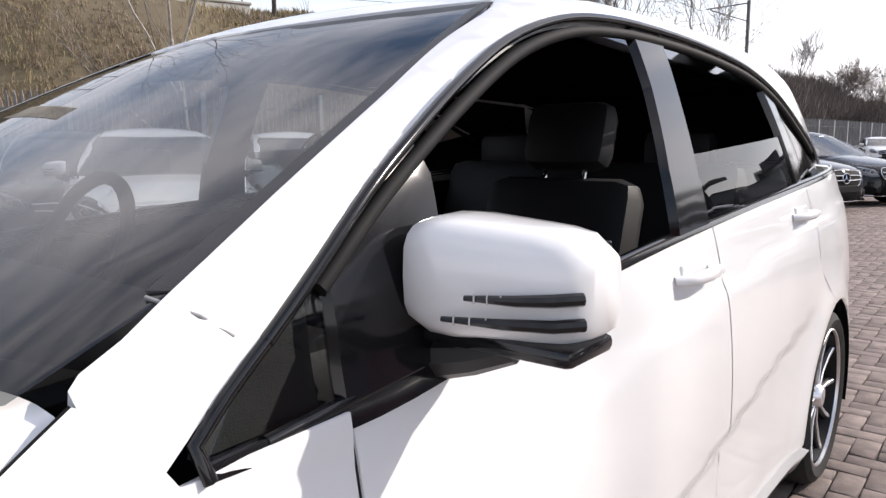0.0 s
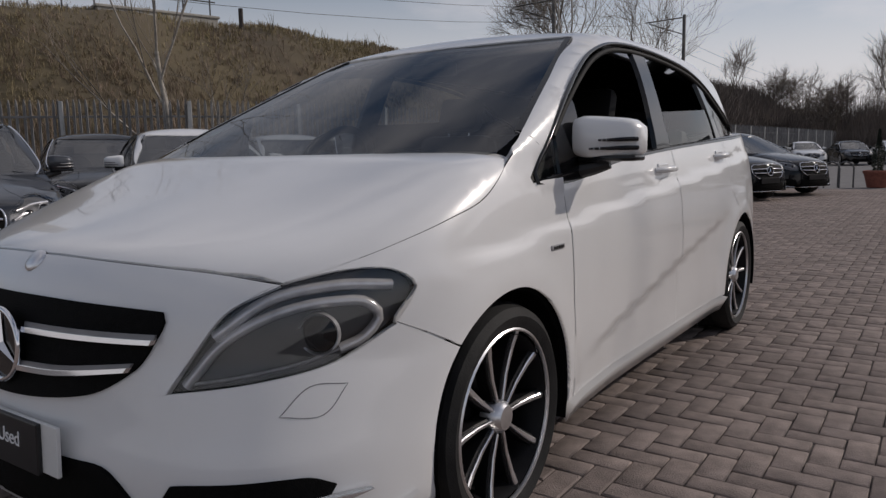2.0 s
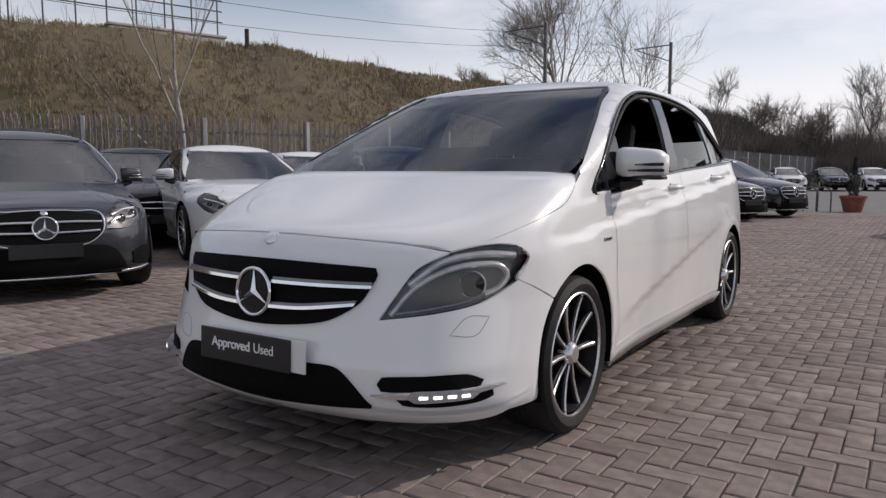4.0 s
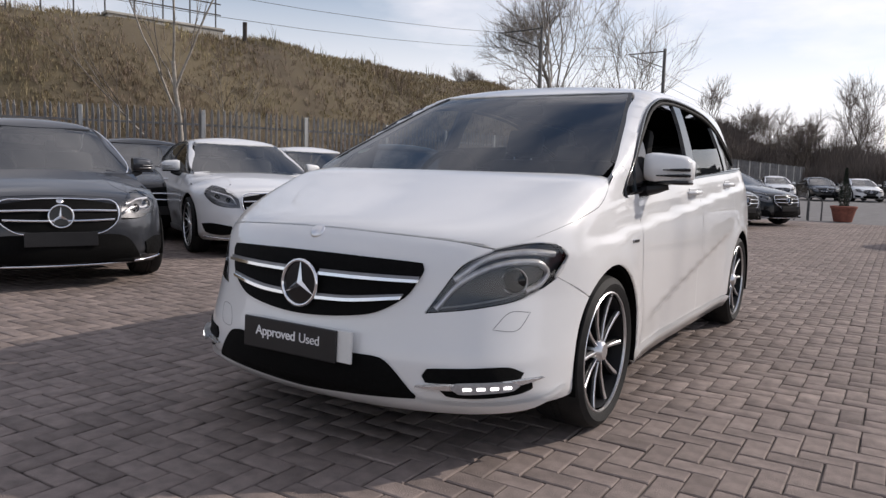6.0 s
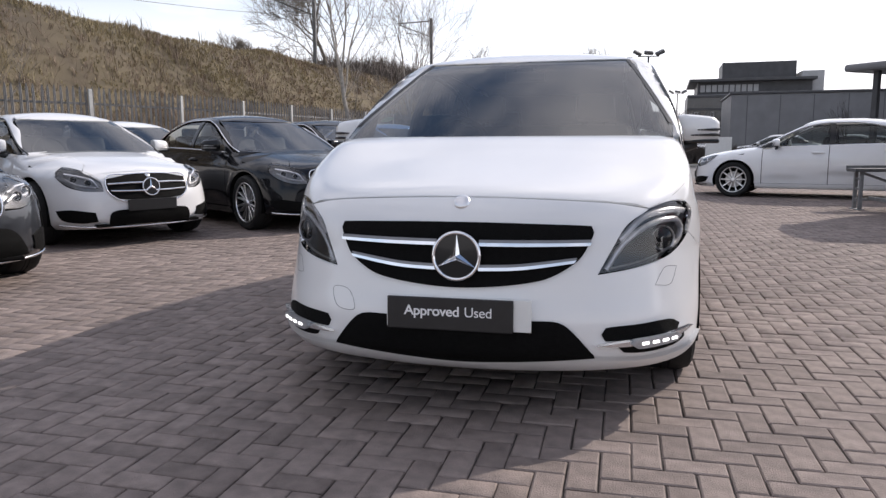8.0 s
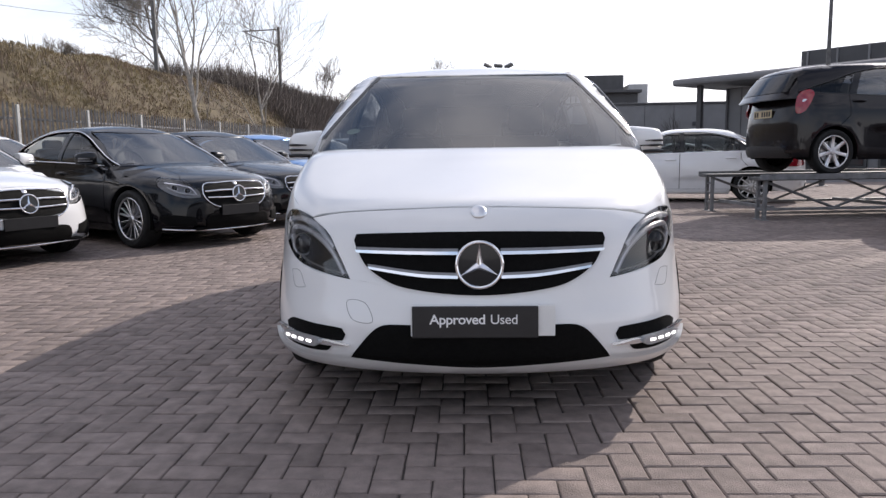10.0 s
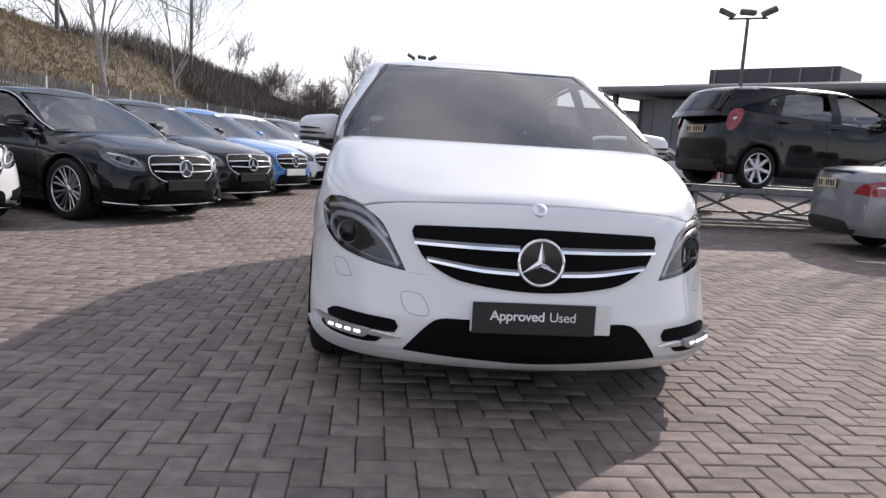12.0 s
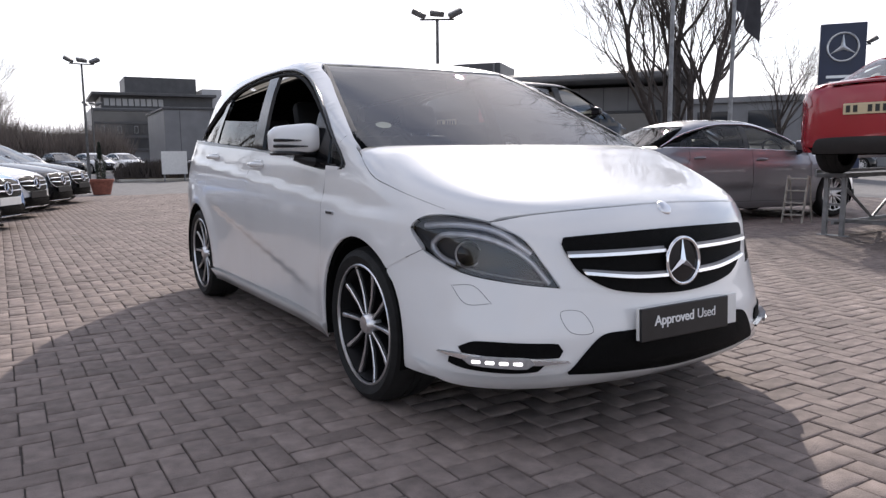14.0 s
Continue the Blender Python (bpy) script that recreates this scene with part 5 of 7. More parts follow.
def saloon_look(stretch=0.0, roof=1.44, chrome="chrome", lights=0, sport=True):
    k, up = stretch, roof - 1.44
    lamps = [dict(outline=[(0.49, 0.57), (0.52, 0.66), (0.60, 0.722), (0.72, 0.760), (0.86, 0.785), (1.02, 0.80), (0.97, 0.715), (0.84, 0.625), (0.66, 0.575)], sharp={0, 5}, bulbs=[(0.78, 0.685, 0.035), (0.64, 0.65, 0.034)],
                  guides=[("light_guide", [(0.54, 0.60), (0.60, 0.675), (0.72, 0.715), (0.90, 0.745)], 0.012, "lamp_bright"), ("lower_guide", [(0.56, 0.60), (0.72, 0.63), (0.86, 0.69)], 0.010, "lamp_bright")]),
             dict(outline=[(0.51, 0.58), (0.51, 0.67), (0.60, 0.722), (0.72, 0.765), (0.87, 0.79), (1.0, 0.79), (0.99, 0.70), (0.88, 0.61), (0.68, 0.575)], sharp={0}, bulbs=[(0.82, 0.685, 0.045), (0.66, 0.655, 0.04)],
                  guides=[("light_guide", [(0.54, 0.62), (0.62, 0.66), (0.76, 0.66), (0.90, 0.70)], 0.013, "lamp_bright"), ("upper_guide", [(0.58, 0.69), (0.74, 0.73), (0.92, 0.74)], 0.010, "lamp_bright")])][lights]
    low = [("lower_grille", [(-0.46, 0.235), (-0.42, 0.355), (-0.2, 0.375), (0.2, 0.375), (0.42, 0.355), (0.46, 0.235), (0.0, 0.225)], {0, 5}, "mesh", 0.018, 0.03),
           ("side_intake", [(0.55, 0.265), (0.57, 0.355), (0.78, 0.385), (0.93, 0.375), (0.87, 0.285), (0.7, 0.255)], {0, 1, 3}, "mesh", 0.009, 0.02)]
    return dict(
        doors=(-0.93, 0.17, 1.22 + k), sill=0.27, belt=[(-1.15, 0.905), (-0.9, 0.925), (0.0, 0.965), (1.2, 0.995), (2.0 + k, 1.005), (2.6 + k, 1.0)],
        hood_side=[(-0.98, 0.945), (-1.3, 0.905), (-1.6, 0.855), (-1.8, 0.81)],
        seam=[(0.64, 0.722), (0.50, 0.735), (0.35, 0.745), (0.18, 0.75), (0.0, 0.752)], lamp_from=3, lamp_to=7, joint=[(-1.74, 0.66)],
        arch_from=132, wing_top=[(-1.0, 0.918), (-1.05, 0.925)], cowl=-0.99,
        bumper_low=[(0.0, 0.18), (0.5, 0.185), (0.85, 0.19)], tip=4,
        bumper_top=[(1.0, 0.72), (0.96, 0.70), (0.84, 0.615), (0.66, 0.565), (0.49, 0.56), (0.52, 0.66), (0.62, 0.722), (0.50, 0.733), (0.35, 0.743), (0.18, 0.748), (0.0, 0.75)],
        front=[("grille", [(-0.47, 0.68), (-0.25, 0.712), (0, 0.72), (0.25, 0.712), (0.47, 0.68), (0.45, 0.56), (0.36, 0.485), (0, 0.465), (-0.36, 0.485), (-0.45, 0.56)], {0, 4}, "mesh", 0.009, 0.02)] + low,
        back_sheet=[(0.0, 0.2), (0.5, 0.2), (1.0, 0.3), (0.9, 0.66), (0.5, 0.70), (0.0, 0.72)],
        bars=[([(0.05, 0.635), (0.25, 0.635), (0.455, 0.628)], 0.011, "chrome", "grille_bar"), ([(0.05, 0.555), (0.25, 0.557), (0.425, 0.562)], 0.011, "chrome", "grille_bar"),
              ([(0.0, 0.722), (0.25, 0.714), (0.475, 0.681), (0.455, 0.56), (0.365, 0.483), (0.0, 0.462)], 0.007, "chrome", "grille_surround"),
              ([(0.0, 0.208), (0.5, 0.212), (0.9, 0.235)], 0.010, "chrome" if sport else "plastic", "chin_strip")],
        bar_off=0.013, star=(0.595, 0.088), star_out=0.02, badge_y=-2.15, lamp=lamps, front_plate=0.415,
        glass=[("front_window", [(-0.84, None), (-0.55, 1.11 + up * 0.5), (-0.25, 1.25 + up), (0.0, 1.315 + up), (0.15, 1.33 + up), (0.17, None)], "sharp"),
               ("rear_door_window", [(0.25, None), (0.23, 1.33 + up), (0.55, 1.33 + up), (0.9, 1.275 + up), (1.17 + k, 1.16 + up), (1.24 + k, None)], "sharp"),
               ("rear_quarter_window", [(1.29 + k, None), (1.24 + k, 1.12 + up), (1.45 + k, 1.055), (1.55 + k, None)], "sharp")],
        pillars=[("door_pillar", [(0.165, None), (0.145, 1.33 + up), (0.235, 1.335 + up), (0.255, None)], "gloss_black", -0.004), ("rear_post", [(1.23 + k, None), (1.16 + k, 1.16 + up), (1.24 + k, 1.13 + up), (1.30 + k, None)], "gloss_black", -0.006),
                 ("window_post", [(-1.0, None), (-0.84, 1.0), (-0.60, 1.10), (-0.83, None)], "gloss_black", -0.004)],
        dlo_top=[(-1.04, 0.925), (-0.85, 1.01), (-0.6, 1.13 + up * 0.4), (-0.3, 1.26 + up), (0.0, 1.338 + up), (0.3, 1.352 + up), (0.6, 1.345 + up), (0.95, 1.29 + up), (1.3 + k, 1.165 + up * 0.6), (1.6 + k, 1.01)],
        rail_x=0.53, roof_y=(-0.22, 1.08 + k), rail_foot=[(-1.03, 0.955)], trim=chrome,
        dlo_front=[], handles=[(0.0, 0.83), (1.05 + k, 0.86)], mirror=(-0.70, 0.985),
        screen_low=[(0.0, 0.92), (0.4, 0.92)], screen_side=[(0.53, 1.352 + up), (0.60, 1.22 + up * 0.7), (0.68, 1.07), (0.735, 0.97), (0.74, 0.94)], screen_top=[(0.3, 1.382 + up), (0.0, 1.39 + up)],
        tail_w=0.74, tail_z=0.985, boot=(1.85 + k, 2.34 + k * 1.4), rear_screen=[(0.0, 1.0), (0.66, 1.0), (0.50, 1.35 + up), (0.0, 1.385 + up)],
        tail_lamp=[(0.55, 0.72), (0.95, 0.70), (1.12, 0.80), (1.0, 0.89), (0.6, 0.86)], plate_z=0.80)


def at_nose(x, y, rz, ahead=2.24):
    """The pose of a car whose nose stands at x, y."""
    return pose(x - ahead * math.sin(radians(rz)), y + ahead * math.cos(radians(rz)), 0, 0, 0, rz)


ROW = "cars parked in the row along the fence"
GREY_LOOK = saloon_look(0.06, 1.47, lights=1)
GREY_LOOK["front"] = GREY_LOOK["front"][:1] + [
    ("lower_grille", [(-0.64, 0.240), (-0.50, 0.425), (-0.2, 0.445), (0.2, 0.445), (0.50, 0.425), (0.64, 0.240), (0.0, 0.222)], {0, 5}, "mesh", 0.010, 0.02),
    ("side_intake", [(0.70, 0.262), (0.69, 0.365), (0.82, 0.405), (0.98, 0.395), (0.96, 0.290), (0.84, 0.250)], {0, 1, 3}, "mesh", 0.009, 0.02)]
build_car("grey_saloon", "dark grey metallic saloon with chrome grille in the parked row", saloon(0.06, 1.47), "grey", at_nose(-3.72, -0.98, 67), GREY_LOOK, ROW)
build_car("white_hatchback", "white hatchback with dark multi-spoke wheels in the parked row", saloon(-0.08, 1.43), "white2", at_nose(-4.15, 1.85, 63), saloon_look(-0.08, 1.43, "gloss_black", 0), ROW, rims=8, rim_style="black")
black_saloon = build_car("black_saloon", "glossy black saloon with silver multi-spoke wheels in the row", saloon(), "black", at_nose(-2.66, 3.45, 57), saloon_look(), ROW, rims=8)
copy_thing(black_saloon, at_nose(-2.30, 5.7, 58))
build_car("blue_saloon", "bright blue metallic saloon with chrome grille in the row", saloon(), "blue", at_nose(-1.95, 8.0, 60), {**saloon_look(), "front_plate_of": "plate_white"}, ROW)
white_saloon = build_car("white_saloon", "white saloon with chrome grille in the parked row", saloon(), "white2", at_nose(-1.5, 10.25, 61), saloon_look(lights=1), ROW)
dark_saloon = copy_thing(black_saloon, at_nose(-0.95, 12.4, 62))
copy_thing(black_saloon, at_nose(-0.4, 14.5, 62))
build_car("white_estate_saloon", "white saloon with silver spoke wheels seen from its side", saloon(0.06, 1.46), "white2", pose(4.2, 10.45, 0, 0, 0, -107), saloon_look(0.06, 1.46, lights=1, sport=False))
build_car("silver_coupe_saloon", "low silver-grey coupe saloon showing its tail and side", saloon(0.06, 1.40, 0.92), "silver", pose(7.58, 3.50, 0, 0, 0, 79) @ Matrix.Diagonal((1, 1, 1.07, 1)), {**saloon_look(0.06, 1.40), "tail_lamp": [(0.50, 0.70), (0.78, 0.685), (1.14, 0.815), (1.02, 0.865), (0.75, 0.85), (0.58, 0.80)], "tail_sharp": (0, 2)}, rims=8, plate="plate")
build_car("red_saloon", "deep red saloon standing high on a display ramp", saloon(0.06, 1.42), "red", pose(7.85, 0.25, 0.74, 0, 0, 95), {**saloon_look(0.06, 1.42), "plate_z": 0.68}, plate="plate")

SMALL = Shape(**{**TALL.s, "taper": 0.0, "front": -2.15, "rear": 2.0, "floor": 0.2, "wheel": 0.31})
SMALL_LOOK = {**TALL_LOOK, "glass": TALL_LOOK["glass"] + [("front_window", [(-0.84, None), (-0.80, 1.15), (-0.5, 1.315), (-0.22, 1.40), (0.08, 1.43), (0.15, None)], "sharp"), ("rear_window_top", [(0.275, 1.20), (0.26, 1.42), (0.6, 1.44), (0.95, 1.42), (1.1, 1.385), (1.19, 1.245)], "sharp")], "plate_z": 0.86, "tail_lamp": [(0.86, 0.84), (0.97, 0.88), (1.08, 1.10), (1.02, 1.16), (0.88, 1.12), (0.84, 0.98)], "tail_sharp": (), "trim": "plastic"}
build_car("black_small_car", "small black tall hatchback with silver wheel covers on a ramp", SMALL, "glare_black", pose(6.47, 6.85, 0.64, 0, 0, 96) @ Matrix.Diagonal((1, 1, 1.05, 1)), SMALL_LOOK, rims=7, rim_style="plain", plate="plate", glass_side="screen_pale")
# far cars beyond the row and across the lot
FAR = "cars parked far off"
far_white = build_car("white_far_car", "white car parked far off on the lot", saloon(), "white2", pose(-5.0, 45.0, 0, 0, 0, 20), saloon_look(lights=1), FAR, lean=True, tail=False)
far_black = build_car("black_far_car", "black car parked far off on the lot", saloon(), "black", pose(-2.8, 47.0, 0, 0, 0, 20), saloon_look(), FAR, lean=True, tail=False)
for x, y, rz, src in [(-0.6, 49.0, 20, far_white), (1.6, 51.0, 20, far_black), (3.8, 53.0, 20, far_white), (6.0, 55.0, 20, far_white), (7.5, 33, -100, far_white), (10.5, 33.5, -100, far_white), (14.5, 32, -95, far_black),
                      (13, 39, -95, far_white), (30, 20, 40, far_white), (33, 17, 40, far_black), (-7.6, 6.0, 66, far_white), (-8.4, 3.0, 66, far_black)]:
    copy_thing(src, pose(x, y, 0, 0, 0, rz))

# ---- ground ----
def sheet(name, x0, x1, y0, y1, z, mat, label):
    ob = mesh_object(name, [(x0, y0, z), (x1, y0, z), (x1, y1, z), (x0, y1, z)], [(0, 1, 2, 3)], mat, smooth=False)
    return tagged(ob, label, "ground", kind="structure")


sheet("ground", -700, 700, -700, 700, -0.024, M["tarmac"], "grey tarmac ground reaching the horizon")


def fence_x(y):
    """The fence's line: x for a y of the plan."""
    return float(bend([(-14, -34.0), (-4, -25.0), (5.4, -15.9), (7.4, -13.9), (9.6, -12.55), (12, -11.75), (14.5, -11.25), (17, -10.95), (20, -10.6), (26, -9.8), (45, -7.6), (120, -2.0)], y))


# ---- palisade fence ----
def palisade():
    fence = thing("palisade_fence", "weathered galvanised steel palisade fence with pointed pales", "fence")
    # walk along the line in steps of one pale
    line, y = [(fence_x(-6.0), -6.0)], -6.0
    while y < 75:
        y += 0.004
        x = fence_x(y)
        if math.hypot(x - line[-1][0], y - line[-1][1]) >= 0.152:
            line.append((x, y))
    pb = bmesh.new()
    prof = [(-0.034, 0.012), (-0.016, -0.010), (0.0, 0.004), (0.016, -0.010), (0.034, 0.012)]
    low = [pb.verts.new((a, b, 0.06)) for a, b in prof]
    mid = [pb.verts.new((a, b, 2.32)) for a, b in prof]
    tip = [pb.verts.new((a * 0.35, b * 0.5, 2.45)) for a, b in prof]
    for r, q in ((low, mid), (mid, tip)):
        for i in range(4):
            pb.faces.new((r[i], r[i + 1], q[i + 1], q[i]))
    pale_me = bpy.data.meshes.new("pale")
    pb.to_mesh(pale_me)
    pb.free()
    pale_me.materials.append(M["galv"])
    verts, faces, n = [], [], 0
    pv, pf = [v.co.copy() for v in pale_me.vertices], [tuple(p.vertices) for p in pale_me.polygons]
    for i, (x, y) in enumerate(line[:-1]):
        d = math.atan2(line[i + 1][1] - y, line[i + 1][0] - x)
        m = Matrix.Translation((x, y, random.uniform(-0.01, 0.01))) @ Matrix.Rotation(d, 4, "Z") @ Matrix.Rotation(random.uniform(-0.012, 0.012), 4, "Y")
        if 3.0 < y < 27.0 and n < 300:
            ob = new("pale", pale_me)
            ob.parent, ob.matrix_basis = fence, m
            n += 1
        else:
            faces += [tuple(k + len(verts) for k in f) for f in pf]
            verts += [m @ v for v in pv]
        if i % 18 == 0:
            a, b = Vector((x, y, 0)), Vector((*line[min(i + 18, len(line) - 1)], 0))
            part("post", box_bm((0.09, 0.055, 2.42), (0, 0, 1.19), 0.006), M["galv_post"], fence).matrix_basis = m @ Matrix.Translation((0.076, -0.045, 0))
            for z in (0.45, 2.05):
                part("rail", box_bm(((b - a).length, 0.045, 0.05), (0, 0, 0), 0.004), M["galv"], fence).matrix_basis = Matrix.Translation((a + b) / 2 + Vector((0, 0, z))) @ Matrix.Rotation(math.atan2((b - a).y, (b - a).x), 4, "Z") @ Matrix.Translation((0, 0.03, 0))
    far = mesh_object("far_fence_run", verts, faces, M["galv"], fence, "pales of the fence's far run", smooth=False)
    tagged(far, kind="stuff")
    return fence


palisade()


# ---- embankment ----
def bank_height(x, y):
    """The railway bank behind the fence: height by the distance behind its line."""
    d = fence_x(y) - x
    top = 6.1 if y < 60 else 5.8
    h = top * float(ease(np.array((d - 1.0) / 9.5)))
    bump = noise.noise(Vector((x * 0.25, y * 0.25, 0))) * 0.35 + noise.noise(Vector((x * 0.9, y * 0.9, 3))) * 0.12
    return h + bump * min(1, max(0, d - 1.2) / 2.5)


def embankment():
    rows, cols = 150, 44
    verts, faces = [], []
    for i in range(rows):
        y = -16 + 180 * (i / (rows - 1)) ** 1.6
        for j in range(cols):
            d = 0.6 + 40 * (j / (cols - 1)) ** 1.7
            x = fence_x(y) - d
            verts.append((x, y, bank_height(x, y) - 0.02))
    for i in range(rows - 1):
        for j in range(cols - 1):
            a = i * cols + j
            faces.append((a, a + cols, a + cols + 1, a + 1))
    tagged(mesh_object("embankment", verts, faces, M["earth"]), "brown grassy railway embankment behind the fence", "embankment", kind="structure")


embankment()


def tufts(name, label, count, mat, low, high, seed, dist, ylim, blades=5, width=0.012, category="scrub", sprawl=0.7):
    """Many thin leaning blades or twigs over the bank, in one mesh."""
    rnd = random.Random(seed)
    verts, faces = [], []
    for _ in range(count):
        y = ylim[0] + (ylim[1] - ylim[0]) * rnd.random() ** 1.5
        d = dist[0] + (dist[1] - dist[0]) * rnd.random()
        x = fence_x(y) - d
        if noise.noise(Vector((x * 0.3 + seed, y * 0.3, 7))) < rnd.uniform(-0.5, 0.3):
            continue
        z, size = bank_height(x, y), rnd.uniform(low, high) * (0.8 + 0.5 * noise.noise(Vector((x * 0.4, y * 0.4, 1))))
        for _ in range(blades):
            a, lean, h = rnd.uniform(0, 6.283), rnd.uniform(0.1, sprawl) * size, size * rnd.uniform(0.4, 1.0)
            w = width * rnd.uniform(0.6, 1.5) * (1 + y / 40)
            bx, by = x + rnd.uniform(-0.25, 0.25) * size, y + rnd.uniform(-0.25, 0.25) * size
            ca, sa = math.cos(a), math.sin(a)
            n = len(verts)
            verts += [(bx - sa * w, by + ca * w, z - 0.05), (bx + sa * w, by - ca * w, z - 0.05), (bx + ca * lean * 0.4 + sa * w * 0.8, by + sa * lean * 0.4 - ca * w * 0.8, z + h * 0.6),
                      (bx + ca * lean * 0.4 - sa * w * 0.8, by + sa * lean * 0.4 + ca * w * 0.8, z + h * 0.6), (bx + ca * lean, by + sa * lean, z + h)]
            faces += [(n, n + 1, n + 2, n + 3), (n + 3, n + 2, n + 4)]
    return tagged(mesh_object(name, verts, faces, mat, smooth=False), label, category, kind="stuff")


tufts("dry_grass", "dry yellow-brown winter grass on the bank", 90000, M["grass"], 0.10, 0.30, 3, (1.0, 13), (-10, 110), 4, 0.007, "grass", 1.0)
tufts("bramble_scrub", "bare brown bramble scrub on the bank", 14000, M["scrub"], 0.25, 0.7, 5, (0.8, 9), (-10, 110), 7, 0.0045, "scrub", 1.3)
tufts("bank_brush", "bare brown brushwood behind the fence", 2200, M["scrub"], 0.7, 1.7, 21, (0.8, 4.5), (2, 90), 10, 0.006, "scrub", 0.8)
tufts("crest_twigs", "thin bare twigs along the bank's crest", 350, M["twig"], 0.4, 1.1, 9, (8.5, 13), (-5, 110), 5, 0.008)


# ---- bare trees ----
def bare_tree(name, label, at, height, seed, spread=0.5, levels=5, forks=3, trunk=0.16, mat="bark", lean=(0, 0), stems=1, low=0.25, group="", twig=None, thin=0.004):
    """A leafless tree: tapered trunk, limbs and a crown of fine twigs."""
    rnd = random.Random(seed)
    tree = thing(name, label, "tree", Matrix.Translation(at), group)
    wood, fine = [[], []], [[], []]

    def limb(p, d, length, r, level):
        r = max(r, thin * (1.6 if level < levels - 1 else 1.0))
        store = wood if level <= 1 else fine
        n, sides = (5 if level < 2 else 3), (8 if level == 0 else 5 if level <= 2 else 3)
        pts, q, way = [p], p, d
        for _ in range(n):
            way = (way + Vector((rnd.gauss(0, 0.11), rnd.gauss(0, 0.11), rnd.gauss(0.05, 0.07)))).normalized()
            q = q + way * (length / n)
            pts.append(q)
        end = r * (0.55 if level < levels - 1 else 0.25)
        ring0 = None
        for i, c in enumerate(pts):
            rr = r + (end - r) * i / n
            side = way.orthogonal().normalized()
            up = way.cross(side)
            ring = [len(store[0]) + k for k in range(sides)]
            store[0].extend(c + rr * (math.cos(6.2832 * k / sides) * side + math.sin(6.2832 * k / sides) * up) for k in range(sides))
            if ring0:
                store[1].extend((ring0[k], ring0[(k + 1) % sides], ring[(k + 1) % sides], ring[k]) for k in range(sides))
            ring0 = ring
        if level >= levels - 1:
            return
        kids = forks + (1 if rnd.random() < 0.5 else 0) + (2 if level == 0 else 0)
        for k in range(kids):
            f = rnd.uniform(low if level == 0 else 0.3, 1.0) if k else 1.0
            i = min(n, max(1, int(f * n + 0.5)))
            a, tilt = rnd.uniform(0, 6.283), rnd.uniform(0.45, 1.25) * spread
            side = way.orthogonal().normalized()
            out = Matrix.Rotation(a, 3, way) @ side
            limb(pts[i], (way * math.cos(tilt) + out * math.sin(tilt) + Vector((0, 0, 0.12))).normalized(), length * (rnd.uniform(0.5, 0.78) if level < 2 else rnd.uniform(0.6, 0.9)), end * rnd.uniform(0.6, 0.9) if level else end * 0.75, level + 1)

    for s in range(stems):
        a = 6.2832 * s / stems + rnd.random()
        tilt = Vector((math.cos(a) * 0.35, math.sin(a) * 0.35, 1)) if stems > 1 else Vector((lean[0], lean[1], 1))
        limb(Vector((math.cos(a) * 0.25 * (stems > 1), math.sin(a) * 0.25 * (stems > 1), -0.1)), tilt.normalized(), height * 0.37, trunk * (0.75 if stems > 1 else 1), 0)
    mesh_object("trunk", wood[0], wood[1], M[mat], tree)
    mesh_object("crown", fine[0], fine[1], M[twig or mat], tree, "fine bare twigs")
    return tree


def on_bank(x, y):
    return (x, y, bank_height(x, y) - 0.1)


TREES = "bare trees along the railway"
bare_tree("bare_tree", "tall leafless tree on the crest of the bank", on_bank(-20.5, 46), 10.0, 11, 0.78, 6, 4, 0.17, group=TREES, twig="twig", thin=0.010)
bare_tree("bare_tree", "tall leafless tree on the crest of the bank", on_bank(-28.2, 47), 4.2, 12, 0.75, 6, 4, 0.11, group=TREES, twig="twig", thin=0.010)
bare_tree("bare_tree", "leaning pale-stemmed young tree behind the fence", (-10.9, 26.5, 0.2), 14.0, 13, 0.60, 6, 3, 0.13, "bark_pale", lean=(-0.20, 0.0), group=TREES, twig="twig", thin=0.006)
bare_tree("bare_tree", "slender leafless tree behind the fence", (-9.9, 31, 0.2), 10.5, 14, 0.6, 6, 3, 0.10, "bark_pale", lean=(0.1, 0), group=TREES, twig="twig", thin=0.006)
bare_tree("bare_tree", "leaning pale sapling behind the fence", (-14.9, 8.9, 0.2), 10.0, 15, 0.45, 5, 3, 0.09, "bark_pale", lean=(-0.22, -0.30), group=TREES, twig="twig")
bare_tree("bare_tree", "leaning pale sapling behind the fence", (-14.6, 10.0, 0.4), 4.6, 16, 0.6, 5, 3, 0.05, "bark_pale", lean=(0.2, 0), group=TREES, twig="twig")
bare_tree("bare_tree", "pale leafless sapling at the foot of the bank", (-20.6, 4.6, 0.5), 6.0, 27, 0.5, 5, 3, 0.07, lean=(0.1, 0.1), group=TREES, twig="twig")
bare_tree("bare_tree", "leafless birch on the far bank", on_bank(-13.5, 62), 6.0, 17, 0.55, 6, 3, 0.10, group=TREES, twig="far_wood", thin=0.009)
for i, (x, y, h) in enumerate([(-12, 75, 9), (-9, 84, 8), (-7.5, 72, 7), (-2.0, 78, 12), (-10.5, 80, 9), (-5.6, 68, 6.5), (-15.5, 58, 5), (-11.5, 66, 5)]):
    bare_tree("bare_tree", "leafless tree far along the fence", (x, y, 0.5), h, 30 + i, 0.7, 6, 4, 0.16, group=TREES, low=0.1, twig="far_wood", thin=0.010)
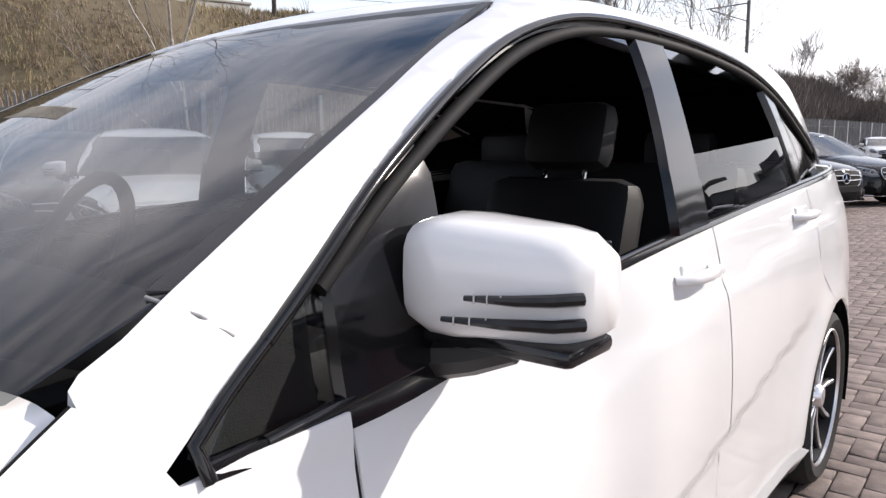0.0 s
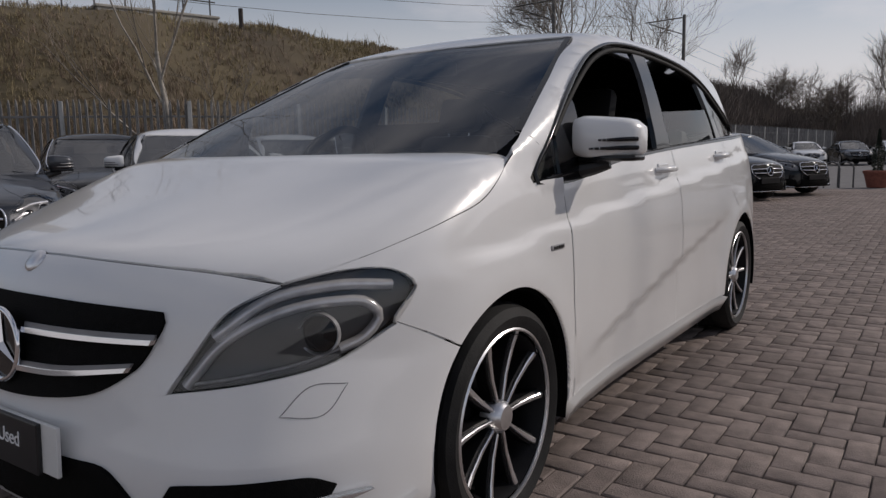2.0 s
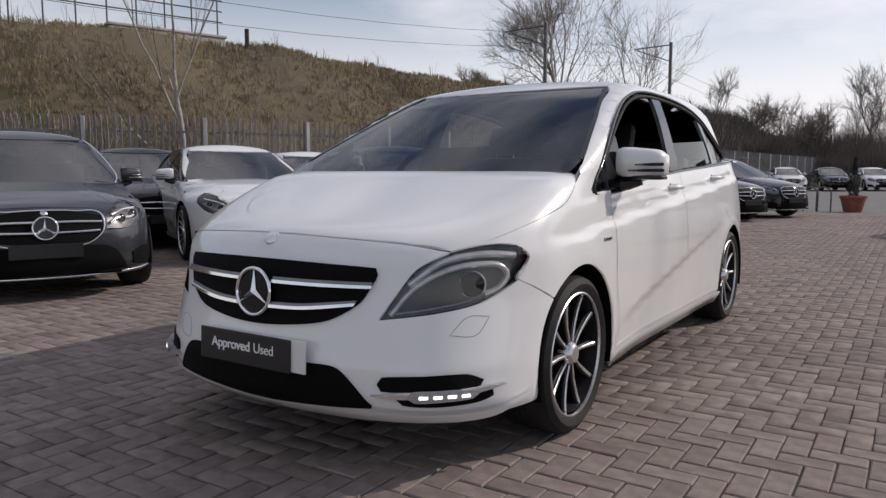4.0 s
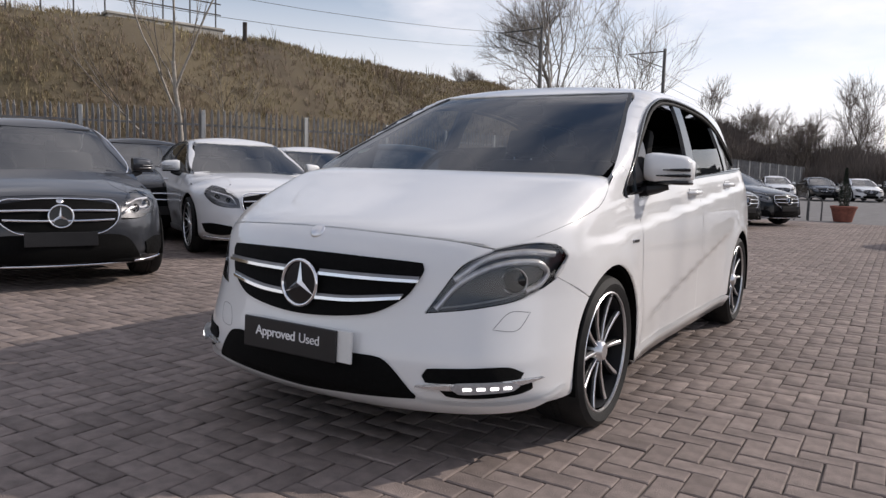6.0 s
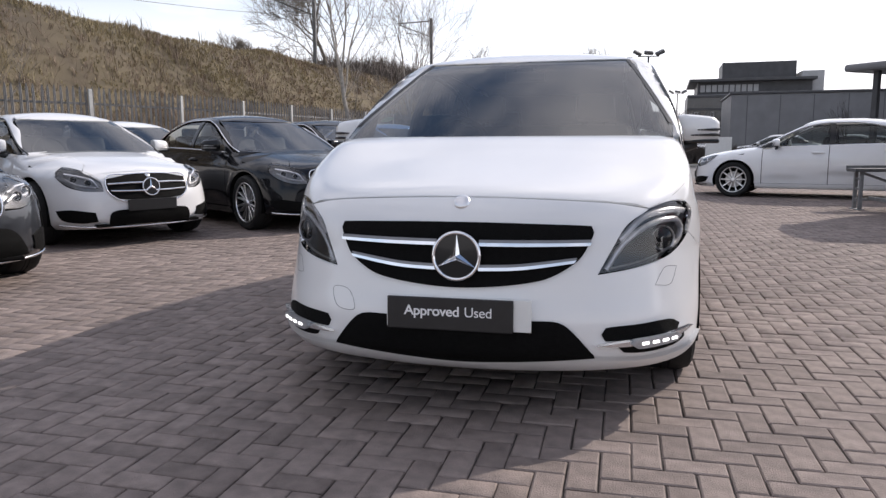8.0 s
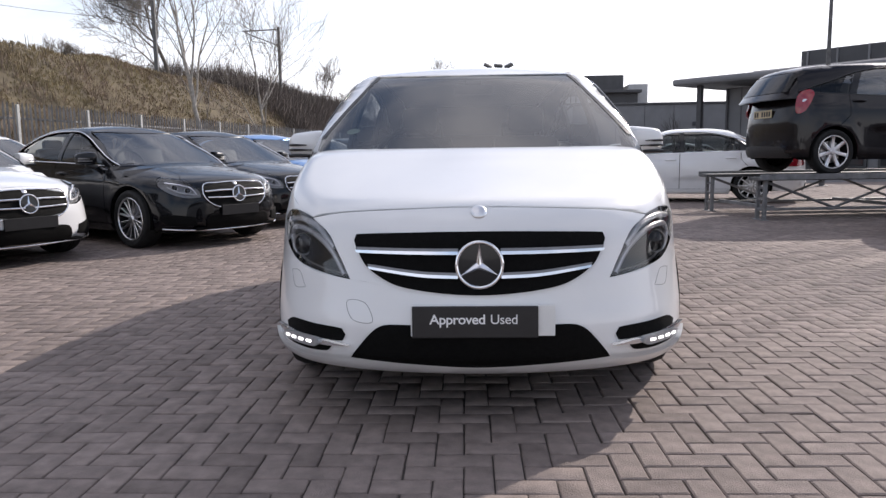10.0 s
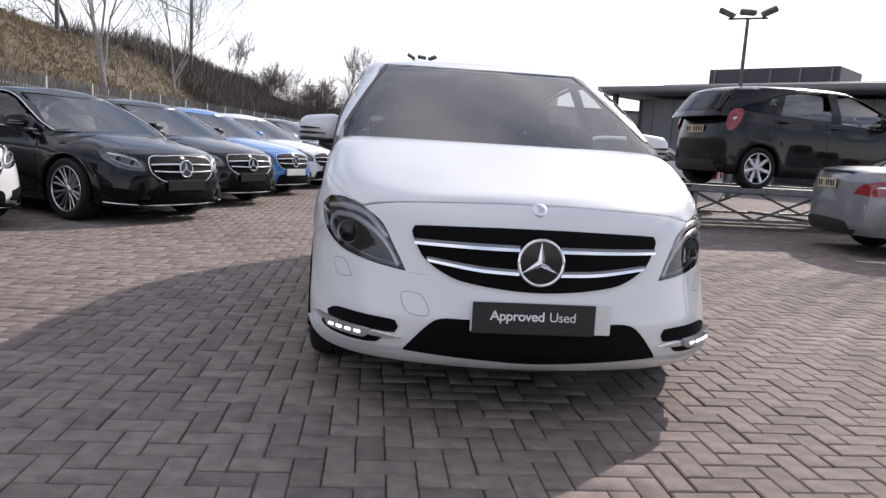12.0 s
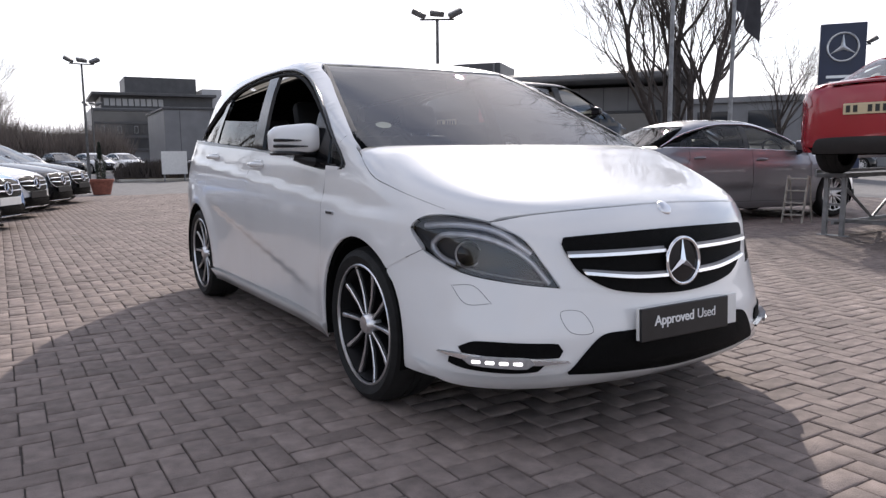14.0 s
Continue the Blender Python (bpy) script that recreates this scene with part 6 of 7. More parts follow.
bare_tree("big_bare_tree", "large dark leafless tree with many upright limbs", (17.5, 12.9, 0), 12.5, 51, 0.50, 6, 3, 0.19, "bark_dark", stems=6, low=0.35, thin=0.005)
bare_tree("bare_tree", "small dark leafless tree by the road", (25, 14.5, 0), 6.5, 53, 0.5, 6, 3, 0.12, "bark_dark")
bare_tree("bare_tree", "small leafless tree before the grey building", (9.2, 27.0, 0), 3.3, 55, 0.35, 5, 3, 0.06, "bark_dark")


def thicket(name, label, box, count, height, seed, mat, base=None):
    """Far bare woodland: upright thin twigs in clumps, in one mesh."""
    rnd = random.Random(seed)
    verts, faces = [], []
    for _ in range(count):
        x, y = rnd.uniform(box[0], box[1]), rnd.uniform(box[2], box[3])
        h = height * (0.55 + 0.5 * noise.noise(Vector((x * 0.12, y * 0.12, seed))) + 0.35 * rnd.random())
        g = base(x, y) if base else 0.0
        for _ in range(7):
            a, lean = rnd.uniform(0, 6.283), rnd.uniform(0.05, 0.45) * h
            w = 0.035
            bx, by = x + rnd.uniform(-0.6, 0.6), y + rnd.uniform(-0.6, 0.6)
            n = len(verts)
            ex, ey, ez = bx + math.cos(a) * lean, by + math.sin(a) * lean, h * rnd.uniform(0.6, 1.0)
            n0 = n
            verts += [(bx - w, by, -0.1), (bx + w, by, -0.1), (ex, ey, ez), (bx, by - w, ez * 0.3), (bx + math.cos(a + 1) * lean * 0.7, by + math.sin(a + 1) * lean * 0.7, ez * 0.8), (bx, by + w, ez * 0.25)]
            if g:
                verts[n0:] = [(vx, vy, vz + g) for vx, vy, vz in verts[n0:]]
            faces += [(n, n + 1, n + 2), (n + 3, n + 4, n + 5)]
    return tagged(mesh_object(name, verts, faces, mat, smooth=False), label, "woodland", kind="stuff")


thicket("far_thicket", "brown leafless thicket beyond the far fence", (-16, 8, 66, 96), 5000, 6.0, 2, M["far_wood"])
thicket("bank_thicket", "brown leafless thicket over the far bank", (-30, -11, 48, 78), 3000, 2.6, 8, M["far_wood"], bank_height)
thicket("dark_hedge", "dark clipped hedge bed far across the lot", (3, 7.6, 30.5, 31.5), 900, 0.9, 4, M["bark_dark"])
thicket("road_hedge", "brown bare hedge along the far road", (20, 75, 30, 42), 1500, 3.2, 6, M["scrub"])

# ---- buildings ----
def office():
    """Far three-storey office with a glazed corner and a plant room."""
    b = thing("office_building", "grey three-storey office block with a dark glazed front", "building", pose(13.84, 95, 0, 0, 0, -3) @ Matrix.Diagonal((0.71, 1, 0.885, 1)))
    part("wall", box_bm((22, 14, 8.2), (3.2, 7, 4.1), 0.05), M["clad"], b, "grey cladding wall")
    part("glazed_front", box_bm((11, 0.4, 5.6), (-2.2, -0.15, 5.1), 0.05), M["window_dark"], b, "dark curtain glazing")
    for z in (2.4, 4.2, 6.1, 7.9):
        part("floor_band", box_bm((11.2, 0.5, 0.35), (-2.2, -0.25, z), 0.03), M["clad_dark"], b)
    for i in range(12):
        w = part("window", box_bm((0.62, 0.1, 1.0), (-7.1 + 0.9 * i, -0.42, 5.2), 0.02), M["clad_light" if i % 3 == 1 else "window_dark"], b)
        part("pane", box_bm((0.5, 0.04, 0.9), (-7.1 + 0.9 * i, -0.48, 5.2), 0.01), M["window_dark"], w)
    part("upper_storey", box_bm((19, 12, 1.9), (3.4, 7, 9.1), 0.05), M["clad_dark"], b)
    for i in range(10):
        part("clerestory_window", box_bm((0.8, 0.1, 1.0), (-5.2 + 1.0 * i, 0.95, 9.1), 0.02), M["clad_light"], b)
    part("roof", box_bm((21, 14, 0.4), (2.9, 6.8, 10.2), 0.05), M["clad_dark"], b)
    part("plant_room", box_bm((12.5, 7, 2.6), (4.5, 7, 11.7), 0.05), M["clad_dark"], b, "dark louvred plant room")
    part("stair_tower", box_bm((3.6, 6, 3.2), (13.2, 5, 9.8), 0.05), M["clad_light"], b, "pale stair tower")
    part("porch", box_bm((4.5, 1.0, 3.0), (4.0, -0.6, 1.5), 0.05), M["clad_dark"], b)
    part("porch_door", box_bm((3.2, 0.2, 2.5), (4.0, -1.15, 1.25), 0.03), M["clad_light"], b)


def showroom():
    """Low showroom with a thin overhanging roof and a plant screen on it."""
    b = thing("showroom_building", "low dark grey showroom with a thin overhanging roof", "building", pose(9.55, 29.0, 0, 0, 0, -50))
    part("wall", box_bm((16.0, 12, 3.75), (9.7, 7.2, 1.85), 0.04), M["clad"], b, "grey panel wall")
    for i in range(15):
        part("panel_joint", box_bm((0.03, 0.02, 3.7), (2.4 + i, 1.195, 1.87), 0.004), M["clad_dark"], b)
    for i in range(4):
        w = part("window", box_bm((2.6, 0.16, 2.5), (6.4 + 3.0 * i, 1.16, 1.5), 0.03), M["clad_dark"], b)
        part("pane", box_bm((2.4, 0.1, 2.3), (6.4 + 3.0 * i, 1.10, 1.5), 0.02), M["window_dark"], w)
    part("drain_pipe", tube_bm([(1.78, 1.1, 0), (1.78, 1.1, 3.7)], 0.06, 8), M["clad_dark"], b)
    part("roof", box_bm((18.0, 15, 0.30), (9.0, 7.0, 4.02), 0.10), M["clad"], b, "thin overhanging grey roof")
    part("roof_step", box_bm((15.0, 12, 0.30), (9.9, 8.0, 4.32), 0.05), M["clad"], b)
    part("plant_room", box_bm((5.6, 3.0, 0.85), (6.6, 5.0, 4.85), 0.04), M["clad_dark"], b, "dark rooftop plant screen")
    for i in range(5):
        part("screen_post", box_bm((0.08, 0.06, 0.85), (4.1 + 1.25 * i, 3.47, 4.85), 0.01), M["clad"], b)
    for i in range(2):
        part("column", box_bm((0.22, 0.22, 3.9), (1.0 + 16.2 * i, 0.2, 1.95), 0.02), M["clad_dark"], b)


def plain_shed():
    b = thing("grey_shed", "plain grey flat-roofed shed across the lot", "building", pose(12.1, 42, 0, 0, 0, -3))
    part("wall", box_bm((10.8, 8, 3.95), (0, 4, 1.95), 0.04), M["clad"], b)
    part("coping", box_bm((11.0, 8.2, 0.14), (0, 4, 3.98), 0.03), M["clad_dark"], b)
    for i in range(6):
        part("panel_joint", box_bm((0.03, 0.02, 3.8), (-4.5 + 1.8 * i, -0.008, 1.95), 0.004), M["clad_dark"], b)
    part("wall_lamp", box_bm((0.3, 0.12, 0.25), (2.2, -0.06, 2.7), 0.02), M["clad_dark"], b)


def far_sheds():
    b = thing("far_warehouse", "pale grey warehouse far beyond the road", "building", pose(44, 24, 0, 0, 0, -60))
    part("wall", box_bm((26, 10, 4.4), (0, 5, 2.2), 0.05), M["clad"], b)
    part("roof", box_bm((26.6, 10.6, 0.4), (0, 5, 4.55), 0.05), M["clad"], b)
    for i in range(7):
        part("window", box_bm((2.0, 0.15, 1.2), (-10 + 3.3 * i, -0.05, 3.2), 0.02), M["window_dark"], b)


office()
showroom()
plain_shed()
far_sheds()


# ---- bridge parapet on the bank, masts and wires ----
def parapet():
    base = 5.25
    b = thing("bridge_parapet", "pale concrete bridge end with a steel handrail on the bank", "bridge", pose(-21.95, 11.2, 0, 0, 0, 74))
    part("wall", box_bm((4.2, 0.5, 0.75), (2.1, 0, base + 0.5), 0.04), M["concrete"], b, "weathered concrete wall")
    part("coping", box_bm((4.3, 0.6, 0.10), (2.1, 0, base + 0.92), 0.03), M["concrete"], b)
    part("pier", box_bm((0.8, 0.8, 4.2), (-4.6, 0.2, base + 1.4), 0.05), M["concrete"], b)
    for i in range(8):
        part("rail_post", tube_bm([(-3.0 + i, 0, base + 0.2), (-3.0 + i, 0, base + 2.3)], 0.028, 6), M["steel_dark"], b)
    for z in (1.5, 1.9, 2.3):
        part("handrail", tube_bm([(-3.2, 0, base + z), (4.2, 0, base + z)], 0.024, 6), M["steel_dark"], b)
    part("stump", tube_bm([(5.2, 0, base - 0.5), (5.2, 0, base + 1.4)], 0.09, 8), M["bark_dark"], b)
    for x, z, h in ((-3.5, base - 1.0, 0.8), (1.5, base - 0.9, 0.7), (3.8, base - 0.8, 0.6)):
        part("buttress", box_bm((0.9, 0.5, h), (x, -0.3, z + 0.3), 0.04), M["concrete"], b)


def mast(x, y, h, arm=-1):
    z = bank_height(x, y)
    m = thing("catenary_mast", "dark steel railway mast with a bracket arm", "mast", Matrix.Translation((x, y, z)), "railway masts")
    part("pole", box_bm((0.22, 0.22, h), (0, 0, h / 2 - 0.2), 0.02), M["steel_dark"], m)
    part("bracket", tube_bm([(0, 0, h - 0.4), (arm * 3.0, 0, h - 0.5)], 0.05, 6), M["steel_dark"], m)
    part("stay", tube_bm([(0, 0, h - 1.7), (arm * 2.8, 0, h - 0.6)], 0.04, 6), M["steel_dark"], m)
    part("dropper", tube_bm([(arm * 2.2, 0, h - 0.5), (arm * 2.2, 0, h - 1.3), (arm * 1.0, 0, h - 1.5)], 0.03, 6), M["steel_dark"], m)
    return Vector((x + arm * 2.8, y, z + h - 0.5))


parapet()
ends = [mast(-25.5, 2, 5.5), mast(-19.4, 41, 5.2), mast(-15.3, 55.5, 6.2), mast(-8.6, 104, 6.4)]
for dz in (0.0, -1.0):
    pts = []
    for a, b in zip(ends, ends[1:]):
        pts += [a.lerp(b, f) + Vector((0, 0, dz - 0.7 * (1 - (2 * f - 1) ** 2))) for f in np.linspace(0, 1, 8)]
    w = thing("overhead_wire", "thin black overhead railway wire between masts", "wire", group="railway wires")
    part("wire", tube_bm(pts, 0.014, 4), M["cable"], w)


# ---- lamp posts ----
def lamp_post(x, y, h, rz):
    p = thing("street_lamp", "tall steel lamp post with three dark floodlight heads", "street lamp", pose(x, y, 0, 0, 0, rz), "lamp posts")
    part("pole", tube_bm([(0, 0, -0.1), (0, 0, h * 0.4), (0, 0, h)], [0.075, 0.06, 0.045], 10), M["steel_dark"], p, "", smooth=True)
    part("base_plate", box_bm((0.3, 0.3, 0.04), (0, 0, 0.0), 0.01), M["steel_dark"], p)
    part("cross_arm", box_bm((1.05, 0.05, 0.05), (0, 0, h), 0.01), M["steel_dark"], p)
    for dx, tilt in ((-0.55, 25), (0.0, 5), (0.55, -25)):
        part("floodlight", box_bm((0.44, 0.34, 0.16), (dx, -0.05, h + 0.17), 0.04, Matrix.Rotation(radians(tilt), 3, "Y") @ Matrix.Rotation(radians(18), 3, "X")), M["steel_dark"], p, "", smooth=True)


lamp_post(1.62, 33.9, 5.35, 5)
lamp_post(9.7, 15.5, 5.1, -32)
lamp_post(4.9, 62, 5.3, 10)
lamp_post(29, 13.5, 5.4, -60)


# ---- display ramps ----
def ramp(x, y, rz, h, length=4.6, label="grey steel display ramp with trussed sides under a car"):
    r = thing("display_ramp", label, "ramp", pose(x, y, 0, 0, 0, rz), "display ramps")
    for side in (-0.86, 0.86):
        part("track", box_bm((0.34, length, 0.05), (side, 0, h - 0.025), 0.006), M["steel_dark"], r)
        part("track_lip", box_bm((0.03, length, 0.08), (side + 0.18 * math.copysign(1, side), 0, h), 0.004), M["steel"], r)
        for e in (-1, 1):
            for dx in (-0.10, 0.10):
                part("leg", box_bm((0.05, 0.05, h), (side + dx, e * (length / 2 - 0.12), h / 2 - 0.02), 0.004), M["steel"], r)
            part("foot", box_bm((0.34, 0.10, 0.02), (side, e * (length / 2 - 0.12), -0.002), 0.003), M["steel"], r)
            for k in range(3):
                part("rung", box_bm((0.2, 0.03, 0.03), (side, e * (length / 2 - 0.12), h * (0.25 + 0.25 * k)), 0.003), M["steel"], r)
        n = 4
        for k in range(n):
            a, b = -length / 2 + 0.15 + k * (length - 0.3) / n, -length / 2 + 0.15 + (k + 1) * (length - 0.3) / n
            za, zb = (0.16, h - 0.06) if k % 2 else (h - 0.06, 0.16)
            part("brace", tube_bm([(side, a, za), (side, b, zb)], 0.02, 6), M["steel"], r)
        part("lower_chord", box_bm((0.04, length - 0.2, 0.04), (side, 0, 0.15), 0.004), M["steel"], r)
    for e in (-1, 0, 1):
        part("cross_bar", box_bm((1.7, 0.05, 0.05), (0, e * (length / 2 - 0.3), 0.17), 0.004), M["steel"], r)


ramp(6.3, 6.93, 96, 0.62)
ramp(8.40, 0.23, 95, 0.74, 4.2)


# ---- ladder, pot, signs, flags ----
def step_ladder():
    l = thing("step_ladder", "short pale aluminium step ladder standing by the cars", "ladder", pose(7.5, 2.15, 0, 0, 0, -78) @ Matrix.Diagonal((0.8, 0.8, 0.8, 1)))
    for sx in (-0.17, 0.17):
        part("stile", box_bm((0.03, 0.05, 0.86), (sx, 0.0, 0.41), 0.006, Matrix.Rotation(radians(-14), 3, "X")), M["wood"], l)
        part("rear_leg", box_bm((0.025, 0.03, 0.84), (sx, 0.26, 0.40), 0.005, Matrix.Rotation(radians(12), 3, "X")), M["wood"], l)
    for k in range(4):
        z = 0.14 + 0.21 * k
        part("tread", box_bm((0.34, 0.10, 0.025), (0, -0.10 + 0.25 * (z - 0.02), z), 0.004), M["wood"], l)


def pot():
    p = thing("plant_pot", "large terracotta pot with a narrow clipped evergreen", "plant pot", pose(0.45, 18.9, -0.01) @ Matrix.Diagonal((0.77, 0.77, 0.77, 1)))
    part("pot", lathe_bm([(0.0, 0.0), (0.30, 0.0), (0.36, 0.25), (0.41, 0.46), (0.44, 0.47), (0.45, 0.56), (0.40, 0.57), (0.38, 0.50), (0.0, 0.49)], 28, "z"), M["terracotta"], p, "", smooth=True)
    rnd = random.Random(4)
    verts, faces = [], []
    for _ in range(2600):
        z = rnd.random()
        r = (0.19 * (1 - 0.3 * abs(2 * z - 0.8)) if z < 0.55 else 0.17 * (1 - z) + 0.015) * rnd.uniform(0.7, 1.08)
        a = rnd.uniform(0, 6.283)
        c = Vector((r * math.cos(a), r * math.sin(a), 0.52 + 1.40 * z))
        d = Vector((rnd.gauss(0, 1), rnd.gauss(0, 1), rnd.gauss(0.6, 0.8))).normalized() * 0.05
        s = d.orthogonal().normalized() * 0.018
        n = len(verts)
        verts += [c - s, c + s, c + d]
        faces.append((n, n + 1, n + 2))
    mesh_object("foliage", verts, faces, M["leaf"], p, "dark evergreen foliage", smooth=False)
    part("stem", tube_bm([(0, 0, 0.45), (0, 0, 1.75)], 0.025, 6), M["bark"], p)
    for x, y in ((-0.75, 18.6), (-0.45, 18.9)):
        h = thing("hoop_rail", "bent steel hoop rail beside the pot", "rail", pose(x, y, 0))
        part("hoop", tube_bm([(0, 0, -0.05), (0, 0, 0.5), (0.05, 0, 0.62), (0.18, 0, 0.66), (0.31, 0, 0.60), (0.36, 0, 0.5), (0.36, 0, -0.05)], 0.022, 8), M["steel_dark"], h, "", smooth=True)


def pylon_sign():
    s = thing("pylon_sign", "tall navy pylon sign with a silver star emblem", "sign", pose(24.6, 11.55, 0, 0, 0, -54))
    part("panel", box_bm((1.5, 0.35, 5.6), (0, 0, 2.8), 0.03), M["blue_sign"], s)
    ring = tube_bm([(0.5 * math.cos(a), -0.21, 4.75 + 0.5 * math.sin(a)) for a in np.linspace(0, 6.2832, 32, endpoint=False)], 0.035, 6, closed=True)
    part("emblem_ring", ring, M["sign_silver"], s, "", smooth=True)
    bm = bmesh.new()
    c = bm.verts.new((0, -0.25, 4.75))
    tips = [bm.verts.new((0.48 * math.cos(a), -0.20, 4.75 + 0.48 * math.sin(a))) for a in (1.571, 3.665, 5.76)]
    dents = [bm.verts.new((0.09 * math.cos(a), -0.20, 4.75 + 0.09 * math.sin(a))) for a in (2.618, 4.712, 6.807)]
    for k in range(3):
        bm.faces.new((c, dents[k - 1], tips[k]))
        bm.faces.new((c, tips[k], dents[k]))
    part("emblem_star", bm, M["sign_silver"], s)
    for k in range(3):
        part("lettering_bar", box_bm((1.0 - 0.2 * k, 0.02, 0.10), (0, -0.185, 3.7 - 0.22 * k), 0.005), M["sign_silver"], s)


def flag_pole(x, y, h, flag):
    p = thing("flag_pole", "tall white flag pole with a dark hanging flag" if flag else "tall white flag pole", "flag pole", pose(x, y, 0), "flag poles")
    part("pole", tube_bm([(0, 0, -0.1), (0, 0, h)], [0.06, 0.04], 10), M["steel"], p, "", smooth=True)
    if flag:
        bm = bmesh.new()
        rows = [[bm.verts.new((0.05 + 0.9 * i / 8, 0.08 * math.sin(i * 1.1 + j * 0.5), h - 0.4 - 0.32 * j - 0.10 * i)) for i in range(9)] for j in range(7)]
        for a, b in zip(rows, rows[1:]):
            for i in range(8):
                bm.faces.new((a[i], a[i + 1], b[i + 1], b[i]))
        part("flag", bm, M["cloth_flag"], p, "dark grey flag", smooth=True)


def notice(x, y, rz, w, h, z):
    n = thing("notice_board", "plain white notice board on two posts", "sign", pose(x, y, 0, 0, 0, rz))
    part("board", box_bm((w, 0.04, h), (0, 0, z), 0.01), M["plate_white"], n)
    for sx in (-0.4, 0.4):
        part("post", box_bm((0.06, 0.06, z + h / 2), (sx * w, 0.04, (z + h / 2) / 2 - 0.02), 0.005), M["steel"], n)


step_ladder()
pot()
pylon_sign()
flag_pole(11.2, 7.7, 6.8, False)
flag_pole(13.6, 7.9, 6.8, True)
notice(4.6, 29.5, 5, 1.1, 1.0, 0.8)


# ---- kerb island far off ----
def kerb_island():
    k = thing("planting_island", "low kerbed planting bed in the tarmac", "planting bed", pose(5.2, 31, 0))
    part("kerb", box_bm((5.6, 2.4, 0.14), (0, 0, 0.04), 0.04), M["concrete"], k)
    part("soil", box_bm((5.2, 2.0, 0.1), (0, 0, 0.09), 0.03), M["earth"], k)


kerb_island()
# ---- block paving, last ----
PITCH = 0.0965


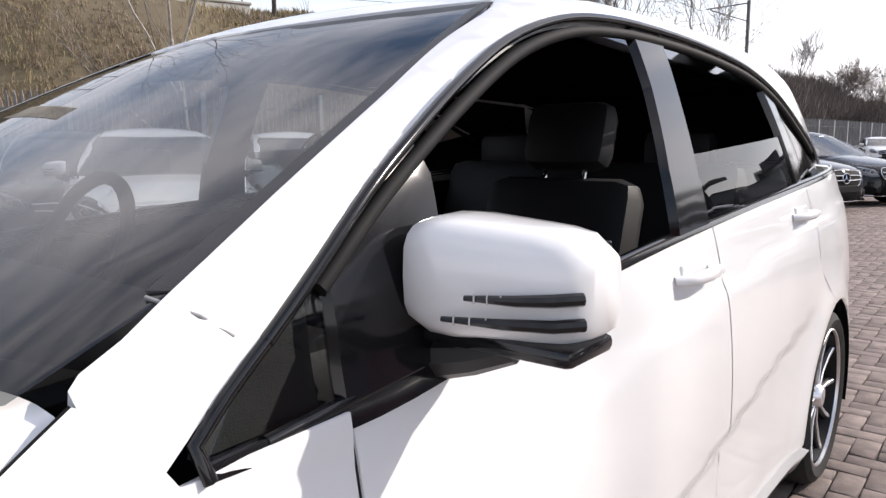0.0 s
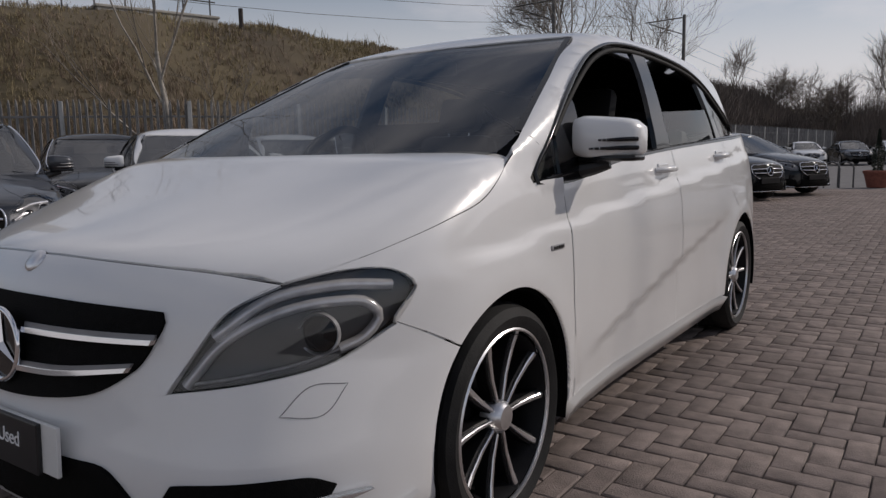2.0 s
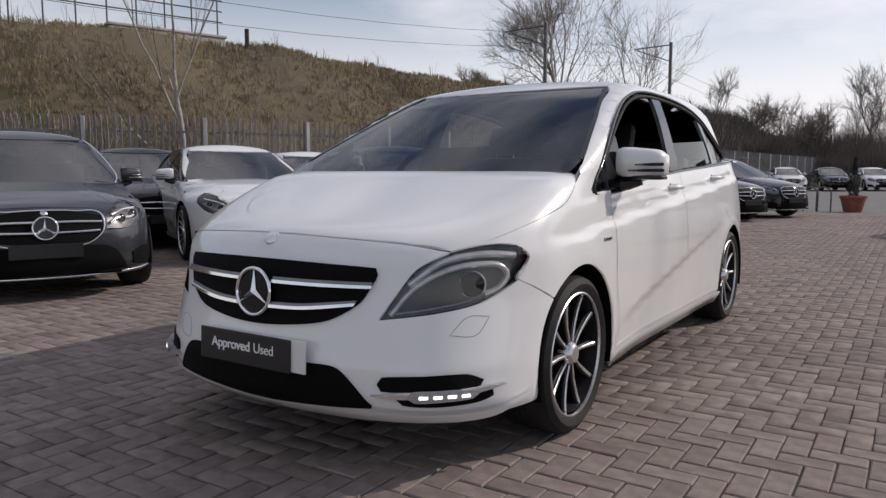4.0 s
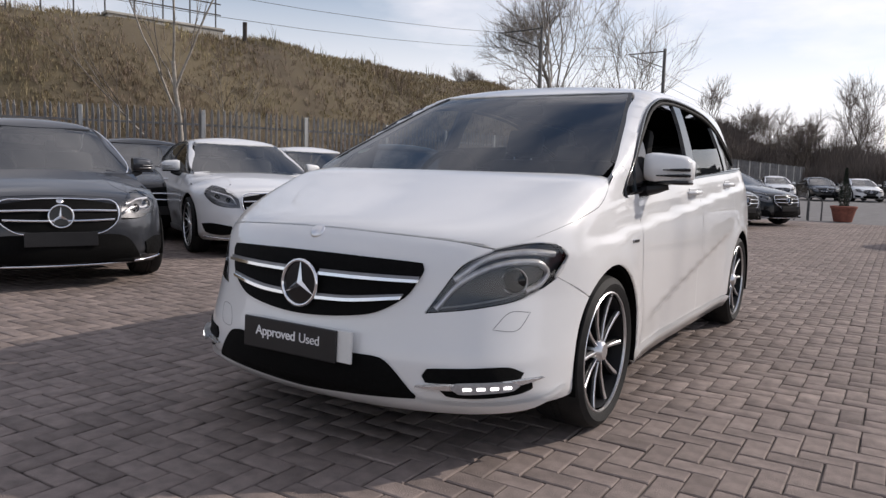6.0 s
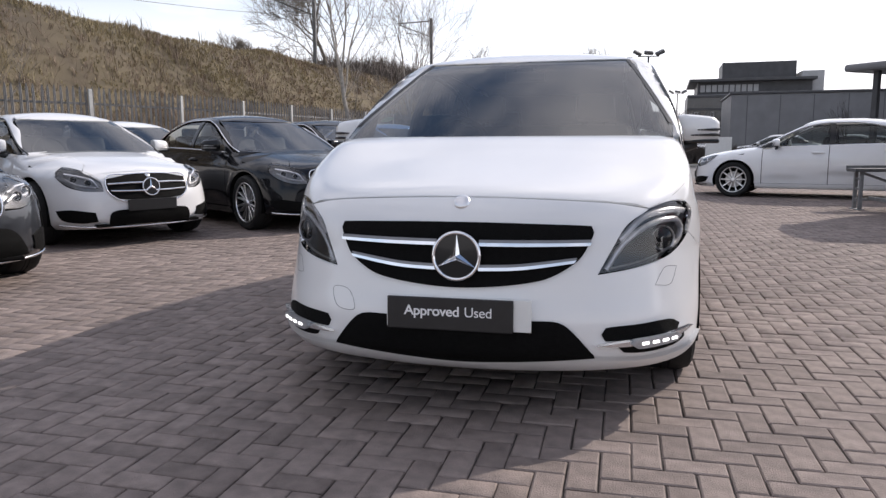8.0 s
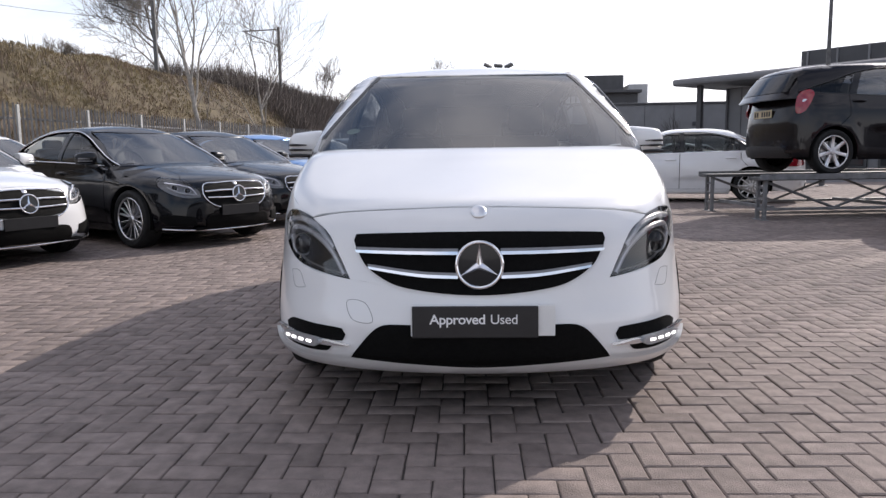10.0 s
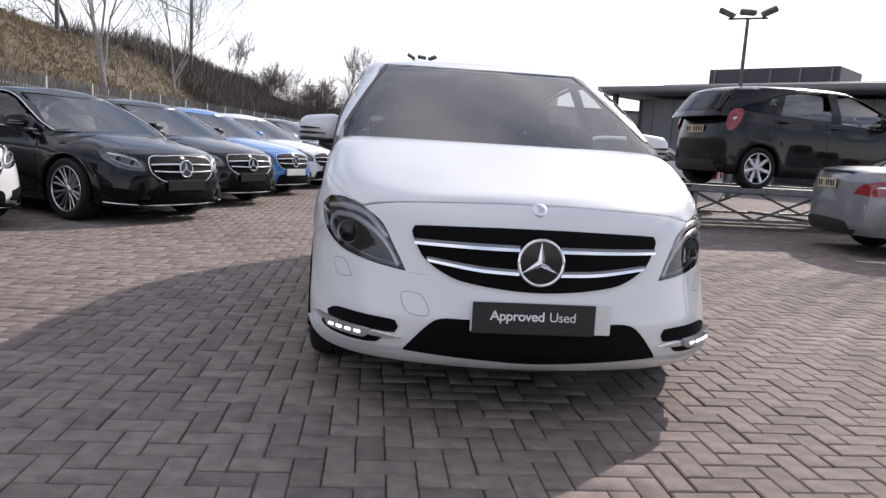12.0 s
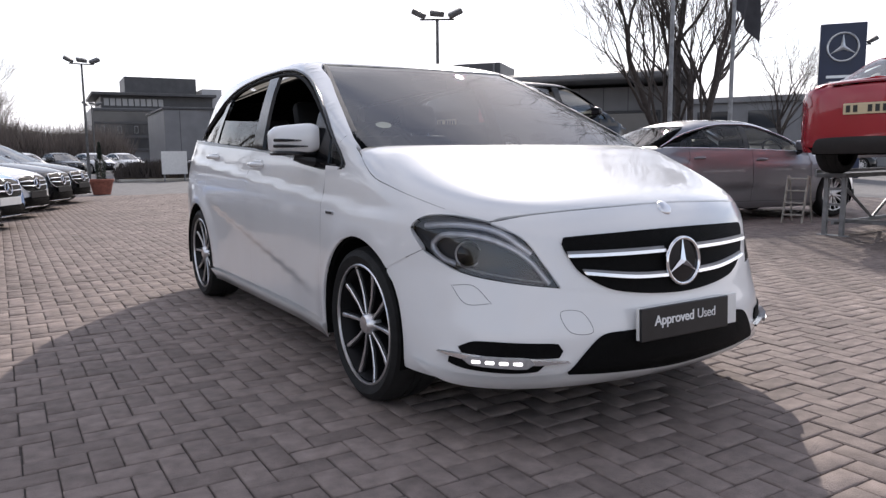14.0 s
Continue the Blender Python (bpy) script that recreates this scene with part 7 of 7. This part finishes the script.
def paving():
    pave = thing("pavement", "grey-brown herringbone block paving", "pavement", kind="structure")
    x0, y0 = -10.0, -9.0
    nx, ny = int(24 / PITCH), int(26.6 / PITCH)
    off_y = (-2.379 - y0) / PITCH % 1 * PITCH
    gap, rim, drop = 0.0026, 0.0055, 0.011
    rnd = np.random.default_rng(8)
    i, j = np.meshgrid(np.arange(nx), np.arange(ny))
    i, j = i.ravel(), j.ravel()
    k = (i - j) % 4
    cells = []
    for sel, w, h in ((k == 0, 2, 1), (k == 3, 1, 2)):
        a = np.stack([x0 + i[sel] * PITCH, y0 + off_y + j[sel] * PITCH, np.full(sel.sum(), w * PITCH), np.full(sel.sum(), h * PITCH)], 1)
        cells.append(a)
    c = np.concatenate(cells)
    mid = c[:, :2] + c[:, 2:] / 2
    keep = (mid[:, 0] > fx(mid[:, 1]) + 2.0)
    c, mid = c[keep], mid[keep]
    close = (mid[:, 0] > 0.3) & (mid[:, 0] < 2.2) & (mid[:, 1] > -3.75) & (mid[:, 1] < -0.9)
    close &= np.cumsum(close) <= 300
    lift = rnd.normal(0, 0.0013, len(c))
    mid = mid + rnd.normal(0, 0.0012, mid.shape)
    tilt = rnd.normal(0, 0.004, (len(c), 2))

    def block(sx, sy):
        hx, hy = sx / 2 - gap, sy / 2 - gap
        v = np.array([(-hx, -hy, -drop), (hx, -hy, -drop), (hx, hy, -drop), (-hx, hy, -drop), (-hx, -hy, -0.004), (hx, -hy, -0.004), (hx, hy, -0.004), (-hx, hy, -0.004),
                      (-hx + rim, -hy + rim, 0), (hx - rim, -hy + rim, 0), (hx - rim, hy - rim, 0), (-hx + rim, hy - rim, 0)])
        f = [(8, 9, 10, 11)] + [(a, (a + 1) % 4, (a + 1) % 4 + 4, a + 4) for a in range(4)] + [(a + 4, (a + 1) % 4 + 4, (a + 1) % 4 + 8, a + 8) for a in range(4)]
        return v, f
    shapes = {True: block(2 * PITCH, PITCH), False: block(PITCH, 2 * PITCH)}
    verts, faces, n = [], [], 0
    for flat in (True, False):
        v, f = shapes[flat]
        sel = ((c[:, 2] > c[:, 3]) == flat) & ~close
        m, t, l = mid[sel], tilt[sel], lift[sel]
        allv = v[None] + np.concatenate([m, l[:, None]], 1)[:, None]
        allv[..., 2] += v[None, :, 0] * t[:, None, 0] + v[None, :, 1] * t[:, None, 1]
        faces.append((np.array(f)[None] + (n + 12 * np.arange(len(m)))[:, None, None]).reshape(-1, 4))
        verts.append(allv.reshape(-1, 3))
        n += 12 * len(m)
    me = bpy.data.meshes.new("far_blocks")
    vv, ff = np.concatenate(verts), np.concatenate(faces)
    me.vertices.add(len(vv))
    me.vertices.foreach_set("co", vv.ravel())
    me.loops.add(ff.size)
    me.loops.foreach_set("vertex_index", ff.ravel())
    me.polygons.add(len(ff))
    me.polygons.foreach_set("loop_start", np.arange(0, ff.size, 4))
    me.update(calc_edges=True)
    me.materials.append(M["brick"])
    ob = new("far_blocks", me)
    ob.parent = pave
    tagged(ob, "block paving laid in herringbone", kind="stuff")
    sand = mesh_object("joint_sand", [(fence_x(-9) + 2.0, -9.1, -0.009), (14.1, -9.1, -0.009), (14.1, 17.7, -0.009), (-8.9, 17.7, -0.009), (-9.4, 12, -0.009), (-12, 7, -0.009)], [(0, 1, 2, 3, 4, 5)], M["sand"], pave, smooth=False)
    meshes = {}
    for flat in (True, False):
        v, f = shapes[flat]
        meshes[flat] = bpy.data.meshes.new("block")
        meshes[flat].from_pydata(v.tolist(), [], f)
        meshes[flat].materials.append(M["brick_piece"])
    for q in np.nonzero(close)[0]:
        ob = new("block", meshes[bool(c[q, 2] > c[q, 3])])
        ob.parent = pave
        ob.matrix_basis = Matrix.Translation((*mid[q], lift[q])) @ Matrix.Rotation(tilt[q, 1], 4, "X") @ Matrix.Rotation(-tilt[q, 0], 4, "Y")


def fx(y):
    return np.vectorize(fence_x)(np.clip(y, -14, 119))


paving()
